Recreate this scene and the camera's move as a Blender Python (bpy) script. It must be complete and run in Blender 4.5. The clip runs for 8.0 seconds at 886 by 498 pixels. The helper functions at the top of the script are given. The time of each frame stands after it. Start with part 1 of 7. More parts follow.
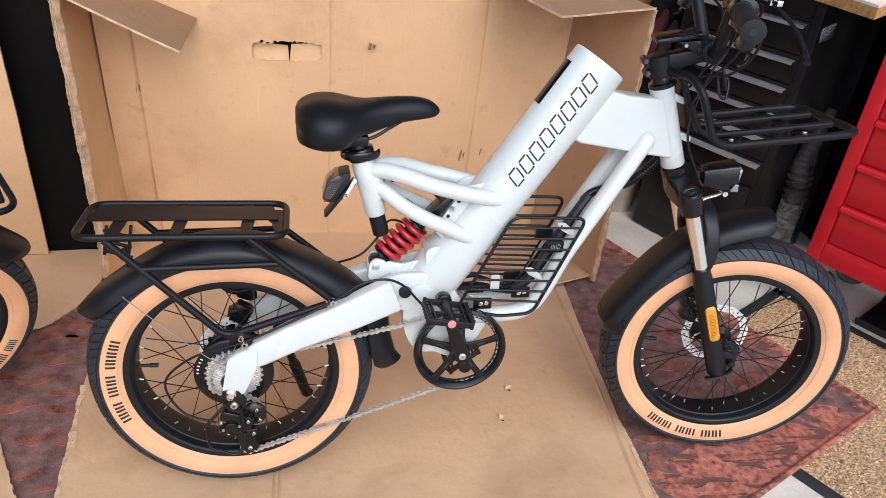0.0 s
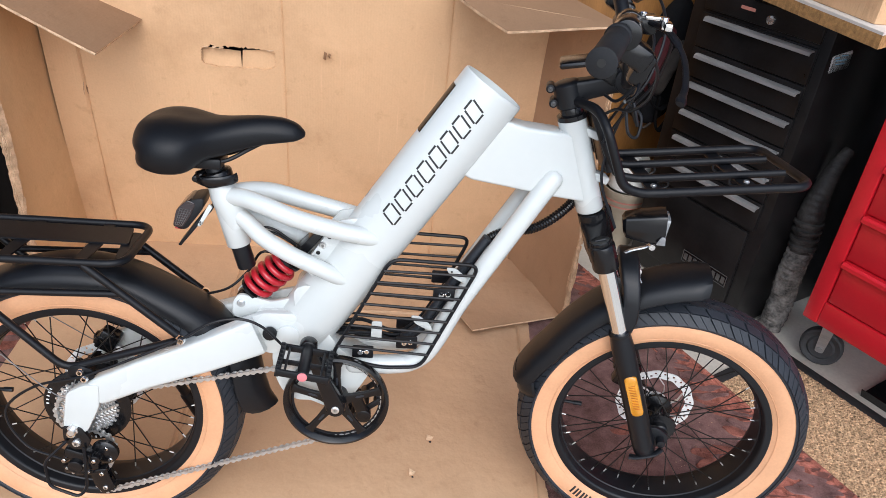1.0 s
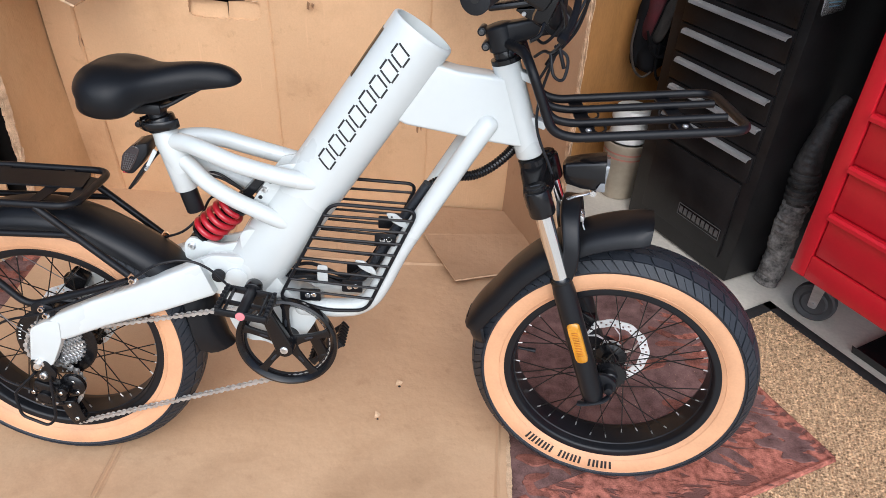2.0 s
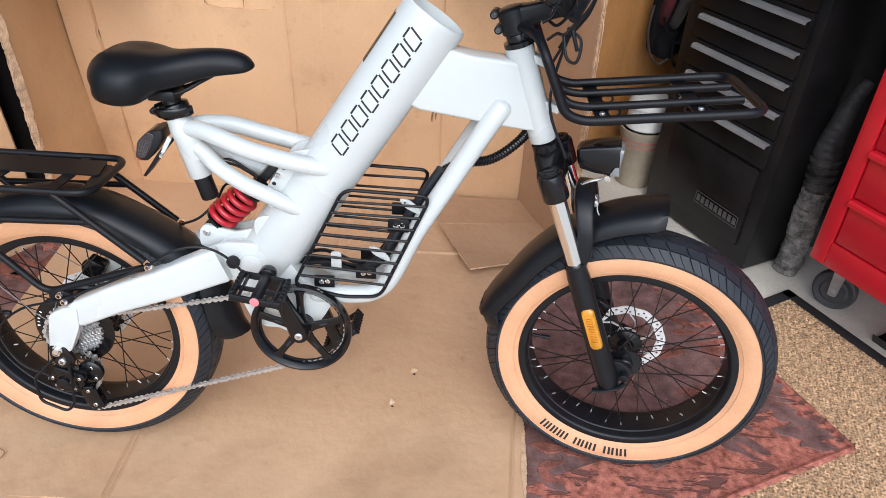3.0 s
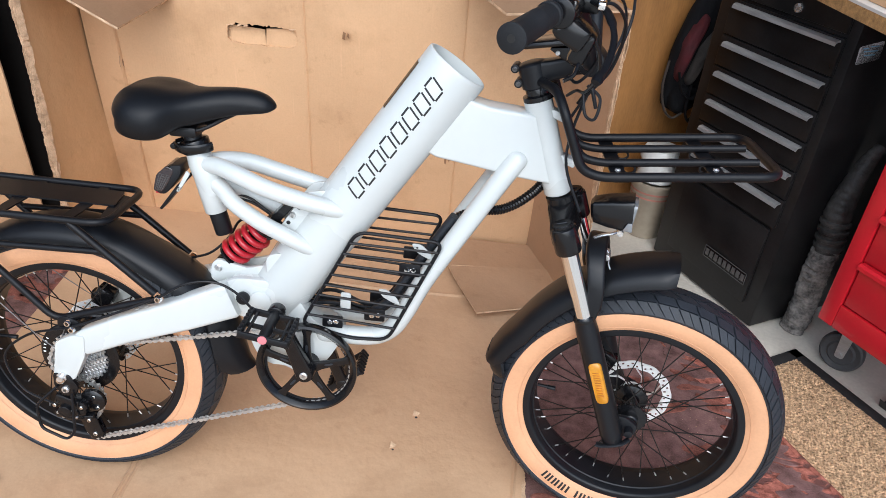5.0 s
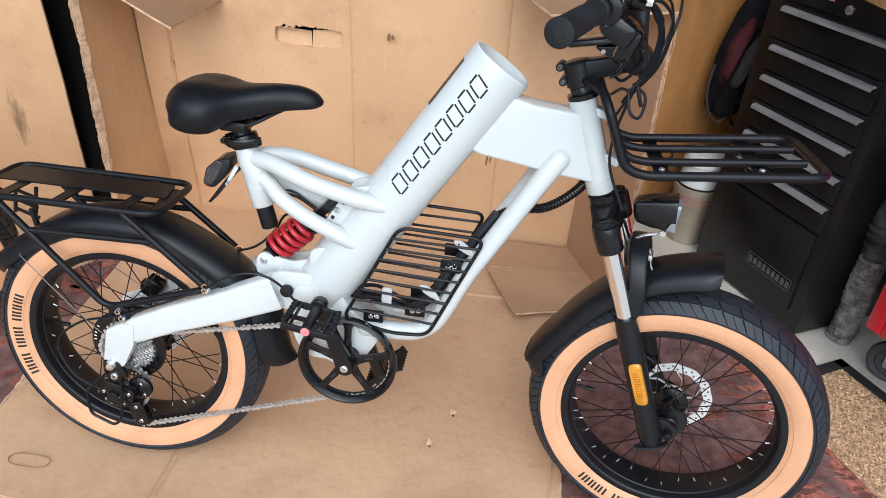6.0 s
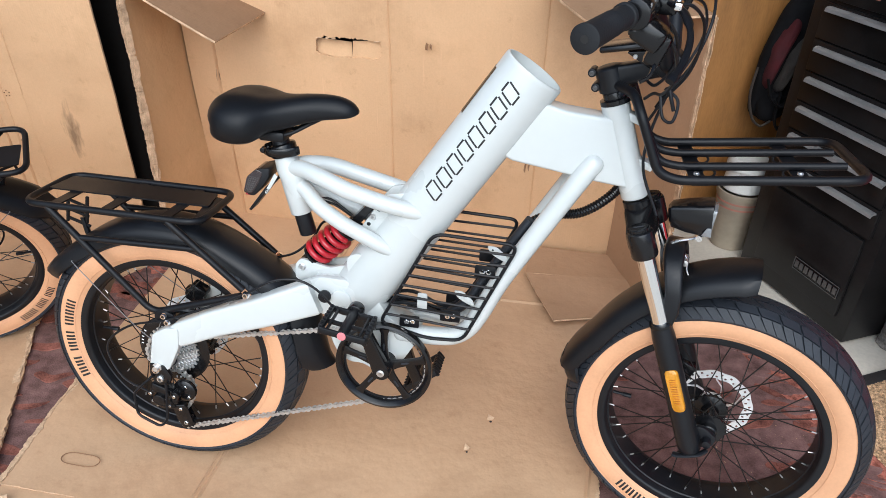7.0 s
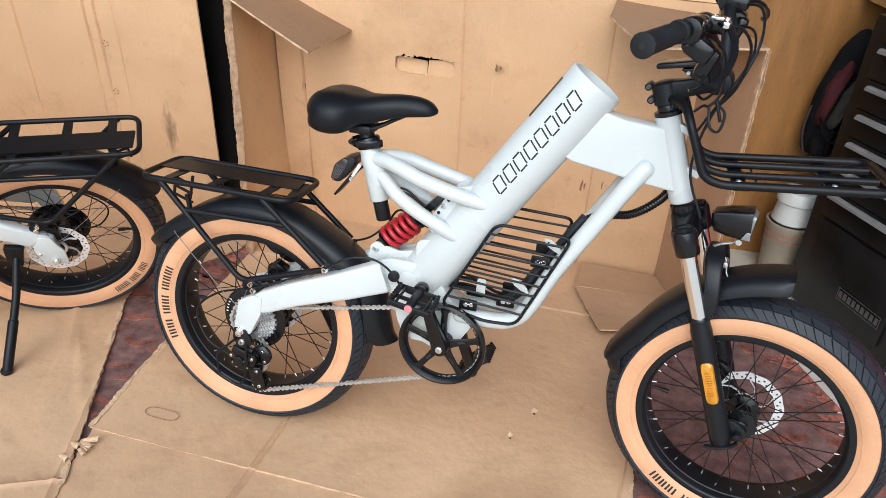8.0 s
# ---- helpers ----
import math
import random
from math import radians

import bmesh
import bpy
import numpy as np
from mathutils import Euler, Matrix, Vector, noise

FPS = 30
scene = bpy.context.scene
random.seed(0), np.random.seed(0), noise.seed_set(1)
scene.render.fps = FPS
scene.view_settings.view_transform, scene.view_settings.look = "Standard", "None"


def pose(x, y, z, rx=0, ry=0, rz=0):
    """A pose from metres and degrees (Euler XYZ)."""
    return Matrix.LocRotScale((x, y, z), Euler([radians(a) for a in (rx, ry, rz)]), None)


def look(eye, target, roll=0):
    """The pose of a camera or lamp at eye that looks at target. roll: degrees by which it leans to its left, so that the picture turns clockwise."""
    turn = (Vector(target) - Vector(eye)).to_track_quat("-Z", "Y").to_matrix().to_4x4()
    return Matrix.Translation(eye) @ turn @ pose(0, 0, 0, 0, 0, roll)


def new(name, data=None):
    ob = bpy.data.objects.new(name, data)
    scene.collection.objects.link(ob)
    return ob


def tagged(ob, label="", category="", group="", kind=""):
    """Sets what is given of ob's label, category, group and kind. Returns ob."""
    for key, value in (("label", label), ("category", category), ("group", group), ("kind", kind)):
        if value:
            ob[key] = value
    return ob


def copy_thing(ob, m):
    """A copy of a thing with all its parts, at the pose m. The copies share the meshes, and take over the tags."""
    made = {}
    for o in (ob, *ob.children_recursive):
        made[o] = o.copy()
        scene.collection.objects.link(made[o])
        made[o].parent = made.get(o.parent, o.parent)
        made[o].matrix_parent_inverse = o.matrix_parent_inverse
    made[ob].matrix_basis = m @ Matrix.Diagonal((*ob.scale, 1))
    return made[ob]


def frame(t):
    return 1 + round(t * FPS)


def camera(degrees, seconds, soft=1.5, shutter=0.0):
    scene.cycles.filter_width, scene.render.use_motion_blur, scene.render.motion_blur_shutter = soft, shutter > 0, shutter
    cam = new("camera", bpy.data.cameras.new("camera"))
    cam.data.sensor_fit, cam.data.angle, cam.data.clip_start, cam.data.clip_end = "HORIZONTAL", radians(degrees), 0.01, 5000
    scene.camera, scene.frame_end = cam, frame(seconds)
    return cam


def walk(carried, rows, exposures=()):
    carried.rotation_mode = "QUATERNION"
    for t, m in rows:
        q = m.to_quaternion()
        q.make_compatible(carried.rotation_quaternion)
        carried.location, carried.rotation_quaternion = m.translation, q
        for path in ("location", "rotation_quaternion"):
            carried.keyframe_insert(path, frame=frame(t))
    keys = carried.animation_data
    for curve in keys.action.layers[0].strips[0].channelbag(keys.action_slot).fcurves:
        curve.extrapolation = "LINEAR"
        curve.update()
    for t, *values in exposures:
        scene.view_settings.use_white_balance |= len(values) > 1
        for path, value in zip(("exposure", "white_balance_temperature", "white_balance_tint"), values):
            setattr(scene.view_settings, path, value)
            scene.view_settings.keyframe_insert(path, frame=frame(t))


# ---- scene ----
cam = camera(62.4, 8.0, soft=0.5)
PATH = [
    (0, (0.149, -1.225, 1.339), (0.521, 0.45, 0.312), 5.7),
    (0.5, (0.346, -1.128, 1.343), (0.623, 0.581, 0.342), 6.2),
    (1, (0.553, -1.075, 1.337), (0.714, 0.632, 0.306), 6.0),
    (1.5, (0.723, -1.081, 1.33), (0.791, 0.6, 0.249), 5.1),
    (1.7, (0.757, -1.094, 1.341), (0.803, 0.571, 0.233), 4.6),
    (2.8, (0.771, -1.108, 1.33), (0.745, 0.524, 0.175), 2.8),
    (3, (0.773, -1.108, 1.327), (0.745, 0.526, 0.174), 2.8),
    (3.5, (0.772, -1.102, 1.324), (0.75, 0.536, 0.177), 3.6),
    (4, (0.773, -1.096, 1.328), (0.757, 0.558, 0.204), 4.4),
    (4.5, (0.771, -1.097, 1.336), (0.741, 0.585, 0.254), 4.8),
    (4.7, (0.766, -1.098, 1.345), (0.73, 0.588, 0.269), 5.0),
    (5.8, (0.749, -1.116, 1.342), (0.633, 0.569, 0.272), 4.9),
    (6, (0.752, -1.12, 1.335), (0.604, 0.566, 0.269), 4.5),
    (6.5, (0.762, -1.117, 1.34), (0.544, 0.558, 0.269), 3.2),
    (7, (0.774, -1.131, 1.34), (0.502, 0.547, 0.287), 2.1),
    (7.5, (0.765, -1.249, 1.335), (0.465, 0.449, 0.322), 2.6),
    (8, (0.787, -1.32, 1.335), (0.371, 0.376, 0.361), 3.8),
]
EXPOSURES = [(0.0, 0.10, 5780, 8), (4.0, 0.14, 5700, 7), (6.5, 0.10, 5620, 5), (8.0, 0.11, 5740, 4)]
walk(cam, [(t, look(eye, target, roll)) for t, eye, target, roll in PATH], EXPOSURES)

# ---- light: soft daylight through the open garage door behind the camera ----
SUN_ELEVATION, SUN_AZIMUTH = 42.0, 3.0
world = bpy.data.worlds.new("sky")
scene.world = world
world.use_nodes = True
sky = world.node_tree.nodes.new("ShaderNodeTexSky")
sky.sky_type = "NISHITA"
sky.sun_disc = False
sky.sun_elevation = radians(SUN_ELEVATION)
sky.sun_rotation = radians(180 - SUN_AZIMUTH)
sky.dust_density = 4.0
sky.air_density = 0.6
sky_bg = world.node_tree.nodes["Background"]
sky_bg.inputs["Strength"].default_value = 0.15
world.node_tree.links.new(sky.outputs["Color"], sky_bg.inputs["Color"])
sun_data = bpy.data.lights.new("sun", "SUN")
sun_data.energy = 1.95
sun_data.angle = radians(85)
sun_data.color = (0.96, 1.0, 1.0)
sun = new("sun", sun_data)
sun.matrix_world = look((0.61, -3.4, 3.91), (0.4, 0.6, 0.3))


# ---- mesh helpers ----
def V(*a):
    return Vector(a)


def finish(bm, name, mats, smooth=True, angle=38):
    bmesh.ops.recalc_face_normals(bm, faces=bm.faces[:])
    me = bpy.data.meshes.new(name)
    bm.to_mesh(me)
    bm.free()
    for m in mats if isinstance(mats, (list, tuple)) else [mats]:
        me.materials.append(m)
    if smooth:
        me.polygons.foreach_set("use_smooth", [True] * len(me.polygons))
        me.set_sharp_from_angle(angle=radians(angle))
    return me


def part(name, bm, mats, parent=None, label="", smooth=True, at=None, angle=38):
    """One mesh object, as a part under a thing or a part."""
    ob = new(name, finish(bm, name, mats, smooth, angle))
    if parent is not None:
        ob.parent = parent
    if at is not None:
        ob.matrix_basis = at
    if label:
        ob["label"] = label
    return ob


def thing(name, label, category, at=None, group="", kind=""):
    ob = new(name)
    if at is not None:
        ob.matrix_basis = at
    return tagged(ob, label, category, group, kind)


def fillet(pts, r, n=5, closed=False):
    """A polyline with its corners rounded."""
    pts = [Vector(p) for p in pts]
    out, m = [], len(pts)
    for i, p in enumerate(pts):
        if not closed and i in (0, m - 1):
            out.append(p)
            continue
        a, b = pts[i - 1] - p, pts[(i + 1) % m] - p
        d = min(r, a.length * 0.48, b.length * 0.48)
        s, e = p + a.normalized() * d, p + b.normalized() * d
        for k in range(n + 1):
            t = k / n
            out.append(s * (1 - t) ** 2 + p * 2 * t * (1 - t) + e * t * t)
    return out


def curve(pts, n=8):
    """A Catmull-Rom curve through the points."""
    pts = [Vector(p) for p in pts]
    q = [pts[0] * 2 - pts[1]] + pts + [pts[-1] * 2 - pts[-2]]
    out = []
    for i in range(1, len(q) - 2):
        for k in range(n):
            t = k / n
            a, b, c, d = q[i - 1], q[i], q[i + 1], q[i + 2]
            out.append(0.5 * (2 * b + (c - a) * t + (2 * a - 5 * b + 4 * c - d) * t * t + (3 * b - a - 3 * c + d) * t ** 3))
    return out + [pts[-1]]


def bridge(bm, rings, closed=False, caps=True):
    m = len(rings[0])
    for i in range(len(rings) - (0 if closed else 1)):
        a, b = rings[i], rings[(i + 1) % len(rings)]
        for k in range(m):
            bm.faces.new((a[k], a[(k + 1) % m], b[(k + 1) % m], b[k]))
    if caps and not closed:
        bm.faces.new(rings[0][::-1])
        bm.faces.new(rings[-1])


def sweep(bm, pts, r, seg=10, closed=False, flat=1.0, up=None, caps=True):
    """A round bar along a polyline; r may be one radius a point. flat: thickness against width."""
    pts = [Vector(p) for p in pts]
    m = len(pts)
    tang = []
    for i in range(m):
        a = pts[i - 1] if closed or i else pts[i]
        b = pts[(i + 1) % m] if closed or i < m - 1 else pts[i]
        tang.append((b - a).normalized())
    n = (up.copy() if up else (V(0, 1, 0) if abs(tang[0].y) < 0.9 else V(0, 0, 1)))
    rings = []
    for i in range(m):
        n = (n - tang[i] * n.dot(tang[i])).normalized()
        b = tang[i].cross(n)
        rad = r[i] if isinstance(r, (list, tuple)) else r
        rings.append([bm.verts.new(pts[i] + n * (rad * math.cos(2 * math.pi * k / seg)) + b * (rad * flat * math.sin(2 * math.pi * k / seg))) for k in range(seg)])
    bridge(bm, rings, closed, caps)
    return bm


def domed(pts, r, seg=16, ends=(True, True), f=0.55):
    """A tube with rounded ends."""
    pts = [Vector(p) for p in pts]
    P, R = list(pts), [r] * len(pts)
    for which in (0, 1):
        if not ends[which]:
            continue
        e, q = (pts[0], pts[1]) if which == 0 else (pts[-1], pts[-2])
        d = (e - q).normalized()
        extra = [(e + d * (r * f * math.sin(t)), r * math.cos(t)) for t in (0.45, 0.85, 1.2, 1.45)]
        if which == 0:
            P, R = [x[0] for x in extra[::-1]] + P, [x[1] for x in extra[::-1]] + R
        else:
            P, R = P + [x[0] for x in extra], R + [x[1] for x in extra]
    return sweep(bmesh.new(), P, R, seg)


def bar(pts, r, seg=10, closed=False, flat=1.0):
    return sweep(bmesh.new(), pts, r, seg, closed, flat)


def lathe(bm, profile, seg=48, m=None, loop=False, caps=True):
    """Turns (radius, y) points round the y axis."""
    m = m or Matrix()
    rings = [[bm.verts.new(m @ V(r * math.cos(2 * math.pi * k / seg), y, r * math.sin(2 * math.pi * k / seg))) for k in range(seg)] for r, y in profile]
    bridge(bm, rings, loop, caps and not loop)
    return bm


def rod(bm, a, b, r, seg=14, bevel=0.0):
    a, b = Vector(a), Vector(b)
    d = (b - a).normalized()
    if bevel:
        return sweep(bm, [a, a + d * bevel * 0.3, a + d * bevel, b - d * bevel, b - d * bevel * 0.3, b], [r - bevel, r - bevel * 0.3, r, r, r - bevel * 0.3, r - bevel], seg)
    return sweep(bm, [a, b], r, seg)


def block(bm, size, m=None, bevel=0.0, seg=2):
    """A box with rounded edges, centred on m."""
    m = m or Matrix()
    tmp = bmesh.new()
    bmesh.ops.create_cube(tmp, size=1.0, matrix=Matrix.Diagonal((*size, 1)))
    if bevel:
        bmesh.ops.bevel(tmp, geom=tmp.edges[:], offset=bevel, segments=seg, affect="EDGES", profile=0.5)
    add(bm, tmp, m)
    return bm


def add(bm, other, m=None):
    """Joins another bmesh to bm and frees it."""
    m = m or Matrix()
    made = [bm.verts.new(m @ v.co) for v in other.verts]
    other.verts.index_update()
    for f in other.faces:
        g = bm.faces.new([made[v.index] for v in f.verts])
        g.material_index = f.material_index
    other.free()


def plate(bm, poly, y0, y1, bevel=0.0, seg=2, m=None):
    """A flat plate: a polygon of (x, z), thick from y0 to y1."""
    tmp = bmesh.new()
    a = [tmp.verts.new((x, y0, z)) for x, z in poly]
    b = [tmp.verts.new((x, y1, z)) for x, z in poly]
    bridge(tmp, [a, b])
    if bevel:
        bmesh.ops.recalc_face_normals(tmp, faces=tmp.faces[:])
        bmesh.ops.bevel(tmp, geom=tmp.edges[:], offset=bevel, segments=seg, affect="EDGES", profile=0.5, clamp_overlap=True)
    add(bm, tmp, m)
    return bm


def loft(bm, rings, closed=False, caps=True):
    bridge(bm, [[bm.verts.new(Vector(p)) for p in ring] for ring in rings], closed, caps)
    return bm


def rounded(poly, r, n=3):
    """A polygon of (x, z) with rounded corners."""
    return [(p.x, p.z) for p in fillet([V(x, 0, z) for x, z in poly], r, n, closed=True)]


def bolt(bm, at, axis, r=0.006, h=0.005):
    """A round-headed socket bolt."""
    at, axis = Vector(at), Vector(axis).normalized()
    sweep(bm, [at, at + axis * h * 0.6, at + axis * h, at + axis * h, at + axis * h * 0.4], [r, r, r * 0.75, r * 0.45, r * 0.4], 10)
    return bm


def bolts(places, axis, r, h, mats, parent, name="bolt", m=None):
    """Each bolt as a part of its own."""
    for p in places:
        bm = bolt(bmesh.new(), p, axis, r, h)
        if m:
            bmesh.ops.transform(bm, matrix=m, verts=bm.verts[:])
        part(name, bm, mats, parent)


# ---- materials ----
def material(name, color, rough=0.5, metal=0.0, var=0.1, scale=6.0, fine=90.0, bump=0.05, rvar=0.1, coat=0.0, spec=0.5, tint=None, stretch=None):
    """A surface with variation at two scales, by the object's own metres."""
    m = bpy.data.materials.new(name)
    m.use_nodes = True
    nt = m.node_tree
    b = nt.nodes["Principled BSDF"]
    tc = nt.nodes.new("ShaderNodeTexCoord")
    source = tc.outputs["Object"]
    if stretch:
        mp = nt.nodes.new("ShaderNodeMapping")
        mp.inputs["Scale"].default_value = stretch
        nt.links.new(source, mp.inputs["Vector"])
        source = mp.outputs["Vector"]
    n1 = nt.nodes.new("ShaderNodeTexNoise")
    n1.inputs["Scale"].default_value, n1.inputs["Detail"].default_value = scale, 5.0
    n2 = nt.nodes.new("ShaderNodeTexNoise")
    n2.inputs["Scale"].default_value, n2.inputs["Detail"].default_value = fine, 3.0
    nt.links.new(source, n1.inputs["Vector"])
    nt.links.new(source, n2.inputs["Vector"])
    add_n = nt.nodes.new("ShaderNodeMath")
    add_n.operation = "MULTIPLY_ADD"
    nt.links.new(n2.outputs["Fac"], add_n.inputs[0])
    add_n.inputs[1].default_value = 0.4
    nt.links.new(n1.outputs["Fac"], add_n.inputs[2])
    ramp = nt.nodes.new("ShaderNodeMapRange")
    ramp.inputs["From Min"].default_value, ramp.inputs["From Max"].default_value = 0.4, 1.0
    nt.links.new(add_n.outputs[0], ramp.inputs["Value"])
    mix = nt.nodes.new("ShaderNodeMix")
    mix.data_type = "RGBA"
    lo = [c * (1 - var) for c in color]
    hi = [min(1, c * (1 + var)) for c in (tint or color)]
    mix.inputs["A"].default_value, mix.inputs["B"].default_value = (*lo, 1), (*hi, 1)
    nt.links.new(ramp.outputs["Result"], mix.inputs["Factor"])
    nt.links.new(mix.outputs["Result"], b.inputs["Base Color"])
    rr = nt.nodes.new("ShaderNodeMapRange")
    rr.inputs["To Min"].default_value, rr.inputs["To Max"].default_value = max(0.03, rough - rvar), min(1.0, rough + rvar)
    nt.links.new(n1.outputs["Fac"], rr.inputs["Value"])
    nt.links.new(rr.outputs["Result"], b.inputs["Roughness"])
    b.inputs["Metallic"].default_value = metal
    b.inputs["Specular IOR Level"].default_value = spec
    b.inputs["Coat Weight"].default_value = coat
    b.inputs["Coat Roughness"].default_value = 0.12
    if bump:
        bp = nt.nodes.new("ShaderNodeBump")
        bp.inputs["Strength"].default_value, bp.inputs["Distance"].default_value = bump, 0.002
        nt.links.new(n2.outputs["Fac"], bp.inputs["Height"])
        nt.links.new(bp.outputs["Normal"], b.inputs["Normal"])
    return m


def cardboard(name, color, flute="X", ribs=0.10, streaks=True):
    """Kraft board: faint flute lines, soft stains, pale scuffs and dents."""
    m = material(name, color, 0.72, 0, 0.10, 3.0, 190.0, 0.05, 0.08, spec=0.25)
    nt = m.node_tree
    b = nt.nodes["Principled BSDF"]
    tc = nt.nodes["Texture Coordinate"]

    def noise_node(scale, detail, stretch=None, rough=0.55):
        n = nt.nodes.new("ShaderNodeTexNoise")
        n.inputs["Scale"].default_value, n.inputs["Detail"].default_value, n.inputs["Roughness"].default_value = scale, detail, rough
        src = tc.outputs["Object"]
        if stretch:
            mp = nt.nodes.new("ShaderNodeMapping")
            mp.inputs["Scale"].default_value = stretch
            mp.inputs["Rotation"].default_value = (0.1, 0.2, 0.35)
            nt.links.new(src, mp.inputs["Vector"])
            src = mp.outputs["Vector"]
        nt.links.new(src, n.inputs["Vector"])
        return n

    def blend(fac_node, lo, hi, amount, tone, prev):
        mr = nt.nodes.new("ShaderNodeMapRange")
        mr.inputs["From Min"].default_value, mr.inputs["From Max"].default_value = lo, hi
        mr.inputs["To Max"].default_value = amount
        nt.links.new(fac_node.outputs["Fac"], mr.inputs["Value"])
        mx = nt.nodes.new("ShaderNodeMix")
        mx.data_type = "RGBA"
        mx.blend_type = "MULTIPLY"
        nt.links.new(mr.outputs["Result"], mx.inputs["Factor"])
        nt.links.new(prev, mx.inputs["A"])
        mx.inputs["B"].default_value = (*tone, 1)
        return mx.outputs["Result"]

    out = b.inputs["Base Color"].links[0].from_socket
    out = blend(noise_node(2.3, 8.0, rough=0.65), 0.52, 0.72, 0.8, (0.74, 0.70, 0.66), out)
    out = blend(noise_node(14.0, 6.0, rough=0.7), 0.60, 0.72, 0.6, (0.78, 0.74, 0.70), out)
    if streaks:
        out = blend(noise_node(4.0, 5.0, (30.0, 1.0, 1.0), 0.6), 0.63, 0.70, 0.6, (1.10, 1.11, 1.13), out)
    else:
        out = blend(noise_node(0.9, 6.0, rough=0.6), 0.45, 0.70, 0.7, (0.80, 0.77, 0.74), out)
        out = blend(noise_node(32.0, 3.0, rough=0.7), 0.68, 0.78, 0.35, (0.78, 0.74, 0.70), out)
    out = blend(noise_node(420.0, 2.0), 0.55, 0.75, 0.25, (0.80, 0.77, 0.74), out)
    nt.links.new(out, b.inputs["Base Color"])
    wave = nt.nodes.new("ShaderNodeTexWave")
    wave.bands_direction = flute
    wave.inputs["Scale"].default_value, wave.inputs["Distortion"].default_value = 40.0, 0.6
    nt.links.new(tc.outputs["Object"], wave.inputs["Vector"])
    dent, wrinkle = noise_node(9.0, 4.0), noise_node(5.0, 6.0, (1.0, 7.0, 1.0) if streaks else (1.6, 1.0, 1.0))
    last = None
    for node, strength, dist in ((wave, ribs, 0.001), (dent, 0.40, 0.016), (wrinkle, 0.38, 0.012)):
        bp = nt.nodes.new("ShaderNodeBump")
        bp.inputs["Strength"].default_value, bp.inputs["Distance"].default_value = strength, dist
        nt.links.new(node.outputs["Fac"], bp.inputs["Height"])
        if last:
            nt.links.new(last.outputs["Normal"], bp.inputs["Normal"])
        last = bp
    nt.links.new(last.outputs["Normal"], b.inputs["Normal"])
    return m


CARD = cardboard("kraft_cardboard", (0.66, 0.42, 0.235))
CARD_FLOOR = cardboard("kraft_cardboard_floor", (0.575, 0.372, 0.22), "Y", 0.0, False)
CARD_SIDE = cardboard("kraft_cardboard_side", (0.67, 0.45, 0.245), "Y", 0.05, False)
# darker kraft for the bent flaps; their shade is put into the colour
CARD_SHADED = cardboard("kraft_cardboard_shaded", (0.30, 0.182, 0.105), "X", 0.05, False)
# mid kraft: holds the right panel's shade; also floor flap and parcel tape
CARD_MID = cardboard("kraft_mid_tone_and_shade", (0.45, 0.285, 0.17), "X", 0.05, False)


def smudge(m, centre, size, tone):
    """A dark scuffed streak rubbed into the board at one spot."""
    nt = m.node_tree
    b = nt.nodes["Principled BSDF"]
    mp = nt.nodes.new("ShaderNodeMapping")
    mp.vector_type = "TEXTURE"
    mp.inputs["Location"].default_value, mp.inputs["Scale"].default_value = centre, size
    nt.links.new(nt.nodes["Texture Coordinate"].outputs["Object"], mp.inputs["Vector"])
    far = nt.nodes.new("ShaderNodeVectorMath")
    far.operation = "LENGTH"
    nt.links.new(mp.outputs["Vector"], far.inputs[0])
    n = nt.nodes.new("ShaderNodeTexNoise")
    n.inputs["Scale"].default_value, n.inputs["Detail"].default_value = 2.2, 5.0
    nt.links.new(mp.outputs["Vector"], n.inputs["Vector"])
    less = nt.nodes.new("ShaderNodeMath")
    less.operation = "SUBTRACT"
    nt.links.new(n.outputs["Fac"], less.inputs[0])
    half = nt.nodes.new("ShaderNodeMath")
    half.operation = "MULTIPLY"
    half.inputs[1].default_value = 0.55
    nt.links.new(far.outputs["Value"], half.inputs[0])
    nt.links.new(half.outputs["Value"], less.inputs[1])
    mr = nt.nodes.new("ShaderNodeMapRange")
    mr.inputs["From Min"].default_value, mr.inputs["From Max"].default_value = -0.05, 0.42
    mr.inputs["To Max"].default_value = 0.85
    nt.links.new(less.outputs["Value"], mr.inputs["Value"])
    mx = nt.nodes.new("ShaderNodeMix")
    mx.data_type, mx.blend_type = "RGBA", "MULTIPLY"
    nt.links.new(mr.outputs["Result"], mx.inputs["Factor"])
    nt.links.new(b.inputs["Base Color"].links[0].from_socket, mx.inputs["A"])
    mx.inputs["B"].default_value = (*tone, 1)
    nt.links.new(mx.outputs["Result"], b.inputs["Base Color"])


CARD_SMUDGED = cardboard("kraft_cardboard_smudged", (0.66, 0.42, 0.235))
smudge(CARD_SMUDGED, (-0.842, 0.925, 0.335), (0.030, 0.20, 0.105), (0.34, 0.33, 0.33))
CARD_EDGE = material("torn_cardboard_edge", (0.46, 0.30, 0.175), 0.9, 0, 0.3, 40.0, 300.0, 0.4, tint=(0.62, 0.43, 0.27))
# dark kraft for cuts and dots; holds the shadow of the wall tears too
CREASE = material("crease_and_tear_shade", (0.27, 0.15, 0.075), 0.8, 0, 0.3, 20.0)
WHITE = material("white_gloss_paint", (0.575, 0.600, 0.585), 0.28, 0, 0.025, 3.0, 60.0, 0.02, 0.06, coat=0.35)
BLACK = material("black_powder_coat", (0.0065, 0.0068, 0.0085), 0.38, 0, 0.25, 30.0, 400.0, 0.08, 0.06, spec=0.24)
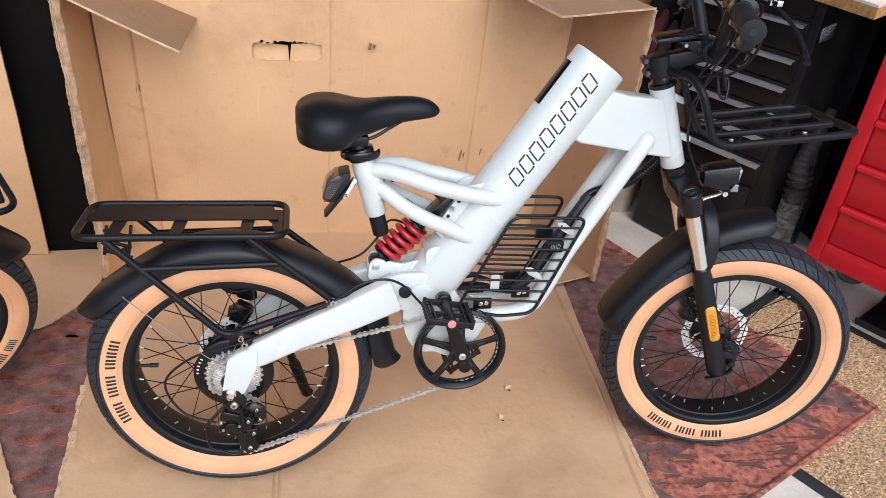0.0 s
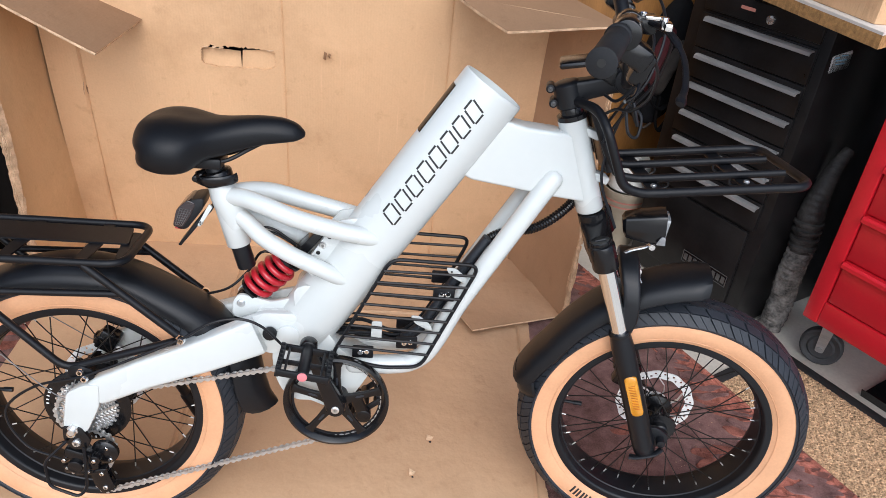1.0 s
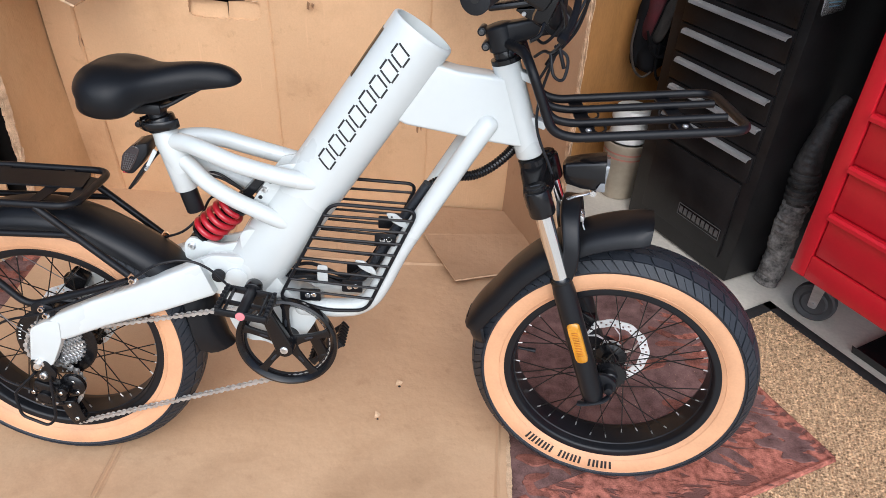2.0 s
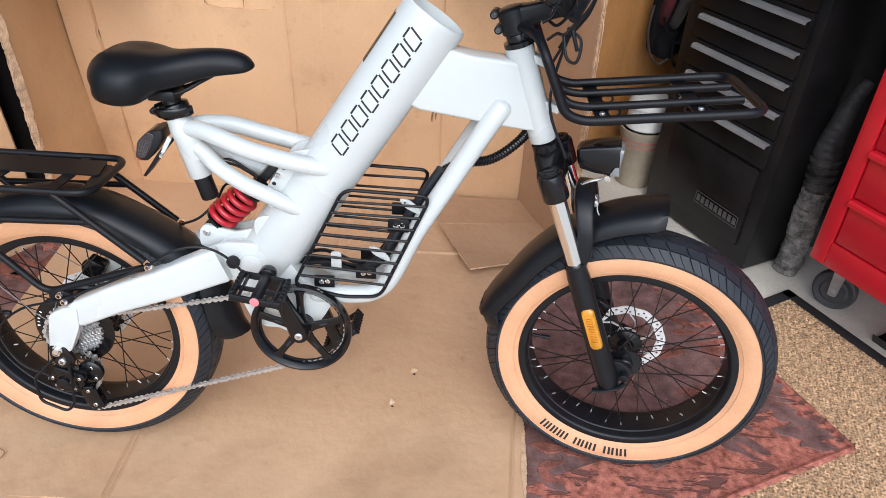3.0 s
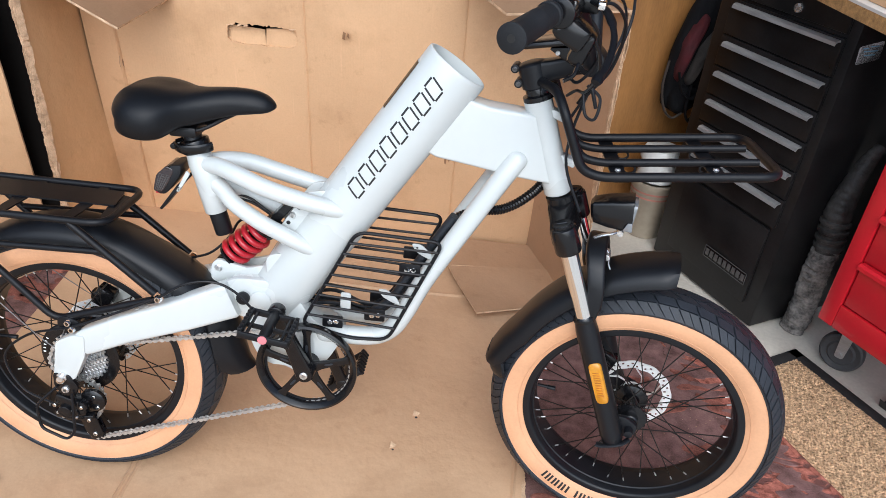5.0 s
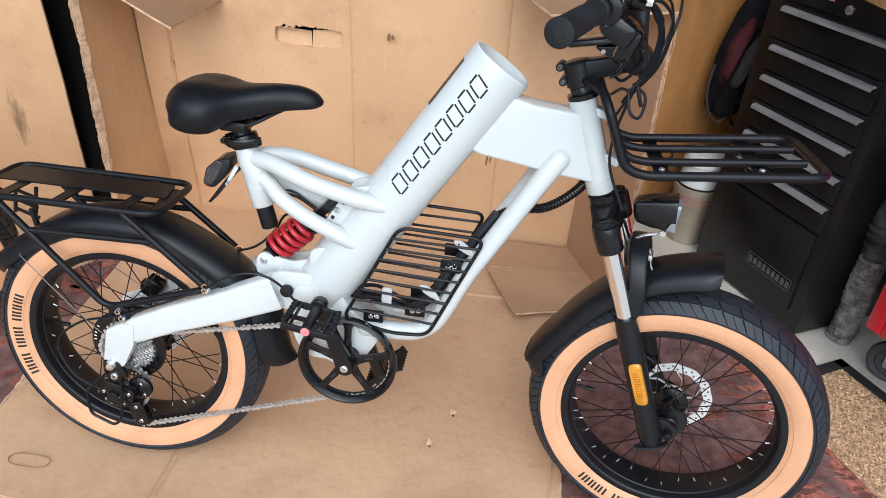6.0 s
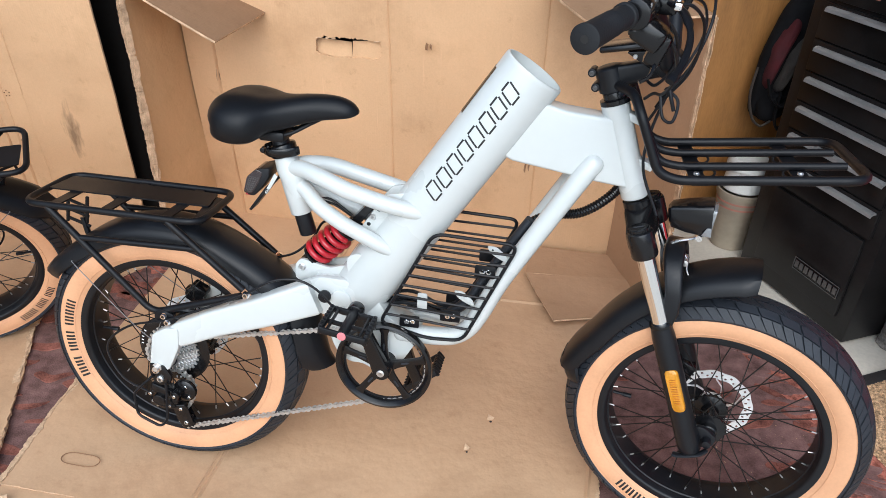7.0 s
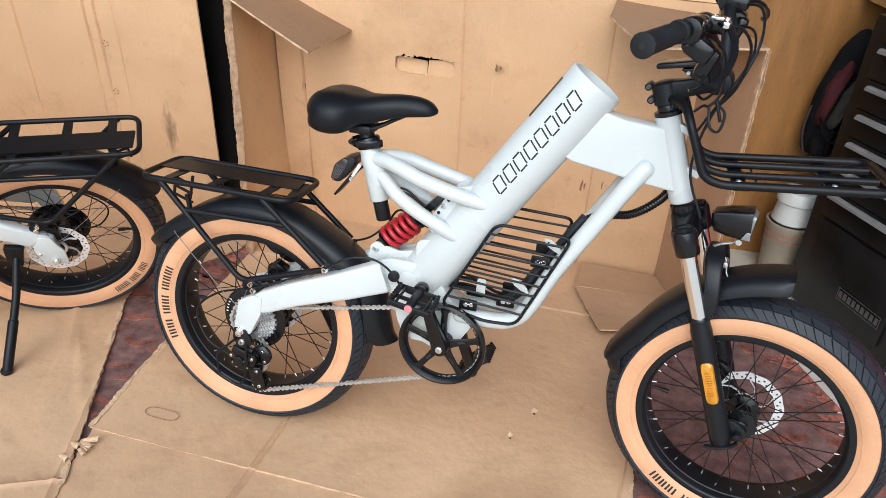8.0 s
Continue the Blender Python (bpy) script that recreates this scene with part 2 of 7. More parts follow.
PLASTIC = material("black_plastic", (0.0075, 0.0082, 0.0102), 0.38, 0, 0.2, 12.0, 250.0, 0.05, 0.08, spec=0.30)
GLOSS = material("gloss_black_plastic", (0.007, 0.007, 0.008), 0.2, 0, 0.2, 12.0, 200.0, 0.02, 0.06, spec=0.4)
LEATHER = material("black_saddle_cover", (0.0066, 0.0073, 0.0090), 0.42, 0, 0.2, 10.0, 500.0, 0.14, 0.06, spec=0.24)
RUBBER = material("black_tyre_rubber", (0.017, 0.020, 0.026), 0.48, 0, 0.3, 18.0, 220.0, 0.2, 0.1, spec=0.45)
GRIP = material("grey_rubber_grip", (0.013, 0.014, 0.016), 0.70, 0, 0.25, 20.0, 300.0, 0.25, spec=0.3)
TAN = material("tan_sidewall_rubber", (0.66, 0.355, 0.19), 0.55, 0, 0.12, 14.0, 200.0, 0.12, 0.08)
INK = material("black_print", (0.012, 0.012, 0.012), 0.5, 0, 0.2)
CHROME = material("chromed_steel", (0.92, 0.92, 0.91), 0.05, 1.0, 0.03, 6.0, 80.0, 0.0, 0.03)
CHAINSTEEL = material("pale_chain_steel", (0.55, 0.54, 0.52), 0.34, 0.7, 0.25, 60.0, 200.0, 0.05)
STEEL = material("bright_steel", (0.78, 0.78, 0.77), 0.28, 0.85, 0.12, 40.0, 200.0, 0.05)
SPOKE = material("black_spoke", (0.03, 0.028, 0.026), 0.3, 0.7, 0.2, 40.0)
RED = material("red_spring_enamel", (0.42, 0.012, 0.022), 0.3, 0, 0.1, 20.0, 120.0, 0.03, coat=0.3)
AMBER = material("amber_reflector", (0.58, 0.25, 0.012), 0.15, 0, 0.15, 60.0, 300.0, 0.3, coat=0.6)
AMBERDARK = material("amber_prism_grooves", (0.40, 0.12, 0.004), 0.3, 0, 0.3, 60.0)
REDLENS = material("smoked_red_lens", (0.030, 0.020, 0.021), 0.12, 0, 0.2, 30.0, 200.0, 0.05, coat=0.5)
CLEAR = material("clear_lamp_lens", (0.24, 0.25, 0.26), 0.08, 0.3, 0.2, 60.0, 200.0, 0.1, coat=0.6)
DISC = material("brake_disc_steel", (0.90, 0.90, 0.89), 0.34, 0.35, 0.08, 30.0, 240.0, 0.05)
CASTER = material("grey_caster_rubber", (0.042, 0.042, 0.044), 0.6, 0, 0.35, 25.0, 160.0, 0.2)
PINK = material("pink_cap", (0.75, 0.22, 0.24), 0.5, 0, 0.1)
CHEST = material("black_chest_enamel", (0.010, 0.0095, 0.0098), 0.34, 0, 0.6, 9.0, 110.0, 0.05, 0.14, spec=0.3)
ALU = material("grey_aluminium_pull", (0.40, 0.40, 0.40), 0.4, 0.6, 0.25, 14.0, 120.0, 0.05, stretch=(1, 1, 6))
REDPAINT = material("red_chest_enamel", (0.52, 0.010, 0.020), 0.3, 0, 0.1, 5.0, 120.0, 0.02, 0.08, coat=0.3)
CHIP = material("chipboard_edge", (0.42, 0.24, 0.09), 0.85, 0, 0.5, 70.0, 320.0, 0.7)
LAMINATE = material("white_laminate", (0.72, 0.70, 0.66), 0.4, 0, 0.06, 5.0)
CONCRETE = material("pale_concrete", (0.60, 0.555, 0.475), 0.85, 0, 0.22, 5.0, 90.0, 0.3)
PLASTER = material("grey_plaster", (0.30, 0.29, 0.27), 0.9, 0, 0.1, 2.0, 60.0, 0.2)
# near-black, so that the gaps read as unlit depth
UNLIT_BLACK = material("unlit_black", (0.007, 0.006, 0.0055), 0.95, 0, 0.3, 3.0, 60.0, 0.2, spec=0.1)
PLY = material("varnished_plywood", (0.31, 0.145, 0.040), 0.4, 0, 0.35, 3.0, 40.0, 0.05, 0.1, stretch=(6, 6, 1))
DUSTY = material("dusty_grey_plastic", (0.035, 0.032, 0.030), 0.85, 0, 0.85, 30.0, 120.0, 0.8, tint=(0.17, 0.155, 0.14))
HOSE = material("black_ribbed_hose", (0.009, 0.009, 0.010), 0.6, 0, 0.7, 26.0, 160.0, 0.5, spec=0.4, tint=(0.05, 0.046, 0.042))
PAIL = material("cloudy_plastic_pail", (0.33, 0.28, 0.21), 0.45, 0, 0.25, 9.0, 60.0, 0.1)
PAILWHITE = material("white_plastic_lid", (0.66, 0.66, 0.63), 0.45, 0, 0.12, 9.0)
PINKISH = material("faded_red_print", (0.42, 0.17, 0.13), 0.6, 0, 0.2)
BAG = material("black_bag_cloth", (0.005, 0.005, 0.006), 0.9, 0, 0.4, 20.0, 300.0, 0.4, spec=0.2)
BAGRED = material("red_bag_cloth", (0.055, 0.004, 0.007), 0.85, 0, 0.4, 20.0, 300.0, 0.5)
BAGGREY = material("grey_bag_cloth", (0.042, 0.036, 0.031), 0.85, 0, 0.5, 20.0, 300.0, 0.5)
BAGSTRAP = material("faded_webbing", (0.050, 0.040, 0.032), 0.85, 0, 0.4, 40.0, 300.0, 0.4)
STICKER = material("white_sticker", (0.88, 0.89, 0.90), 0.4, 0, 0.03, 30.0)
STICKERBLUE = material("blue_print", (0.25, 0.50, 0.68), 0.4, 0, 0.1, 60.0)
WIRE = material("dull_steel_wire", (0.22, 0.22, 0.22), 0.4, 0.8, 0.2, 40.0)
BADGE = material("grey_badge", (0.16, 0.16, 0.16), 0.35, 0.7, 0.2, 40.0)
MATEDGE = material("dark_mat_border", (0.022, 0.02, 0.02), 0.8, 0, 0.3, 30.0, 300.0, 0.4)


def rug_material():
    """A red-brown rug: short pile, streaks and worn patches."""
    m = material("mauve_brown_rug", (0.115, 0.060, 0.054), 0.95, 0, 0.35, 26.0, 280.0, 0.9, 0.05, spec=0.15, tint=(0.205, 0.118, 0.105))
    return m


def coir_material():
    m = material("brown_coir_mat", (0.12, 0.066, 0.034), 0.95, 0, 0.9, 105.0, 380.0, 1.0, 0.04, spec=0.15, tint=(0.52, 0.345, 0.20), stretch=(1, 1.6, 1))
    return m


RUG = rug_material()
RUGRAISED = material("rust_rug_pile", (0.25, 0.078, 0.052), 0.95, 0, 0.6, 60.0, 300.0, 1.0, 0.05, spec=0.15, tint=(0.40, 0.150, 0.108))


def worn_pattern(m, colour, turn):
    """Weaves ragged leaf shapes of a second colour into a rug material."""
    nt = m.node_tree
    b = nt.nodes["Principled BSDF"]
    mp = nt.nodes.new("ShaderNodeMapping")
    mp.inputs["Rotation"].default_value = (0, 0, turn)
    mp.inputs["Scale"].default_value = (9.0, 30.0, 1.0)
    nt.links.new(nt.nodes["Texture Coordinate"].outputs["Object"], mp.inputs["Vector"])
    n = nt.nodes.new("ShaderNodeTexNoise")
    n.inputs["Scale"].default_value, n.inputs["Detail"].default_value, n.inputs["Roughness"].default_value, n.inputs["Distortion"].default_value = 1.0, 5.0, 0.62, 0.9
    nt.links.new(mp.outputs["Vector"], n.inputs["Vector"])
    mr = nt.nodes.new("ShaderNodeMapRange")
    mr.inputs["From Min"].default_value, mr.inputs["From Max"].default_value = 0.55, 0.60
    nt.links.new(n.outputs["Fac"], mr.inputs["Value"])
    mx = nt.nodes.new("ShaderNodeMix")
    mx.data_type = "RGBA"
    nt.links.new(mr.outputs["Result"], mx.inputs["Factor"])
    nt.links.new(b.inputs["Base Color"].links[0].from_socket, mx.inputs["A"])
    mx.inputs["B"].default_value = (*colour, 1)
    nt.links.new(mx.outputs["Result"], b.inputs["Base Color"])
    bp = nt.nodes.new("ShaderNodeBump")
    bp.inputs["Strength"].default_value, bp.inputs["Distance"].default_value, bp.invert = 0.7, 0.004, True
    nt.links.new(mr.outputs["Result"], bp.inputs["Height"])
    nt.links.new(b.inputs["Normal"].links[0].from_socket, bp.inputs["Normal"])
    nt.links.new(bp.outputs["Normal"], b.inputs["Normal"])


worn_pattern(RUGRAISED, (0.165, 0.076, 0.063), 0.5)
RUGDARK = material("dark_rust_rug_pile", (0.12, 0.040, 0.030), 0.95, 0, 0.6, 26.0, 240.0, 1.0, 0.05, spec=0.15, tint=(0.24, 0.095, 0.07))
COIR = coir_material()


# ---- the garage round it ----
def structure(name, bm, mats, label, category="", smooth=False):
    return tagged(part(name, bm, mats, smooth=smooth), label, category or name, kind="structure")


def slab(x0, x1, y0, y1, z0, z1):
    bm = bmesh.new()
    block(bm, (x1 - x0, y1 - y0, z1 - z0), pose((x0 + x1) / 2, (y0 + y1) / 2, (z0 + z1) / 2))
    return bm


ground_bm = bmesh.new()
ground_bm.faces.new([ground_bm.verts.new(p) for p in ((-300, -300, -0.030), (300, -300, -0.030), (300, 300, -0.030), (-300, 300, -0.030))])
structure("ground", ground_bm, CONCRETE, "pale concrete drive outside the garage", "ground")
structure("floor", slab(-3.2, 3.6, -1.9, 1.85, -0.3, -0.022), CONCRETE, "pale stained concrete garage floor", "floor")
# near-black walls added close behind; their colour stands for the dark garage depth
structure("wall_north", slab(0.60, 3.6, 1.85, 2.0, -0.022, 2.02), UNLIT_BLACK, "near-black back wall, its tone standing for unlit garage", "wall")
structure("wall_north_bay", slab(-0.47, 0.60, 1.14, 1.85, -0.022, 2.02), UNLIT_BLACK, "added near-black fill behind the boxes, for unlit depth", "wall")
structure("wall_north_pier", slab(-3.2, -0.47, 1.0, 1.85, -0.022, 2.02), UNLIT_BLACK, "added near-black fill behind the side box, for unlit depth", "wall")
structure("wall_east_pier", slab(2.16, 3.6, 0.88, 1.85, -0.022, 2.02), UNLIT_BLACK, "added near-black fill beside the tool chest, for unlit depth", "wall")
# unseen walls: the west one stands here to block sky light from the left
structure("wall_west", slab(-2.65, -2.5, -1.9, 1.0, -0.022, 2.02), PLASTER, "unseen grey plaster side wall, added to the garage", "wall")
structure("wall_east", slab(3.6, 3.75, 0.3, 2.0, -0.022, 2.02), PLASTER, "unseen grey plaster side wall, added to the garage", "wall")
# unseen ceiling, its front edge placed to keep daylight off the back
structure("ceiling", slab(-3.35, 3.75, 0.55, 2.0, 2.02, 2.12), PLASTER, "unseen grey ceiling, added to shade the back", "ceiling")


# ---- sheets of cardboard ----
def sheet(fn, us, vs, thick, skip=None, wob=0.003, seed=0):
    """A bent sheet: fn(u, v) gives a place; thick both ways; cells that skip() names are holes."""
    bm = bmesh.new()
    nu, nv = len(us), len(vs)
    P = [[Vector(fn(u, v)) for v in vs] for u in us]
    front, back = [[None] * nv for _ in us], [[None] * nv for _ in us]
    for i in range(nu):
        for j in range(nv):
            du = P[min(i + 1, nu - 1)][j] - P[max(i - 1, 0)][j]
            dv = P[i][min(j + 1, nv - 1)] - P[i][max(j - 1, 0)]
            n = du.cross(dv).normalized()
            w = noise.noise(P[i][j] * 4.0 + V(seed, 0, 0)) * wob + noise.noise(P[i][j] * 13.0 + V(0, seed, 0)) * wob * 0.3
            front[i][j] = bm.verts.new(P[i][j] + n * (thick / 2 + w))
            back[i][j] = bm.verts.new(P[i][j] + n * (-thick / 2 + w))
    def solid(i, j):
        return 0 <= i < nu - 1 and 0 <= j < nv - 1 and not (skip and skip((us[i] + us[i + 1]) / 2, (vs[j] + vs[j + 1]) / 2))
    for i in range(nu - 1):
        for j in range(nv - 1):
            if not solid(i, j):
                continue
            bm.faces.new((front[i][j], front[i + 1][j], front[i + 1][j + 1], front[i][j + 1]))
            bm.faces.new((back[i][j], back[i][j + 1], back[i + 1][j + 1], back[i + 1][j]))
            for (di, dj), (a, b) in (((-1, 0), ((i, j), (i, j + 1))), ((1, 0), ((i + 1, j), (i + 1, j + 1))), ((0, -1), ((i, j), (i + 1, j))), ((0, 1), ((i, j + 1), (i + 1, j + 1)))):
                if not solid(i + di, j + dj):
                    f = bm.faces.new((front[a[0]][a[1]], front[b[0]][b[1]], back[b[0]][b[1]], back[a[0]][a[1]]))
                    f.material_index = 1
    loose = [v for v in bm.verts if not v.link_faces]
    bmesh.ops.delete(bm, geom=loose, context="VERTS")
    return bm


def cuts(a, b, step, extra=()):
    n = max(1, round(abs(b - a) / step))
    vals = sorted({round(a + (b - a) * i / n, 5) for i in range(n + 1)} | {round(e, 5) for e in extra if min(a, b) < e < max(a, b)})
    out = [vals[0]]
    for v in vals[1:]:
        if v - out[-1] > 0.0012:
            out.append(v)
    return out


def fold(x, at, depth=0.004, width=0.007):
    """The groove of a pressed fold line."""
    return sum(depth * max(0.0, 1 - abs(x - a) / width) for a in at)


def folds(at, w=0.007):
    return [v for a in at for v in (a - w, a - w / 2, a, a + w / 2, a + w)]


def quad_sheet(a, b, c, d, thick=0.006, n=10, wob=0.003, bend=0.0, seed=0):
    a, b, c, d = (Vector(p) for p in (a, b, c, d))
    up = (b - a).cross(d - a).normalized()
    def at(u, v):
        return a.lerp(b, u).lerp(d.lerp(c, u), v) + up * (bend * math.sin(math.pi * v))
    us = [i / n for i in range(n + 1)]
    return sheet(at, us, us, thick, wob=wob, seed=seed)


def torn_strip(bm, a, b, inward, width, thick, rng, n=60, layers=3):
    """Ragged torn layers of paper along an edge from a to b."""
    a, b, inward = Vector(a), Vector(b), Vector(inward).normalized()
    out = (b - a).normalized().cross(inward).normalized()
    n *= 2
    for k in range(layers):
        off = out * (thick * (k - (layers - 1) / 2))
        prev = None
        w, lift, reach = width * rng.uniform(0.4, 0.9), 0.0, 0.0
        for i in range(n + 1):
            p = a.lerp(b, (i + rng.uniform(-0.3, 0.3)) / n)
            w = min(max(w + rng.uniform(-0.3, 0.3) * width * 0.5, width * 0.12), width)
            lift = 0.9 * lift + rng.uniform(-0.0007, 0.0007)
            reach = 0.93 * reach + rng.uniform(-0.0013, 0.0013)
            e = 0.003 + reach
            row = [bm.verts.new(p + off + inward * w + out * 0.0006), bm.verts.new(p + off - inward * e + out * (0.0006 + lift)), bm.verts.new(p + off - inward * e + out * (lift - 0.0006)), bm.verts.new(p + off + inward * w - out * 0.0006)]
            if prev and rng.random() > 0.02:
                for q in range(4):
                    bm.faces.new((prev[q], prev[(q + 1) % 4], row[(q + 1) % 4], row[q]))
            prev = row
    loose = [v for v in bm.verts if not v.link_faces]
    bmesh.ops.delete(bm, geom=loose, context="VERTS")
    return bm


# ---- the tall shipping box behind the bicycle ----
rng = random.Random(4)
bike_box = thing("cardboard_box", "tall opened brown cardboard shipping box with flaps bent inwards", "cardboard box")
WALL_FOLDS = [-0.335, 0.235, 0.71]
HOLE = (-0.010, 0.222, 0.625, 0.715)


def wall_at(u, v):
    return V(u, 1.095 - 0.105 * v + fold(u, WALL_FOLDS[:1], 0.007, 0.006) + fold(u, WALL_FOLDS[1:], 0.004, 0.006) + 0.012 * math.sin(u * 5.0 + 0.6) * math.sin(v * 3.0), v)


part("back_panel", sheet(wall_at, cuts(-0.43, 0.99, 0.05, folds(WALL_FOLDS, 0.006) + list(HOLE[:2])), cuts(-0.009, 0.97, 0.05, HOLE[2:]), 0.006, lambda u, v: HOLE[0] < u < HOLE[1] and HOLE[2] < v < HOLE[3], seed=1), [CARD, CARD_EDGE], bike_box)
# the torn hand hole: pushed-in tabs on both sides of a dark gap
rim_bm = bmesh.new()
rim_rings = [[], [], [], []]
for k in range(120):
    a = 2 * math.pi * k / 120
    ca, sa = math.cos(a), math.sin(a)
    f = 1 / max(abs(ca), abs(sa))
    uo, vo = 0.106 + 0.116 * ca * f, 0.670 + 0.045 * sa * f
    rag = 0.003 * noise.noise(V(6 * ca, 6 * sa, 1.0)) + 0.003 * noise.noise(V(22 * ca, 22 * sa, 4.0)) + (0.006 * noise.noise(V(40 * ca, 40 * sa, 2.0)) if sa > 0 else 0)
    q = (abs(ca) ** 5 + abs(sa) ** 5) ** -0.2
    ui, vi = 0.106 + (0.104 + rag) * ca * q, 0.669 + (0.031 + rag) * sa * q
    for ring, (u, v), off in ((0, (uo, vo), 1), (1, (ui, vi), 1), (2, (ui, vi), -1), (3, (uo, vo), -1)):
        p = wall_at(u, v)
        w = noise.noise(p * 4.0 + V(1, 0, 0)) * 0.003 + noise.noise(p * 13.0 + V(0, 1, 0)) * 0.0009
        rim_rings[ring].append(p + V(0, -0.003 * off - w, -0.0003 * off))
loft(rim_bm, rim_rings, closed=True)
part("hand_hole_rim", rim_bm, [CARD, CARD_EDGE], bike_box)
rr3 = random.Random(8)
for k in range(5):
    x = 0.004 + 0.075 * (k / 4) ** 1.5 + 0.11 * (k == 4) + rr3.uniform(-0.004, 0.004)
    y, w, h = wall_at(x, 0.697).y - 0.004, rr3.uniform(0.008, 0.024), rr3.uniform(0.003, 0.007)
    part("torn_tab", quad_sheet((x, y, 0.6975), (x + w, y, 0.6985), (x + w * 0.8, y - h * 0.6, 0.6985 - h * 0.5), (x + w * 0.1, y - h * 0.4, 0.6975 - h), 0.0012, 4, 0.002, 0.001, k), [CARD_EDGE, CARD_EDGE], bike_box, smooth=False)
hb = quad_sheet((-0.006, 1.040, 0.625), (0.112, 1.046, 0.625), (0.1075, 1.060, 0.680), (-0.004, 1.046, 0.691), 0.004, 8, 0.003, seed=3)
part("hand_hole_tab", hb, [CARD, CARD_EDGE], bike_box)
hb = quad_sheet((0.112, 1.045, 0.625), (0.222, 1.043, 0.625), (0.222, 1.041, 0.698), (0.1175, 1.041, 0.689), 0.004, 8, 0.002, seed=4)
part("hand_hole_tab", hb, [CARD, CARD_EDGE], bike_box)
for x, z, h in ((0.684, 0.326, 0.045), (0.752, 0.338, 0.035), (0.360, 0.700, 0.022), (-0.340, 0.545, 0.05)):
    nb = bmesh.new()
    y = 1.0875 - 0.105 * z
    add(nb, quad_sheet((x - 0.010, y, z - h / 2), (x - 0.002, y - 0.002, z - h * 0.55), (x + 0.002, y - 0.009, z + h * 0.4), (x - 0.007, y - 0.001, z + h / 2), 0.0015, 4, 0.002, 0.002, int(100 * x)))
    add(nb, quad_sheet((x + 0.004, y, z - h * 0.2), (x + 0.010, y - 0.002, z - h * 0.4), (x + 0.012, y - 0.006, z + h * 0.2), (x + 0.005, y - 0.001, z + h * 0.35), 0.0015, 4, 0.002, 0.002, int(130 * x)))
    # the tear's shadow is put into the dark CREASE colour
    part("torn_tab", nb, [CREASE, CARD_EDGE], bike_box, "small scraped tear in the board")
part("left_panel", sheet(lambda u, v: V(-0.430 - 0.012 * v - 0.006 * math.sin(u * 9), u, v), cuts(0.725, 1.085, 0.04), cuts(0.0, 0.885, 0.05), 0.006, seed=5), [CARD_SIDE, CARD_EDGE], bike_box)
part("torn_edge", torn_strip(bmesh.new(), (-0.428, 0.722, 0.0), (-0.443, 0.722, 0.885), (0.45, 0.9, 0), 0.016, 0.0036, rng, 110, 6), CARD_EDGE, bike_box, "ragged torn corrugated edge", smooth=False)
part("left_flap", quad_sheet((-0.438, 0.725, 0.884), (-0.436, 1.0, 0.884), (-0.147, 1.01, 0.762), (-0.151, 0.672, 0.765), 0.006, 10, 0.004, 0.004, 6), [CARD_SHADED, CARD_EDGE], bike_box, "flap folded down, kraft darkened for shade")
# this panel is turned from the light; its shade is in CARD_MID
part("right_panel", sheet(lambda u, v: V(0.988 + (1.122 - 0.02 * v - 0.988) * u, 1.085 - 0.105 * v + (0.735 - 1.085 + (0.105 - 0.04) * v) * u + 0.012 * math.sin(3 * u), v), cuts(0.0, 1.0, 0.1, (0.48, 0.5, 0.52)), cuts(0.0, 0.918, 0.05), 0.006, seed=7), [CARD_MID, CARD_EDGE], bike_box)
part("torn_edge", torn_strip(bmesh.new(), (1.122, 0.735, 0.0), (1.104, 0.700, 0.918), (-0.35, 0.94, 0), 0.014, 0.0035, rng, 110, 4), CARD_EDGE, bike_box, "ragged torn corrugated edge", smooth=False)
rf = bmesh.new()
tmp = quad_sheet((1.106, 0.700, 0.921), (0.985, 0.99, 0.934), (0.700, 0.99, 0.952), (0.695, 0.800, 0.938), 0.006, 8, 0.003, 0.0, 8)
add(rf, tmp)
tmp = quad_sheet((1.106, 0.700, 0.921), (0.695, 0.800, 0.938), (0.745, 0.705, 0.925), (0.807, 0.607, 0.909), 0.006, 8, 0.002, 0.0, 9)
add(rf, tmp)
part("right_flap", rf, [CARD_SHADED, CARD_EDGE], bike_box, "flap folded inwards")
ff = quad_sheet((0.725, 1.076, 0.012), (0.996, 1.072, 0.012), (1.052, 0.930, 0.014), (0.724, 0.890, 0.018), 0.005, 8, 0.003, 0.003, 10)
add(ff, quad_sheet((0.724, 0.890, 0.018), (1.052, 0.930, 0.014), (1.114, 0.752, 0.012), (0.827, 0.640, 0.024), 0.005, 10, 0.003, 0.004, 12))
part("floor_flap", ff, [CARD_MID, CARD_EDGE], bike_box, "mid-brown flap lying on the floor")
part("back_flap", quad_sheet((-0.43, 0.994, 0.972), (0.99, 0.994, 0.972), (0.99, 1.10, 1.30), (-0.43, 1.10, 1.30), 0.006, 8, 0.004, 0.0, 11), [CARD, CARD_EDGE], bike_box)


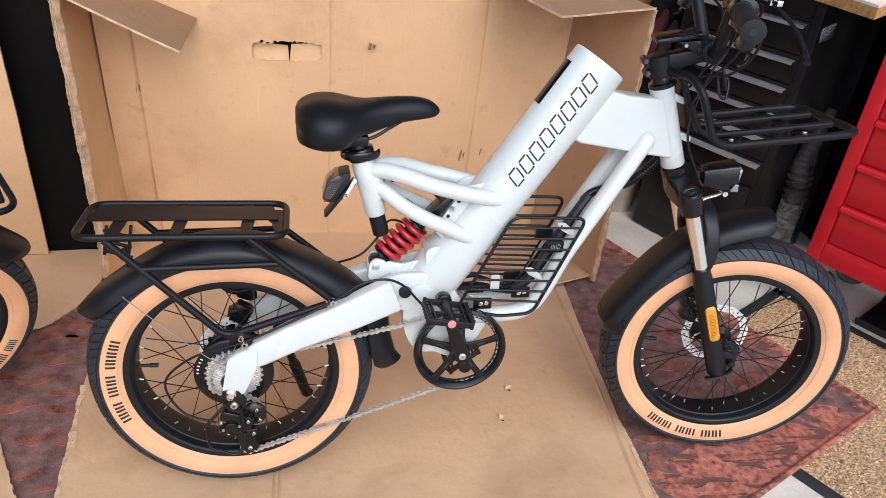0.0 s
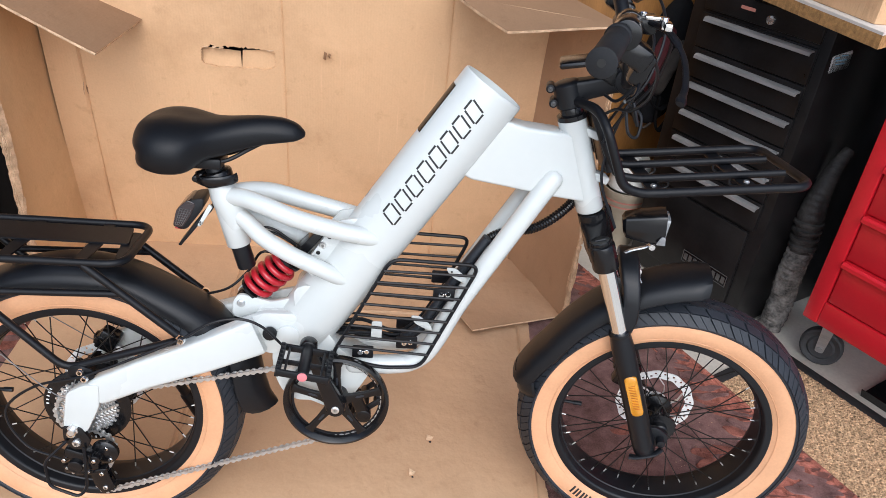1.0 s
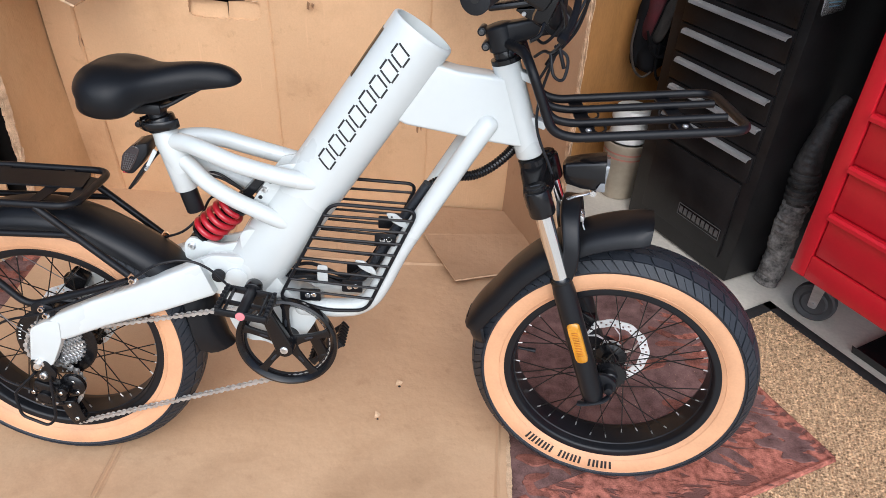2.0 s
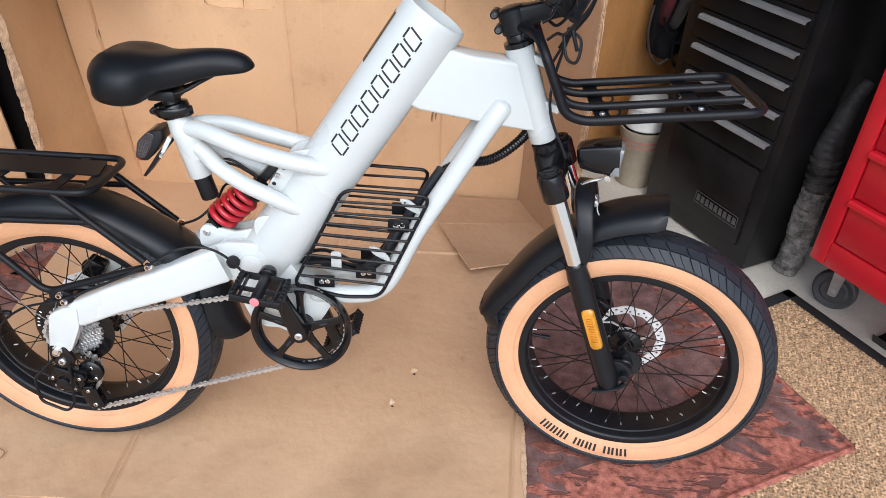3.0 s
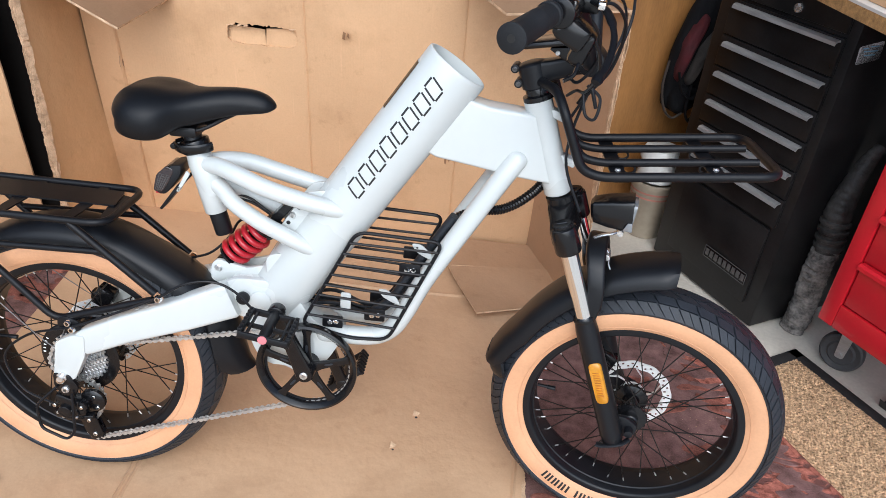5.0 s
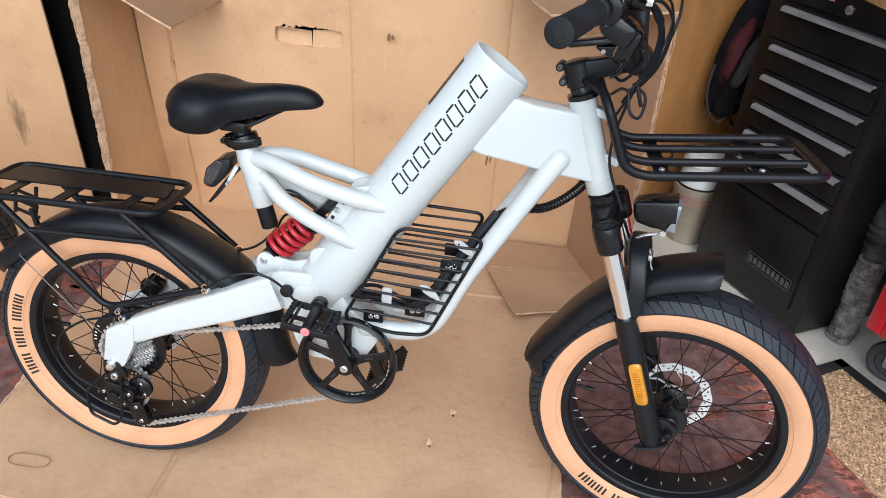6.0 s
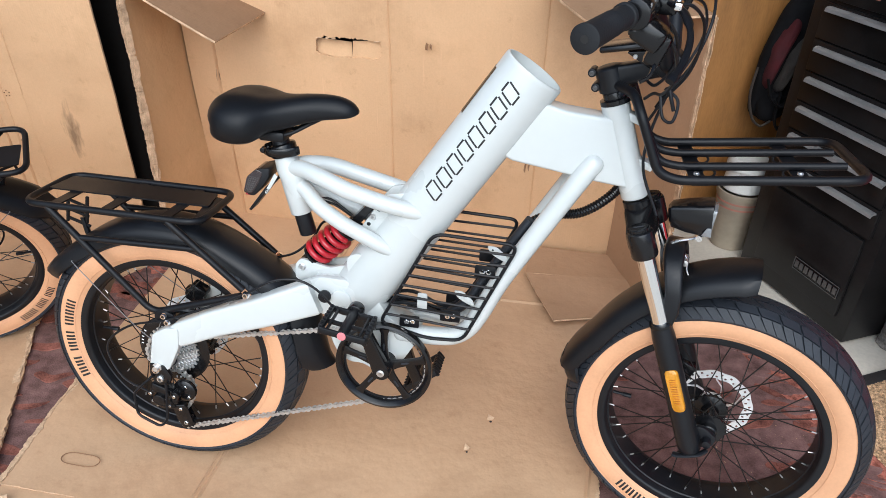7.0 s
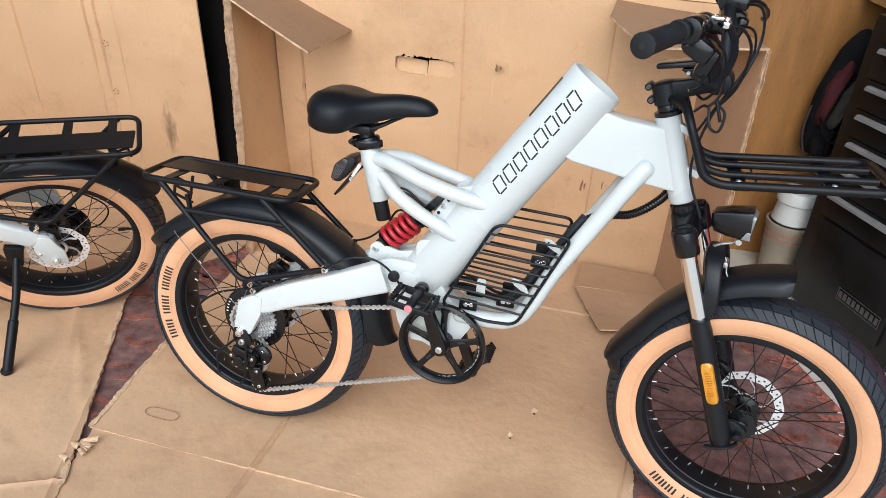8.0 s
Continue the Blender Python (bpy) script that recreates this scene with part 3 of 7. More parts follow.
# ---- flattened cardboard on the floor ----
def poly_sheet(poly, z, thick, ridges=(), step=0.05, wob=0.004, seed=0, jag=0.0028):
    """A sheet on the floor with a polygon outline, ridges along lines ((x0, y0), (x1, y1), height, width), and ragged edges."""
    bm = bmesh.new()
    edge = []
    rg = random.Random(seed)
    for i, p in enumerate(poly):
        q = poly[(i + 1) % len(poly)]
        L = math.dist(p, q)
        n = max(1, int(L / 0.012)) if L < 1.6 else max(1, int(L / 0.1))
        d = ((q[0] - p[0]) / L, (q[1] - p[1]) / L)
        for k in range(n):
            j = rg.uniform(-jag, jag) if k else 0
            edge.append((p[0] + (q[0] - p[0]) * k / n - d[1] * j, p[1] + (q[1] - p[1]) * k / n + d[0] * j))
    verts = [bm.verts.new((x, y, 0)) for x, y in edge]
    bm.faces.new(verts)
    xs, ys = [p[0] for p in poly], [p[1] for p in poly]
    def slice_at(co, no):
        bmesh.ops.bisect_plane(bm, geom=bm.verts[:] + bm.edges[:] + bm.faces[:], plane_co=co, plane_no=no)
    for (a, b, h, w) in ridges:
        d = (V(*b, 0) - V(*a, 0)).normalized()
        n = V(-d.y, d.x, 0)
        for o in (-w, 0, w):
            slice_at(V(*a, 0) + n * o, n)
    x = min(xs) + step
    while x < max(xs):
        slice_at((x, 0, 0), (1, 0, 0))
        x += step
    y = min(ys) + step
    while y < max(ys):
        slice_at((0, y, 0), (0, 1, 0))
        y += step
    top = bm.verts[:]
    for v in top:
        h = z + thick + noise.noise(v.co * 3.0 + V(seed, 0, 0)) * wob + noise.noise(v.co * 11.0 + V(seed, 0, 0)) * wob * 0.3
        for (a, b, hh, w) in ridges:
            d = (V(*b, 0) - V(*a, 0))
            L = d.length
            d.normalize()
            r = v.co - V(*a, 0)
            s, o = r.dot(d), abs(r.x * -d.y + r.y * d.x)
            if -0.02 <= s <= L + 0.02 and o < w:
                h += hh * (1 - o / w)
        v.co.z = max(h, z + 0.002)
    ret = bmesh.ops.extrude_face_region(bm, geom=bm.faces[:])
    for g in ret["geom"]:
        if isinstance(g, bmesh.types.BMVert):
            g.co.z = max(g.co.z - thick, z)
    for f in bm.faces:
        f.normal_update()
        if abs(f.normal.z) < 0.3:
            f.material_index = 1
    return bm


RUG_TOP = -0.010
floor_card = thing("cardboard_sheet", "flattened brown cardboard under the bicycle, creased with torn edges", "cardboard", group="floor cardboard")
part("rear_sheet", poly_sheet([(-0.445, 1.108), (-0.435, 0.80), (-0.412, 0.30), (-0.396, 0.10), (-0.374, -0.199), (0.10, -0.197), (0.957, -0.188), (0.962, 0.09), (1.012, 0.74), (1.03, 0.92), (0.99, 1.108)], RUG_TOP, 0.006,
                              [((0.071, -0.2), (0.096, 1.05), 0.0045, 0.0045), ((0.083, -0.2), (0.108, 1.05), 0.0045, 0.0045), ((-0.4, 0.742), (1.0, 0.755), 0.005, 0.006), ((0.925, -0.18), (0.975, 0.74), 0.005, 0.006)], 0.06, 0.006, 2, 0.0006), [CARD_FLOOR, CARD_EDGE], floor_card)
part("front_sheet", poly_sheet([(-0.374, -0.165), (-0.33, -0.33), (-0.30, -1.15), (0.90, -1.15), (0.955, -0.165), (0.10, -0.165)], RUG_TOP - 0.0045, 0.005, [((0.071, -0.205), (0.026, -1.1), 0.0045, 0.0045), ((0.083, -0.205), (0.038, -1.1), 0.0045, 0.0045)], 0.06, 0.0025, 3), [CARD_FLOOR, CARD_EDGE], floor_card)
part("torn_edge", torn_strip(bmesh.new(), (-0.374, -0.199, RUG_TOP + 0.006), (-0.414, 0.32, RUG_TOP + 0.006), (1, 0.08, 0), 0.012, 0.0018, rng, 90, 3), CARD_EDGE, floor_card, "ragged torn corrugated edge", smooth=False)
part("torn_edge", torn_strip(bmesh.new(), (0.957, -0.188, RUG_TOP + 0.005), (0.962, 0.09, RUG_TOP + 0.005), (-1, 0, 0), 0.010, 0.002, rng, 40, 2), CARD_EDGE, floor_card, "ragged torn corrugated edge", smooth=False)
tab_bm = bmesh.new()
ring = [V(-0.23 + 0.047 * math.copysign(abs(math.cos(a)) ** 0.5, math.cos(a)), -0.103 + 0.017 * math.sin(a), RUG_TOP + 0.0085) for a in [2 * math.pi * k / 40 for k in range(40)]]
sweep(tab_bm, ring, 0.0011, 6, closed=True)
part("hand_hole_cut", tab_bm, CREASE, floor_card)
for px, py, s in ((0.691, 0.222, 1.0), (0.647, 0.11, 0.8)):
    nb = bmesh.new()
    for k in range(4):
        a = k * 1.7
        add(nb, quad_sheet((px - 0.008 * s, py, RUG_TOP + 0.008), (px + 0.006 * s, py + 0.004, RUG_TOP + 0.009), (px + 0.007 * s + 0.004 * math.cos(a), py + 0.009, RUG_TOP + 0.014), (px - 0.006 * s, py + 0.010 + 0.003 * k, RUG_TOP + 0.012), 0.001, 2, 0.001, seed=k))
    tear = part("torn_tab", nb, [CARD_EDGE, CARD_EDGE], floor_card, "small torn hole with raised paper")
    hole = lathe(bmesh.new(), [(0.0, 0.0002), (0.0028 * s, 0.0), (0.0036 * s, -0.0004)], 9, Matrix.Translation(V(px + 0.002, py - 0.003, RUG_TOP + 0.0088)) @ Matrix.Rotation(radians(90), 4, "X"), caps=False)
    part("hole", hole, INK, tear)

side_card = thing("cardboard_sheet", "flattened brown cardboard with a ragged edge under the second bicycle", "cardboard", group="floor cardboard")
part("sheet", poly_sheet([(-0.306, -0.378), (-0.40, -0.17), (-0.52, 0.07), (-0.648, 0.316), (-0.690, 0.50), (-0.560, 0.597), (-0.478, 0.735), (-0.462, 0.985), (-2.4, 0.985), (-2.4, -1.15), (-0.04, -1.15)], RUG_TOP + 0.001, 0.006,
                         [((-0.75, -0.60), (-0.30, -0.36), 0.005, 0.007), ((-0.60, 0.30), (-0.20, -0.7), 0.005, 0.012), ((-0.98, -0.10), (-0.52, -0.32), 0.006, 0.022), ((-0.80, 0.30), (-0.62, 0.02), 0.006, 0.026), ((-1.05, 0.18), (-0.80, -0.02), 0.006, 0.028), ((-0.66, 0.12), (-0.42, -0.16), 0.005, 0.020)], 0.040, 0.014, 5), [CARD_FLOOR, CARD_EDGE], side_card)
part("torn_edge", torn_strip(bmesh.new(), (-0.648, 0.316, RUG_TOP + 0.006), (-0.306, -0.378, RUG_TOP + 0.006), (-0.9, -0.44, 0), 0.015, 0.002, rng, 120, 3), CARD_EDGE, side_card, "ragged torn corrugated edge", smooth=False)
tb = bmesh.new()
for k in range(9):
    x, y, t, L = -0.348 + rng.uniform(-0.022, 0.022), -0.285 + rng.uniform(-0.05, 0.04), rng.uniform(-0.6, 0.6), rng.uniform(0.010, 0.024)
    d, e = V(math.cos(t), math.sin(t), 0), V(-math.sin(t), math.cos(t), 0)
    o, w = V(x, y, RUG_TOP + 0.010), rng.uniform(0.004, 0.011)
    add(tb, quad_sheet(o - d * L, o + d * L * 0.8, o + d * L + e * w + V(0, 0, rng.uniform(0.002, 0.012)), o - d * L * 0.7 + e * w * 1.3 + V(0, 0, rng.uniform(0.0, 0.008)), 0.0007, 5, 0.004, 0.003, k))
part("torn_paper", tb, [CARD_EDGE, CARD_EDGE], side_card, "peeled layers of brown paper", smooth=False)
side_box = thing("cardboard_box", "tall creased brown cardboard box standing open behind the second bicycle", "cardboard box")
SB = [-1.065, -1.105, -1.400]
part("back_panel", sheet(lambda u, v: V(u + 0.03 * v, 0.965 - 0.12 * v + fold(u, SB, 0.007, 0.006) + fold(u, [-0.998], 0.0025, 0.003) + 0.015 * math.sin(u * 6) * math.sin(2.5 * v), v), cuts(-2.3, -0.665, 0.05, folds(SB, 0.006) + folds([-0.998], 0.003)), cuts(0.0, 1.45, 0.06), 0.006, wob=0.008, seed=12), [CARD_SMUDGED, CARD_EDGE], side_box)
part("side_panel", sheet(lambda u, v: V(-2.3 + 0.03 * v, u, v), cuts(0.5, 0.96, 0.1), cuts(0.0, 1.45, 0.1), 0.006, seed=13), [CARD, CARD_EDGE], side_box)
dot = finish(block(bmesh.new(), (0.003, 0.003, 0.003)), "punched_dot", CREASE, smooth=False)
for z in (0.28, 0.46, 0.64, 0.82, 1.0):
    for k in range(5):
        a = k * 1.257 + z
        mark = new("punched_dot", dot)
        mark.parent = side_box
        mark.matrix_basis = pose(-1.048 + 0.035 * z + 0.010 * math.cos(a), 0.957 - 0.12 * z, z + 0.010 * math.sin(a))

# ---- rug and mat ----
RX, RE1, RE2 = V(1.742, 0.076, 0), V(-0.437, 0.899, 0).normalized(), V(-0.899, -0.437, 0).normalized()
rug = thing("rug", "red-brown patterned rug with worn carved leaf motifs on the floor", "rug")
RUG_L, RUG_W, BAND, SIDE_BAND = 2.5, 1.68, 0.19, 0.075


def rug_piece(u0, u1, v0, v1, top, step=0.04):
    """A rectangle of the rug's pile with a rounded outer edge."""
    bm = bmesh.new()
    nu, nv = max(2, round((u1 - u0) / step)), max(2, round((v1 - v0) / step))
    g = []
    for i in range(nu + 1):
        row = []
        for j in range(nv + 1):
            u, v = u0 + (u1 - u0) * i / nu, v0 + (v1 - v0) * j / nv
            p = RX + RE2 * u + RE1 * v
            row.append(bm.verts.new((p.x, p.y, top + 0.0012 * noise.noise(p * 14))))
        g.append(row)
    for i in range(nu):
        for j in range(nv):
            bm.faces.new((g[i][j], g[i + 1][j], g[i + 1][j + 1], g[i][j + 1]))
    rim = [g[i][0] for i in range(nu + 1)] + [g[nu][j] for j in range(1, nv + 1)] + [g[i][nv] for i in range(nu - 1, -1, -1)] + [g[0][j] for j in range(nv - 1, 0, -1)]
    low = [bm.verts.new((v.co.x, v.co.y, -0.024)) for v in rim]
    for k in range(len(rim)):
        bm.faces.new((rim[k], rim[(k + 1) % len(rim)], low[(k + 1) % len(rim)], low[k]))
    return bm


part("field", rug_piece(SIDE_BAND, RUG_L - SIDE_BAND, BAND, RUG_W - BAND, RUG_TOP - 0.0032), RUG, rug, "mauve-brown woven field")
for nm, box in (("border", (0, RUG_L, 0, BAND)), ("border", (0, RUG_L, RUG_W - BAND, RUG_W)), ("border", (0, SIDE_BAND, BAND, RUG_W - BAND)), ("border", (RUG_L - SIDE_BAND, RUG_L, BAND, RUG_W - BAND))):
    part(nm, rug_piece(*box, RUG_TOP - 0.0018), RUGRAISED, rug, "rust-red pile border")
rr = random.Random(11)


def motif(bm, c, L, W, bend, turn, z0, z1, wav):
    d = RE2 * math.cos(turn) + RE1 * math.sin(turn)
    e = V(-d.y, d.x, 0)
    rim, top, n = [], [], 26
    for k in range(n):
        a = 2 * math.pi * k / n
        s = math.cos(a)
        w = W * math.sin(a) * (1 + 0.3 * s) * (1 + 0.35 * math.sin(3 * a + wav) + 0.15 * math.sin(5 * a + 2 * wav))
        q = c + d * (L * s) + e * (w + bend * (s * s - 0.4))
        rim.append(bm.verts.new((q.x, q.y, z0)))
        q2 = c + d * (L * s * 0.95) + e * (w * 0.88 + bend * (s * s - 0.4))
        top.append(bm.verts.new((q2.x, q2.y, z1)))
    bridge(bm, [rim, top], caps=False)
    bm.faces.new(top)


leaf, cut = bmesh.new(), bmesh.new()
for i in range(17):
    for j in range(26):
        u, v = 0.07 + i * 0.148 + (0.07 if j % 2 else 0) + rr.uniform(-0.03, 0.03), 0.04 + j * 0.063 + rr.uniform(-0.015, 0.015)
        if not (0.05 < u < RUG_L - 0.05 and 0.05 < v < RUG_W - 0.05):
            continue
        c = RX + RE2 * u + RE1 * v
        if -0.37 < c.x < 0.93:
            continue
        inside = SIDE_BAND + 0.06 < u < RUG_L - SIDE_BAND - 0.06 and BAND + 0.03 < v < RUG_W - BAND - 0.03
        turn = 0.25 + rr.uniform(-0.3, 0.3)
        if inside and rr.random() < (0.75 if u > 1.5 else 0.16):
            motif(leaf, c, rr.uniform(0.04, 0.075), rr.uniform(0.010, 0.020), rr.uniform(-0.02, 0.02), turn, RUG_TOP - 0.0045, RUG_TOP - 0.0012, rr.uniform(0, 6))
for k in range(420):
    u, v = (rr.uniform(0.03, RUG_L - 0.03), rr.choice((BAND, RUG_W - BAND)) + rr.uniform(-0.09, 0.09)) if k % 2 else (rr.choice((SIDE_BAND, RUG_L - SIDE_BAND)) + rr.uniform(-0.04, 0.03), rr.uniform(0.03, RUG_W - 0.03))
    turn = 0.6 + rr.uniform(-0.5, 0.5)
    here = RX + RE2 * u + RE1 * v
    if -0.40 < here.x < 0.93 or (here.x < 0 and here.y < -0.1):
        continue
    border_side = u < SIDE_BAND or u > RUG_L - SIDE_BAND or v < BAND or v > RUG_W - BAND
    motif(cut if border_side else leaf, RX + RE2 * u + RE1 * v, rr.uniform(0.025, 0.06), rr.uniform(0.007, 0.016), rr.uniform(-0.012, 0.012), turn, RUG_TOP - 0.005, RUG_TOP + 0.0002 + 0.000003 * k, rr.uniform(0, 6))
tagged(part("carved_pattern", cut, RUG, rug, "mauve-brown worn leaf shapes"), kind="stuff")
tagged(part("raised_pattern", leaf, RUGDARK, rug, "rust-red raised leaf pattern"), kind="stuff")
hem = bmesh.new()
sweep(hem, [RX + V(0, 0, -0.013), RX + RE1 * 1.68 + V(0, 0, -0.013)], 0.008, 8, flat=0.9)
sweep(hem, [RX + V(0, 0, -0.013), RX + RE2 * 2.5 + V(0, 0, -0.013)], 0.008, 8, flat=0.9)
part("hem", hem, RUGRAISED, rug)

MC, ML, MW = V(1.80, 0.69, 0), V(0.505, -0.863, 0).normalized(), V(-0.863, -0.505, 0).normalized()
mat_thing = thing("doormat", "brown coir doormat with a dark rubber border", "doormat")
mm = bmesh.new()
NU, NV = 560, 320
gv = [[None] * (NV + 1) for _ in range(NU + 1)]
for i in range(NU + 1):
    for j in range(NV + 1):
        p = MC + ML * (0.03 + 1.35 * i / NU) + MW * (0.03 + 0.740 * j / NV)
        gv[i][j] = mm.verts.new((p.x, p.y, -0.0165 + 0.0032 * min(1, i / 12, j / 12, (NU - i) / 12, (NV - j) / 12) * math.sin(449 * (1.35 * i / NU) + 3 * noise.noise(p * 40)) * math.sin(571 * (0.74 * j / NV) + 3 * noise.noise(p * 35 + V(5, 0, 0))) + 0.0026 * noise.noise(p * 150)))
for i in range(NU):
    for j in range(NV):
        mm.faces.new((gv[i][j], gv[i + 1][j], gv[i + 1][j + 1], gv[i][j + 1]))
part("coir_surface", mm, COIR, mat_thing)
eb = bmesh.new()
corner = [MC, MC + ML * 1.41, MC + ML * 1.41 + MW * 0.800, MC + MW * 0.800]
for i in range(4):
    a, b = corner[i], corner[(i + 1) % 4]
    mid, d = (a + b) / 2, (b - a)
    inside = ((corner[0] + corner[2]) / 2 - mid)
    n = V(-d.y, d.x, 0).normalized()
    n = n if n.dot(inside) > 0 else -n
    block(eb, (d.length, 0.036, 0.008), pose(*(mid + n * 0.018 + V(0, 0, -0.0185)), rz=math.degrees(math.atan2(d.y, d.x))), 0.002)
part("border", eb, MATEDGE, mat_thing, "flat black rubber border")


# ---- tool chests ----
def chest_matrix(corner, left):
    """x runs along the front from the corner, y into the chest, z up."""
    left = Vector((*left, 0)).normalized()
    inward = V(left.y, -left.x, 0)
    m = Matrix.Identity(4)
    m.col[0][:3], m.col[1][:3], m.col[2][:3], m.col[3][:3] = left, inward, V(0, 0, 1), (*corner, 0)
    return m


CM = chest_matrix((1.675, 0.768), (-0.485, 0.875))
black_chest = thing("tool_chest", "tall black steel tool chest with six drawers and grey pulls", "tool chest", CM)
bb = bmesh.new()
block(bb, (0.474, 0.44, 0.975), pose(0.237, 0.225, 0.4745), 0.006)
part("body", bb, CHEST, black_chest)
for z0, z1, zh in ((0.785, 0.884, 0.868), (0.692, 0.781, 0.757), (0.602, 0.688, 0.667), (0.514, 0.598, 0.578), (0.425, 0.510, 0.492), (0.330, 0.421, 0.402)):
    db = bmesh.new()
    block(db, (0.392, 0.012, z1 - z0), pose(0.226, -0.002, (z0 + z1) / 2), 0.003)
    dr = part("drawer", db, CHEST, black_chest)
    hb = bmesh.new()
    zc = zh
    prof = [(0.0, 0.010), (-0.011, 0.010), (-0.017, 0.006), (-0.019, -0.003), (-0.017, -0.004), (-0.014, 0.002), (-0.009, 0.005), (0.0, 0.005)]
    loft(hb, [[V(x, -0.008 + y, zc + z) for y, z in prof] for x in (0.036, 0.397)])
    part("handle", hb, ALU, dr, "ribbed grey metal pull")
lp = bmesh.new()
block(lp, (0.36, 0.010, 0.265), pose(0.226, -0.001, 0.185), 0.003)
part("lower_panel", lp, CHEST, black_chest)
tp = bmesh.new()
block(tp, (0.392, 0.010, 0.06), pose(0.226, -0.001, 0.925), 0.003)
top_panel = part("lock_panel", tp, CHEST, black_chest)
lk = bmesh.new()
sweep(lk, [V(0.19, -0.006, 0.918), V(0.19, -0.012, 0.918), V(0.19, -0.014, 0.918), V(0.19, -0.012, 0.918)], [0.012, 0.012, 0.009, 0.005], 16)
part("lock", lk, STEEL, top_panel, "round chrome lock")
rl = bmesh.new()
block(rl, (0.048, 0.002, 0.009), pose(0.27, -0.008, 0.93), 0.0)
part("red_badge", rl, PINKISH, top_panel)
bd = bmesh.new()
block(bd, (0.182, 0.003, 0.042), pose(0.150, -0.0075, 0.131), 0.002)
badge = part("badge", bd, GLOSS, black_chest, "small grey-lettered badge")
bl = bmesh.new()
for s in (-1, 1):
    block(bl, (0.182, 0.002, 0.0022), pose(0.150, -0.0095, 0.131 + s * 0.0195))
    block(bl, (0.0022, 0.002, 0.041), pose(0.150 + s * 0.09, -0.0095, 0.131))
part("badge_rim", bl, BADGE, badge)
badge_bar = finish(block(bmesh.new(), (0.013, 0.002, 0.022)), "badge_bar", BADGE, smooth=False)
for k in range(9):
    mark = new("badge_bar", badge_bar)
    mark.parent = badge
    mark.matrix_basis = pose(0.228 - k * 0.0195, -0.0095, 0.131)
sk = bmesh.new()
plate(sk, rounded([(0.027, 0.824), (0.112, 0.834), (0.108, 0.883), (0.020, 0.871)], 0.008), -0.0012, 0.0, 0.0, m=Matrix.Rotation(radians(90), 4, "Z"))
sticker = part("sticker", sk, STICKER, black_chest, "white paper sticker with blue print")
sb2 = bmesh.new()
for k, (y, z, w) in enumerate(((0.028, 0.880, 0.02), (0.06, 0.884, 0.03), (0.05, 0.872, 0.05), (0.05, 0.862, 0.04))):
    block(sb2, (0.0012, w, 0.003), pose(-0.0001, y + 0.017, z - 0.014))
part("print", sb2, STICKERBLUE, sticker)
for f in (0.06, 0.40):
    for g in (0.06, 0.38):
        fb = bmesh.new()
        block(fb, (0.05, 0.05, 0.012), pose(f, g, -0.016), 0.002)
        part("foot", fb, PLASTIC, black_chest)

red_chest = thing("tool_cabinet", "glossy red steel rolling tool cabinet with drawers on grey casters", "tool cabinet", Matrix.Translation(V(1.747, 0.560, 0)) @ Matrix.Rotation(math.atan2(-0.863, 0.505), 4, "Z"))
rb2 = bmesh.new()
block(rb2, (0.70, 0.46, 0.95), pose(0.35, 0.238, 0.675), 0.006)
part("body", rb2, REDPAINT, red_chest)
fr = bmesh.new()
for x0, x1, z0, z1 in ((0.0, 0.045, 0.2, 1.15), (0.655, 0.70, 0.2, 1.15), (0.045, 0.655, 0.2, 0.272), (0.045, 0.655, 1.11, 1.15)):
    block(fr, (x1 - x0, 0.014, z1 - z0), pose((x0 + x1) / 2, 0.002, (z0 + z1) / 2), 0.004)
part("front_frame", fr, REDPAINT, red_chest)
for k in range(6):
    z0 = 0.276 + k * 0.138
    db = bmesh.new()
    block(db, (0.602, 0.010, 0.132), pose(0.35, 0.004, z0 + 0.066), 0.003)
    dr = part("drawer", db, REDPAINT, red_chest)
    hb = bmesh.new()
    prof = [(0.0, 0.010), (-0.010, 0.010), (-0.016, 0.004), (-0.016, -0.006), (-0.012, -0.008), (-0.002, 0.0)]
    loft(hb, [[V(x, 0.001 + y, z0 + 0.121 + z) for y, z in prof] for x in (0.049, 0.651)])
    part("handle", hb, REDPAINT, dr, "rolled red drawer lip")
for x, y in ((0.016, 0.165), (0.655, 0.10), (0.045, 0.40), (0.655, 0.40)):
    cb = bmesh.new()
    wheel_m = Matrix.Translation(V(x, y, 0.040)) @ Matrix.Rotation(radians(20), 4, "Z")
    lathe(cb, [(0.018, -0.016), (0.034, -0.018), (0.040, -0.013), (0.054, -0.017), (0.060, -0.013), (0.062, 0.0), (0.060, 0.013), (0.054, 0.017), (0.040, 0.013), (0.034, 0.018), (0.018, 0.016)], 32, wheel_m)
    caster = part("caster", cb, CASTER, red_chest, "grey rubber caster wheel")
    yb = bmesh.new()
    for s in (-1, 1):
        plate(yb, rounded([(-0.012, -0.012), (0.012, -0.012), (0.022, 0.135), (-0.018, 0.135)], 0.008), s * 0.024 - 0.0015, s * 0.024 + 0.0015, m=wheel_m)
    block(yb, (0.07, 0.07, 0.008), pose(x, y, 0.184), 0.002)
    rod(yb, wheel_m @ V(0, -0.03, 0), wheel_m @ V(0, 0.03, 0), 0.007, 10)
    part("fork", yb, ALU, caster, "steel caster fork")
tray = bmesh.new()
loft(tray, [[V(x, 0.10 + y, z) for y, z in ((0.03, 0.012), (0.045, -0.021), (0.25, -0.021), (0.27, 0.012), (0.25, -0.012), (0.05, -0.012))] for x in (0.18, 0.44)])
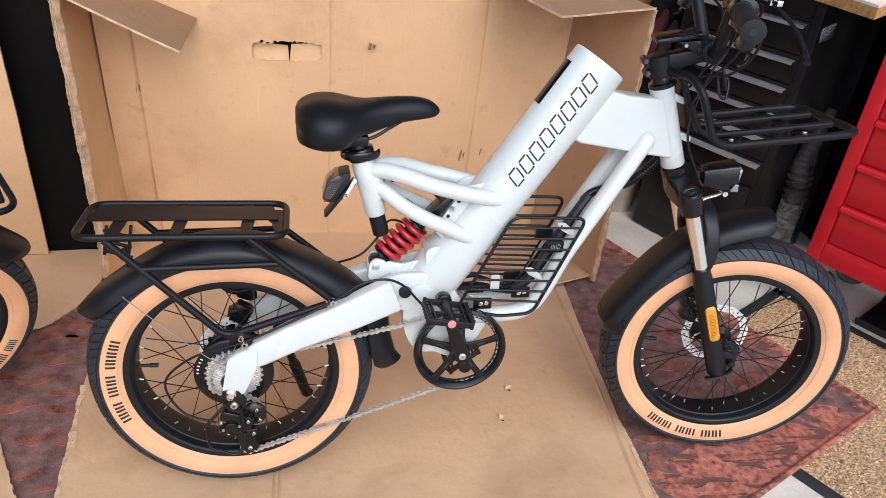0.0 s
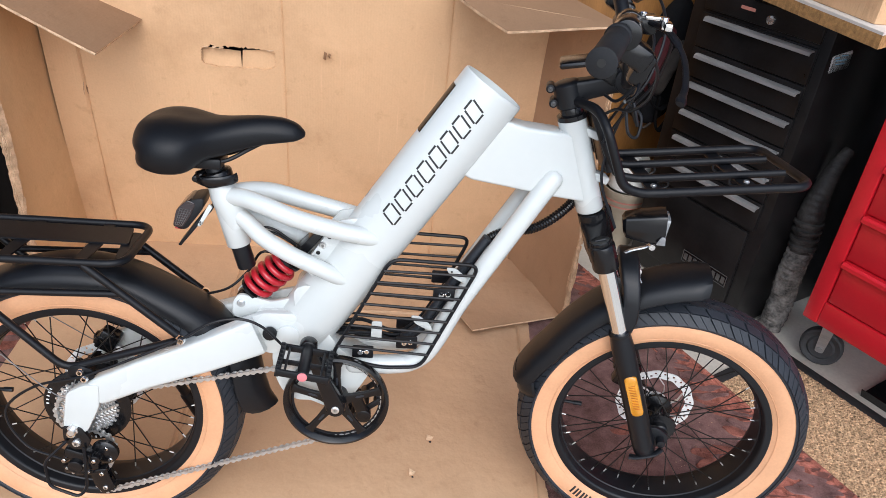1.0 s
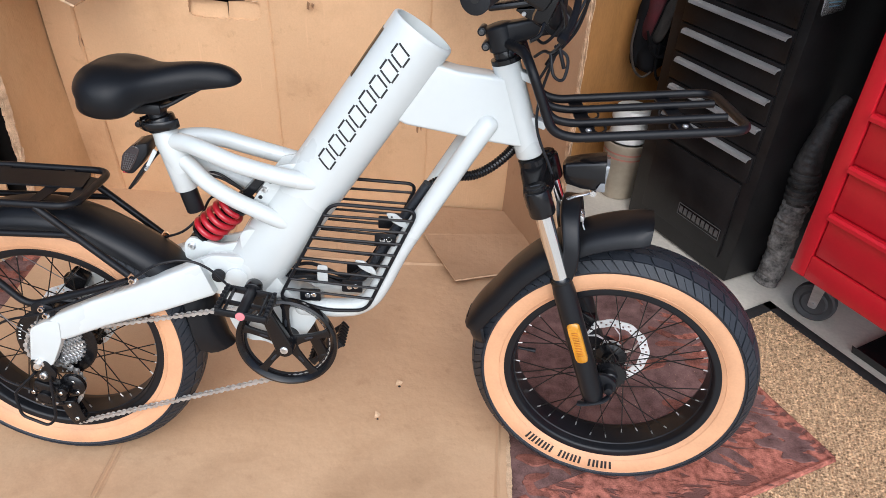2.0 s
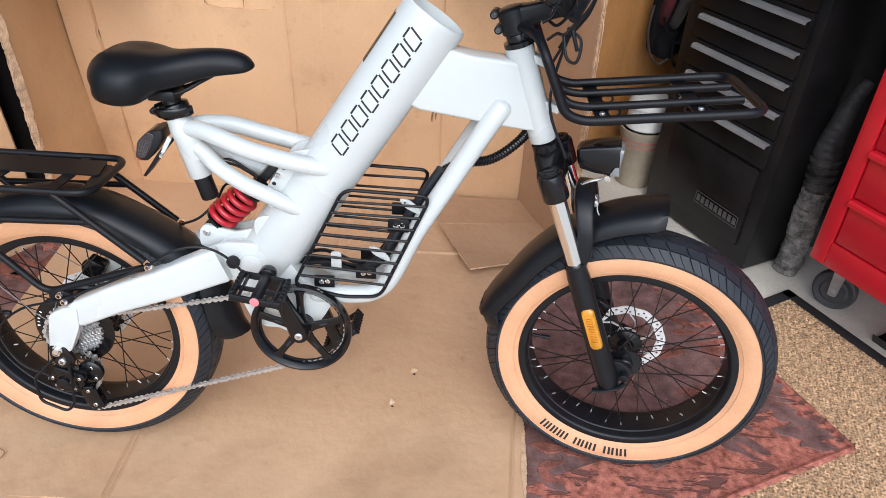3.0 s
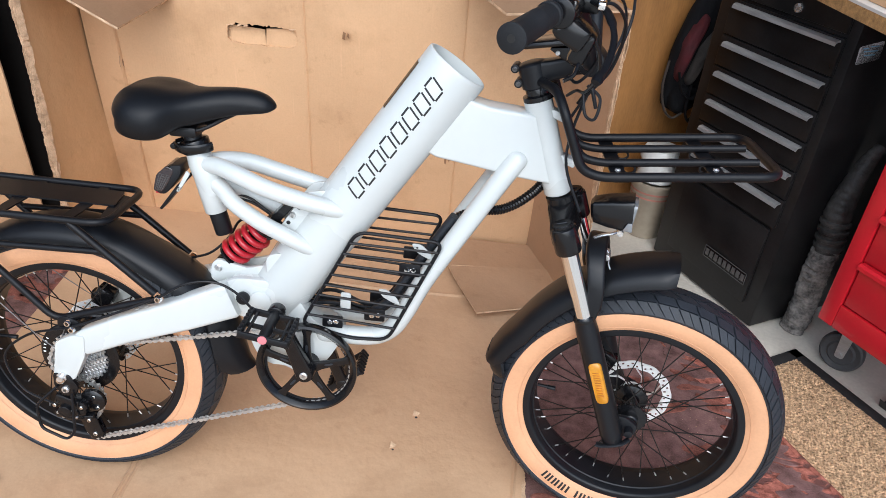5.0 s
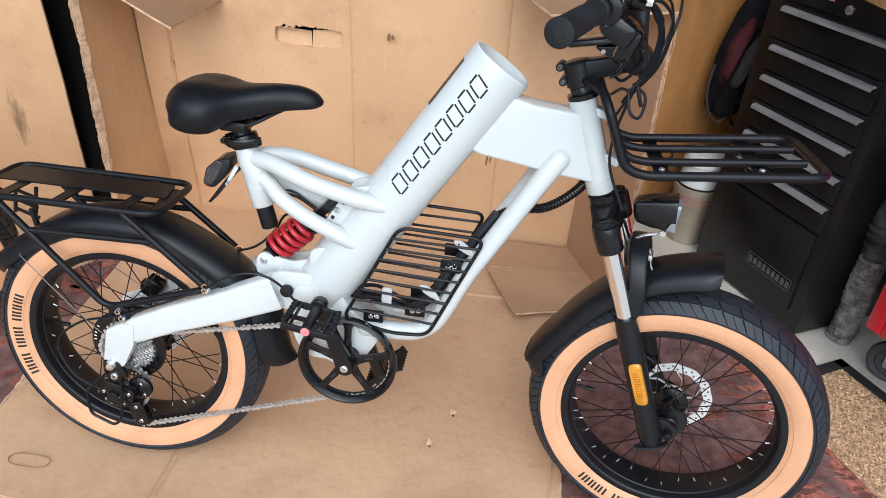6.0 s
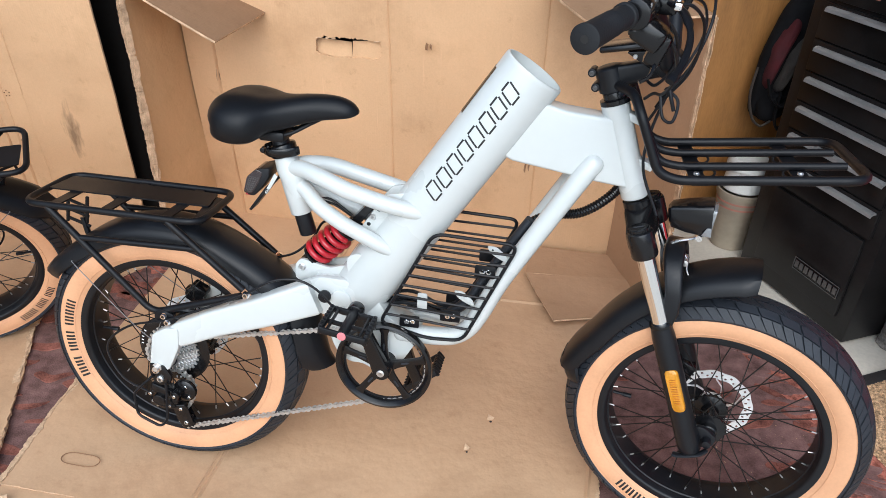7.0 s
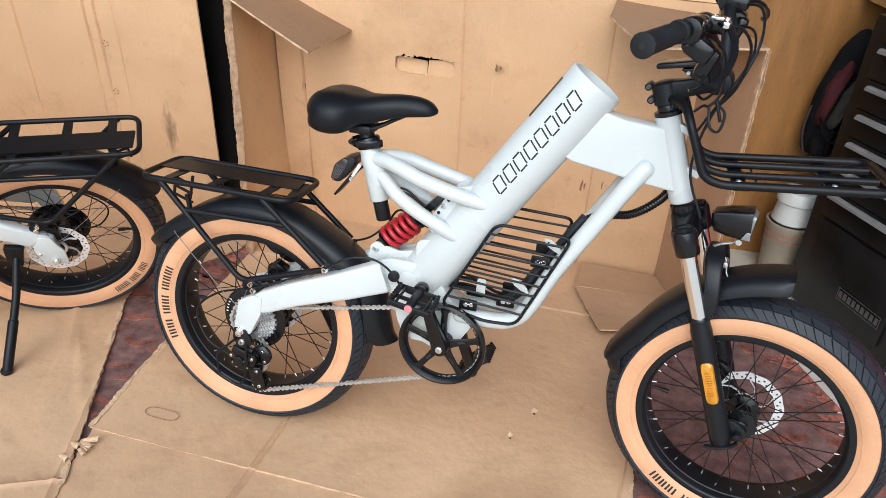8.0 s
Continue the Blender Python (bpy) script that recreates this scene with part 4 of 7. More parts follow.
tagged(part("drip_tray", tray, GLOSS, None, smooth=True, at=red_chest.matrix_basis.copy()), "shallow black tray under the red tool cabinet", "tray")

# ---- the workbench top over the chest, and what lies on it ----
bench = thing("worktop", "white laminate worktop with a raw chipboard edge over the tool chest", "worktop")
W0, WD, WI = V(1.612, 0.493, 0), V(-0.155, 0.988, 0).normalized(), V(0.988, 0.155, 0).normalized()
WI2 = V(0.80, 0.60, 0).normalized()
core = [W0, W0 + WD * 1.36, W0 + WD * 1.20 + WI * 0.9, W0 + WI2 * 1.1]
cb = bmesh.new()
bridge(cb, [[cb.verts.new((p.x, p.y, z)) for p in core] for z in (0.966, 0.996)])
part("chipboard_core", cb, CHIP, bench)
lb = bmesh.new()
bridge(lb, [[lb.verts.new((p.x, p.y, z)) for p in core] for z in (0.9962, 1.003)])
part("laminate", lb, LAMINATE, bench)
parcel = thing("parcel_box", "small closed brown cardboard parcel on the worktop", "cardboard box", Matrix.Translation(W0 + WI * 0.20 + WD * 0.30 + V(0, 0, 1.003)) @ Matrix.Rotation(radians(9), 4, "Z"))
pb = bmesh.new()
block(pb, (0.34, 0.46, 0.22), pose(0, 0, 0.11), 0.004)
part("carton", pb, CARD, parcel)
tpb = bmesh.new()
block(tpb, (0.05, 0.464, 0.224), pose(0, 0, 0.11), 0.004)
part("tape", tpb, CARD_MID, parcel)
tool = thing("green_tool", "green-handled hand tool on the worktop", "tool", Matrix.Translation(W0 + WI * 0.05 + WD * 0.52 + V(0, 0, 1.003)))
gb = bmesh.new()
sweep(gb, curve([V(0, 0, 0.012), V(0.01, 0.05, 0.014), V(0.0, 0.10, 0.012), V(0.02, 0.16, 0.01)]), 0.011, 10, flat=0.8)
part("handle", gb, material("green_plastic", (0.03, 0.13, 0.03), 0.4), tool)

# ---- things beside the chest ----
hose = thing("vacuum_hose", "dusty black ribbed vacuum hose with grey nozzle on the floor", "hose")
hb = bmesh.new()
path = curve([V(1.825, 0.80, -0.022), V(1.832, 0.80, 0.10), V(1.838, 0.80, 0.20), V(1.835, 0.805, 0.28)], 10)
path = [path[0].lerp(path[-1], q / 60) + V(0.004 * math.sin(q * 0.1), 0, 0) for q in range(61)]
sweep(hb, path, [0.0375 + 0.0016 * math.sin(q * 1.6) for q in range(61)], 28)
for v in hb.verts:
    v.co += V(1, 0.6, 0) * (0.007 * noise.noise(v.co * 28) + 0.004 * noise.noise(v.co * 80))
part("nozzle", hb, DUSTY, hose, "dust-caked grey nozzle")
hb = bmesh.new()
path = curve([V(1.835, 0.805, 0.27), V(1.83, 0.81, 0.34), V(1.829, 0.815, 0.41), V(1.836, 0.820, 0.47), V(1.856, 0.830, 0.54), V(1.884, 0.840, 0.595)], 22)
sweep(hb, path, [(0.043 if (i // 4) % 2 else 0.037) if i < 34 else 0.040 - 0.024 * (i - 34) / (len(path) - 34) + 0.0008 * math.sin(i * 0.9) for i in range(len(path))], 18)
part("hose_tube", hb, HOSE, hose)

pail = thing("plastic_pail", "cloudy beige plastic pail with a white cup stacked inside", "pail", pose(1.432, 1.325, -0.022) @ Matrix.Diagonal((1.18, 1.18, 1.0, 1.0)))
pb = bmesh.new()
lathe(pb, [(0.050, 0.0), (0.054, 0.003), (0.068, 0.20), (0.071, 0.205), (0.071, 0.225), (0.066, 0.225), (0.064, 0.20), (0.05, 0.01)], 40, Matrix.Rotation(radians(90), 4, "X"))
part("pail_body", pb, PAIL, pail)
for z in (0.165, 0.185):
    pb = bmesh.new()
    lathe(pb, [(0.0525 + 0.014 * z / 0.2 + 0.0015, z), (0.0525 + 0.014 * (z + 0.007) / 0.2 + 0.0015, z + 0.007)], 40, Matrix.Rotation(radians(90), 4, "X"), caps=False)
    part("red_band", pb, PINKISH, pail)
pb = bmesh.new()
lathe(pb, [(0.056, 0.225), (0.060, 0.23), (0.053, 0.30), (0.060, 0.305), (0.060, 0.32), (0.050, 0.345), (0.0, 0.35)], 40, Matrix.Rotation(radians(90), 4, "X"), caps=False)
part("cup", pb, PAILWHITE, pail, "white plastic cup")

board = thing("plywood_board", "varnished orange-brown plywood board leaning behind the boxes", "plywood board")
part("panel", sheet(lambda u, v: V(u, 1.46 + 0.10 * (u - 1.1) - 0.03 * v, v - 0.022), cuts(0.6, 2.1, 0.25), cuts(0.0, 1.6, 0.2), 0.018, wob=0.001, seed=20), [PLY, CHIP], board)

bag = thing("backpack", "dark backpack with red and grey pockets hanging on the board", "backpack", pose(1.435, 1.375, 0.0))
def pouch(name, pts, depth, mat, label="", lump=0.012):
    """A soft padded panel: its outline swells towards the middle, with creases."""
    outline = fillet([V(x, 0, z) for x, z in pts], 0.045, 6, closed=True)
    c = sum(outline, V(0, 0, 0)) / len(outline)
    bm, rings = bmesh.new(), []
    for f, y in ((0.90, 0.030), (1.0, 0.0), (0.97, -depth * 0.45), (0.86, -depth * 0.80), (0.62, -depth), (0.30, -depth * 1.08), (0.05, -depth * 1.10)):
        rings.append([c + (p - c) * f + V(0, y, 0) for p in outline])
    loft(bm, rings)
    for v in bm.verts:
        q = v.co * 1.0
        v.co += V(0.5, 1.0, 0.3) * (lump * noise.noise(q * 16.0) + lump * 0.5 * noise.noise(q * 45.0))
    return part(name, bm, mat, bag, label, angle=75)


pouch("pack_body", [(-0.046, 0.46), (0.02, 0.43), (0.085, 0.46), (0.115, 0.62), (0.110, 0.84), (0.05, 0.90), (-0.010, 0.82), (-0.050, 0.64)], 0.034, BAG)
pouch("front_pocket", [(-0.034, 0.58), (-0.010, 0.535), (0.006, 0.60), (0.030, 0.70), (0.052, 0.78), (0.030, 0.800), (-0.018, 0.72)], 0.060, BAGRED, "dark red pocket", 0.012)
pouch("side_pocket", [(0.008, 0.56), (0.034, 0.54), (0.054, 0.60), (0.078, 0.68), (0.094, 0.74), (0.070, 0.755), (0.030, 0.68)], 0.066, BAGGREY, "grey mesh pocket", 0.014)
pouch("base_pocket", [(-0.040, 0.52), (-0.012, 0.445), (0.060, 0.45), (0.072, 0.54), (0.020, 0.555)], 0.056, BAG, "black lower pocket", 0.016)
for pts, w in (([V(-0.048, -0.02, 0.62), V(-0.058, -0.05, 0.54), V(-0.040, -0.07, 0.47), V(-0.010, -0.08, 0.445), V(0.02, -0.07, 0.46)], 0.010), ([V(-0.020, -0.07, 0.60), V(-0.002, -0.088, 0.545), V(0.03, -0.09, 0.52), V(0.06, -0.07, 0.53)], 0.011), ([V(0.03, -0.07, 0.56), V(0.026, -0.09, 0.48), V(0.05, -0.08, 0.44), V(0.078, -0.07, 0.49), V(0.09, -0.05, 0.60)], 0.011)):
    part("strap", bar(curve(pts, 7), w, 8, flat=0.4), BAGSTRAP if w < 0.0105 else BAG, bag, "faded webbing strap")


# ---- the electric bicycle: x forward, y to its left, z up, from the rear tyre's contact ----
AXLE_R, AXLE_F = V(0.0, 0.0, 0.285), V(1.142, 0.0, 0.285)
HEAD, HEAD_DIR = V(0.863, 0.0, 0.905), V(0.342, 0.0, -0.94).normalized()
STEER = Matrix.Translation(HEAD + V(0.0045, 0.010, -0.003)) @ Matrix.Rotation(radians(12.0), 4, HEAD_DIR) @ Matrix.Translation(-HEAD)
BOTTOM = V(0.478, 0.0, 0.334)
TUBE_TOP, TUBE_DIR = V(0.722, 0.0, 0.950), V(-0.545, 0.0, -0.838).normalized()
TUBE_OUT = V(0.838, 0.0, -0.545).normalized()
bike = thing("electric_bicycle", "white electric bicycle with tan-wall fat tyres and black racks", "bicycle", pose(0, 0.010, 0.0, -6.05), group="electric bicycles")


def mirrored(fn):
    """Calls fn for the right side (y negative) and the left."""
    return [fn(s) for s in (-1, 1)]


def tread_point(a, v, h=0.0):
    """A place on the tyre's tread: a round the wheel, v across it from -1 to 1, h above the carcass."""
    av = abs(v)
    r = 0.2645 + 0.0258 * (1 - av ** 3.0)
    nr, ny = 1 - 0.75 * av ** 3, math.copysign(0.75 * av ** 3, v)
    L = math.hypot(nr, ny)
    r, y = r + h * nr / L, 0.0535 * v + h * ny / L
    return V(r * math.cos(a), y, r * math.sin(a))


def tyre_mesh():
    bm = bmesh.new()
    prof = []
    for k in range(17):
        p = tread_point(0, -1 + k / 8)
        prof.append((p.x, p.y))
    prof += [(0.255, 0.0495), (0.250, 0.046), (0.250, -0.046), (0.255, -0.0495)]
    lathe(bm, prof, 110, loop=True)
    return finish(bm, "tyre", RUBBER)


def tread_mesh():
    """The rubber blocks of the tread."""
    bm = bmesh.new()
    n = 46
    step = 2 * math.pi / n
    rows = ((0.03, 0.35, 0.10, 0.89, 2.0), (0.39, 0.68, 0.40, 0.87, 1.2), (0.72, 0.985, 0.20, 0.40, 2.1), (0.72, 0.985, 0.64, 0.44, 2.1))
    m = 4
    outline = [(0, q / m) for q in range(m)] + [(q / 2, 1) for q in range(2)] + [(1, 1 - q / m) for q in range(m)] + [(1 - q / 2, 0) for q in range(2)]
    for i in range(n):
        for side in (-1, 1):
            for v0, v1, lead, width, skew in rows:
                a0 = step * (i + (0.5 if side > 0 else 0) + lead)
                top, base = [], []
                for uu, w in outline:
                    # uu across, w round
                    v = v0 + (v1 - v0) * uu
                    a = a0 + step * (width * w - skew * v + 0.10 * (uu > 0.4))
                    top.append(bm.verts.new(tread_point(a, side * v, 0.0031)))
                    base.append(bm.verts.new(tread_point(a + step * 0.02 * (1 if w > 0.5 else -1), side * v, -0.0008)))
                bridge(bm, [base, top], caps=False)
                bm.faces.new(top)
    return finish(bm, "tread", RUBBER)


def sidewall_mesh(side):
    bm = bmesh.new()
    prof = [(0.2160, 0.0395), (0.2195, 0.0418), (0.2250, 0.0452), (0.2330, 0.0490), (0.2420, 0.0514), (0.2510, 0.0522), (0.2590, 0.0516), (0.2635, 0.0505), (0.2620, 0.0488), (0.2400, 0.0470), (0.2180, 0.0380)]
    lathe(bm, [(r, side * y) for r, y in prof], 110, loop=True)
    # fine moulded ribs near the rim and the tread
    for r, y in ((0.2285, 0.0474), (0.2600, 0.0516)):
        lathe(bm, [(r - 0.0007, side * y), (r, side * (y + 0.0007)), (r + 0.0007, side * y)], 110, caps=False)
    return finish(bm, "sidewall", TAN)


def rim_mesh():
    bm = bmesh.new()
    half = [(0.2200, 0.0405), (0.2185, 0.0428), (0.2080, 0.0430), (0.2050, 0.0415), (0.2030, 0.0380), (0.2010, 0.0250), (0.1985, 0.0235), (0.1975, 0.0100)]
    outer = [(0.2060, 0.0300), (0.2140, 0.0370)]
    prof = [(r, y) for r, y in half] + [(r, -y) for r, y in half[::-1]] + [(r, -y) for r, y in outer[::-1]] + outer
    lathe(bm, prof, 110, loop=True)
    return bm


def spoke_mesh(kind):
    """One laced spoke: from the flange (side, leading or trailing) to the rim, with its bright nipple."""
    hub_r, side, lean = kind
    a = V(hub_r * math.cos(lean), side * (0.030 if hub_r < 0.04 else 0.032), hub_r * math.sin(lean))
    b = V(0.1965, side * 0.009, 0.0)
    bm = bmesh.new()
    d = (b - a).normalized()
    sweep(bm, [a, b], 0.00125, 5)
    k = len(bm.faces)
    sweep(bm, [b - d * 0.008, b + d * 0.002], 0.0015, 6)
    bm.faces.ensure_lookup_table()
    for f in bm.faces[k:]:
        f.material_index = 1
    return finish(bm, "spoke", [SPOKE, CHAINSTEEL])


def gear(bm, teeth, r, y0, y1, m=None, hole=0.012, depth=0.005):
    outer = []
    for k in range(teeth):
        for o, rr in ((0.0, r - depth), (0.30, r - depth), (0.45, r), (0.72, r), (0.86, r - depth)):
            a = 2 * math.pi * (k + o) / teeth
            outer.append((rr * math.cos(a), rr * math.sin(a)))
    n = len(outer)
    inner = [(hole * math.cos(2 * math.pi * k / n), hole * math.sin(2 * math.pi * k / n)) for k in range(n)]
    m = m or Matrix()
    rings = [[bm.verts.new(m @ V(x, y, z)) for x, z in ring] for ring, y in ((inner, y0), (outer, y0), (outer, y1), (inner, y1))]
    bridge(bm, rings, closed=True)
    return bm


def disc_mesh(y):
    """A drilled brake disc on a curved spider."""
    bm = bmesh.new()
    N, radii = 96, [0.0630, 0.0655, 0.0705, 0.0722, 0.0770, 0.0792, 0.081]
    def pt(i, j, yy):
        a = 2 * math.pi * i / N
        r = radii[j] + (0.0012 * math.sin(a * 12) if j in (0, len(radii) - 1) else 0)
        return V(r * math.cos(a), yy, r * math.sin(a))
    vt = [[[bm.verts.new(pt(i, j, y + s * 0.001)) for j in range(len(radii))] for i in range(N)] for s in (-1, 1)]
    hole = lambda i, j: (j == 1 and i % 4 == 0) or (j == 3 and i % 4 == 2)
    for i in range(N):
        for j in range(len(radii) - 1):
            i2 = (i + 1) % N
            if hole(i, j):
                ring = [(i, j), (i2, j), (i2, j + 1), (i, j + 1)]
                for q in range(4):
                    a, b = ring[q], ring[(q + 1) % 4]
                    bm.faces.new((vt[0][a[0]][a[1]], vt[0][b[0]][b[1]], vt[1][b[0]][b[1]], vt[1][a[0]][a[1]]))
                continue
            for s in (0, 1):
                bm.faces.new((vt[s][i][j], vt[s][i2][j], vt[s][i2][j + 1], vt[s][i][j + 1]))
        for j in (0, len(radii) - 1):
            i2 = (i + 1) % N
            bm.faces.new((vt[0][i][j], vt[0][i2][j], vt[1][i2][j], vt[1][i][j]))
    for k in range(6):
        a0 = k * math.pi / 3
        sweep(bm, [V(r * math.cos(a0 + t), y, r * math.sin(a0 + t)) for r, t in ((0.022, 0.0), (0.034, 0.10), (0.048, 0.28), (0.062, 0.55))], 0.0042, 6, flat=0.24)
    lathe(bm, [(0.016, y - 0.002), (0.026, y - 0.002), (0.026, y + 0.002), (0.016, y + 0.002)], 24, loop=True)
    return bm


def arc_bars(a0, a1, words, r0, r1, y, side):
    """Plain printed bars round a sidewall, one for each character."""
    bm = bmesh.new()
    total = sum(words) + (len(words) - 1) * 0.8
    pos = 0.0
    for w in words:
        for k in range(w):
            s, e = (pos + k + 0.08) / total, (pos + k + 0.90) / total
            A = [a0 + (a1 - a0) * (s + (e - s) * q / 3) for q in range(4)]
            def surf(r):
                prof = [(0.2250, 0.0452), (0.2330, 0.0490), (0.2420, 0.0514), (0.2510, 0.0522), (0.2590, 0.0516)]
                return side * (np.interp(r, [p[0] for p in prof], [p[1] for p in prof]) + 0.0005)
            rs = [r0 + (r1 - r0) * q / 3 for q in range(4)]
            g = [[bm.verts.new((r * math.cos(a), surf(r), r * math.sin(a))) for r in rs] for a in A]
            keep = [(i, j) for i in (0, 2) for j in range(3)]
            for i, j in keep:
                bm.faces.new((g[i][j], g[i + 1][j], g[i + 1][j + 1], g[i][j + 1]))
        pos += w + 0.8
    loose = [v for v in bm.verts if not v.link_faces]
    bmesh.ops.delete(bm, geom=loose, context="VERTS")
    return bm


TYRE_ME, TREAD_ME = tyre_mesh(), tread_mesh()
SIDE_ME = {s: sidewall_mesh(s) for s in (-1, 1)}


def wheel(name, m, hub_r, text_r, text_l, motor):
    """A whole wheel at m: its rim is the part, the rest hang on it."""
    rim = part(name, rim_mesh(), PLASTIC, bike, "black rim with a tan-wall fat tyre")
    rim.matrix_basis = m
    t = new("tyre", TYRE_ME)
    t.parent = rim
    t["label"] = "black treaded fat tyre"
    t = new("tread", TREAD_ME)
    t.parent = rim
    tagged(t, "slanted black rubber tread blocks", kind="stuff")
    for s in (-1, 1):
        w = new("sidewall", SIDE_ME[s])
        w.parent = rim
        w["label"] = "smooth tan sidewall"
    part("sidewall_print", arc_bars(*text_r, (3, 3, 4), 0.2315, 0.2500, 0, -1), INK, rim, "bold black print bars", smooth=False)
    part("sidewall_print", arc_bars(*text_l, (3, 3, 4), 0.2315, 0.2500, 0, 1), INK, rim, "bold black print bars", smooth=False)
    meshes = [spoke_mesh((hub_r, s, l)) for s in (-1, 1) for l in (-1.05, 1.05)]
    for k in range(36):
        sp = new("spoke", meshes[k % 4])
        sp.parent = rim
        sp.matrix_basis = Matrix.Rotation(2 * math.pi * k / 36 + 0.05, 4, "Y")
    hb = bmesh.new()
    if motor:
        lathe(hb, [(0.012, -0.075), (0.020, -0.07), (0.030, -0.040), (0.062, -0.037), (0.067, -0.030), (0.067, -0.026), (0.060, -0.022), (0.060, 0.022), (0.067, 0.026), (0.067, 0.030), (0.058, 0.037), (0.030, 0.045), (0.018, 0.06), (0.010, 0.075)], 56)
        for k in range(18):
            a = k * 2 * math.pi / 18
            for s in (-1, 1):
                rod(hb, (0.067 * math.cos(a), s * 0.025, 0.067 * math.sin(a)), (0.067 * math.cos(a), s * 0.031, 0.067 * math.sin(a)), 0.006, 8)
    else:
        lathe(hb, [(0.010, -0.062), (0.015, -0.060), (0.015, -0.050), (0.017, -0.048), (0.017, -0.036), (0.033, -0.034), (0.033, -0.028), (0.018, -0.022), (0.016, 0.0), (0.018, 0.022), (0.033, 0.028), (0.033, 0.034), (0.021, 0.040), (0.014, 0.058), (0.010, 0.062)], 40)
        for s in (-1, 1):
            for k in range(18):
                a = k * 2 * math.pi / 18
                rod(hb, (0.0325 * math.cos(a), s * 0.028, 0.0325 * math.sin(a)), (0.0325 * math.cos(a), s * 0.0345, 0.0325 * math.sin(a)), 0.003, 6)
    part("hub", hb, GLOSS, rim, "black hub motor" if motor else "black hub")
    part("brake_disc", disc_mesh(0.052 if not motor else 0.058), DISC, rim, "drilled steel brake disc")
    vb = bmesh.new()
    rod(vb, (-0.196, 0.004, 0.0), (-0.160, 0.004, 0.0), 0.0035, 8)
    rod(vb, (-0.176, 0.004, 0.0), (-0.158, 0.004, 0.0), 0.0048, 8, 0.001)
    part("valve", vb, PLASTIC, rim)
    return rim


rear_wheel = wheel("rear_wheel", Matrix.Translation(AXLE_R), 0.060, (radians(205), radians(156)), (radians(-155), radians(-120)), True)
wheel("front_wheel", STEER @ Matrix.Translation(AXLE_F) @ Matrix.Rotation(radians(-1.0), 4, "X"), 0.031, (radians(-79), radians(-128)), (radians(-130), radians(-85)), False)
for k in range(7):
    cs = bmesh.new()
    r = 0.060 - k * 0.0046
    gear(cs, 28 - 2 * k, r, -0.040 - k * 0.0048, -0.0425 - k * 0.0048)
    part("sprocket", cs, STEEL, rear_wheel, "bright steel sprocket")
cg = bmesh.new()
lathe(cg, [(0.026, -0.036), (0.028, -0.040), (0.024, -0.072), (0.014, -0.074)], 28)
part("freehub", cg, RUBBER, rear_wheel)
cg = bmesh.new()
lathe(cg, [(0.050, -0.0385), (0.078, -0.0395), (0.082, -0.0375), (0.050, -0.0345)], 60, loop=True)
part("spoke_guard", cg, GLOSS, rear_wheel, "black spoke guard ring")
bar_me = finish(block(bmesh.new(), (0.005, 0.0006, 0.0024), pose(0.0735, -0.0400, 0)), "print_bar", STICKER, smooth=False)
for a0 in (0.5, 2.6, 4.7):
    for k in range(5):
        mark = new("print_bar", bar_me)
        mark.parent = rear_wheel
        mark.matrix_basis = Matrix.Rotation(-a0 - k * 0.12, 4, "Y")

# --- frame ---
tube_bm = bmesh.new()
rings = []
for k, s in enumerate((0.0, 0.002, 0.006, 0.25, 0.45, 0.54, 0.60, 0.64)):
    r = 0.0585 if 1 < k < 6 else {0: 0.0560, 1: 0.0578, 6: 0.054, 7: 0.04}.get(k, 0.0585)
    rings.append([TUBE_TOP + TUBE_DIR * s + TUBE_OUT * (r * math.cos(a)) + V(0, r * 0.86 * math.sin(a), 0) for a in [2 * math.pi * q / 56 for q in range(56)]])
inner = [[TUBE_TOP + TUBE_DIR * s + TUBE_OUT * (0.0535 * math.cos(a)) + V(0, 0.0535 * 0.86 * math.sin(a), 0) for a in [2 * math.pi * q / 56 for q in range(56)]] for s in (0.30, 0.0)]
loft(tube_bm, inner + rings)
frame_ob = part("main_tube", tube_bm, WHITE, bike, "thick white battery tube, open at the top")
pr = bmesh.new()


def tube_surface(s, e, lift=0.0006):
    """A place on the right face of the battery tube: s down from its top, e across."""
    r = 0.0585 + lift
    y = -0.86 * r * math.sqrt(max(0.0, 1 - (e / r) ** 2))
    return TUBE_TOP + TUBE_DIR * s + TUBE_OUT * e + V(0, y, 0)


def stroke(bm, s0, e0, s1, e1, w=0.0034):
    n = 6
    d = V(s1 - s0, e1 - e0, 0).normalized()
    q = V(-d.y, d.x, 0) * (w / 2)
    prev = None
    for k in range(n + 1):
        s, e = s0 + (s1 - s0) * k / n, e0 + (e1 - e0) * k / n
        row = [bm.verts.new(tube_surface(s + q.x, e + q.y)), bm.verts.new(tube_surface(s - q.x, e - q.y))]
        if prev:
            bm.faces.new((prev[0], prev[1], row[1], row[0]))
        prev = row


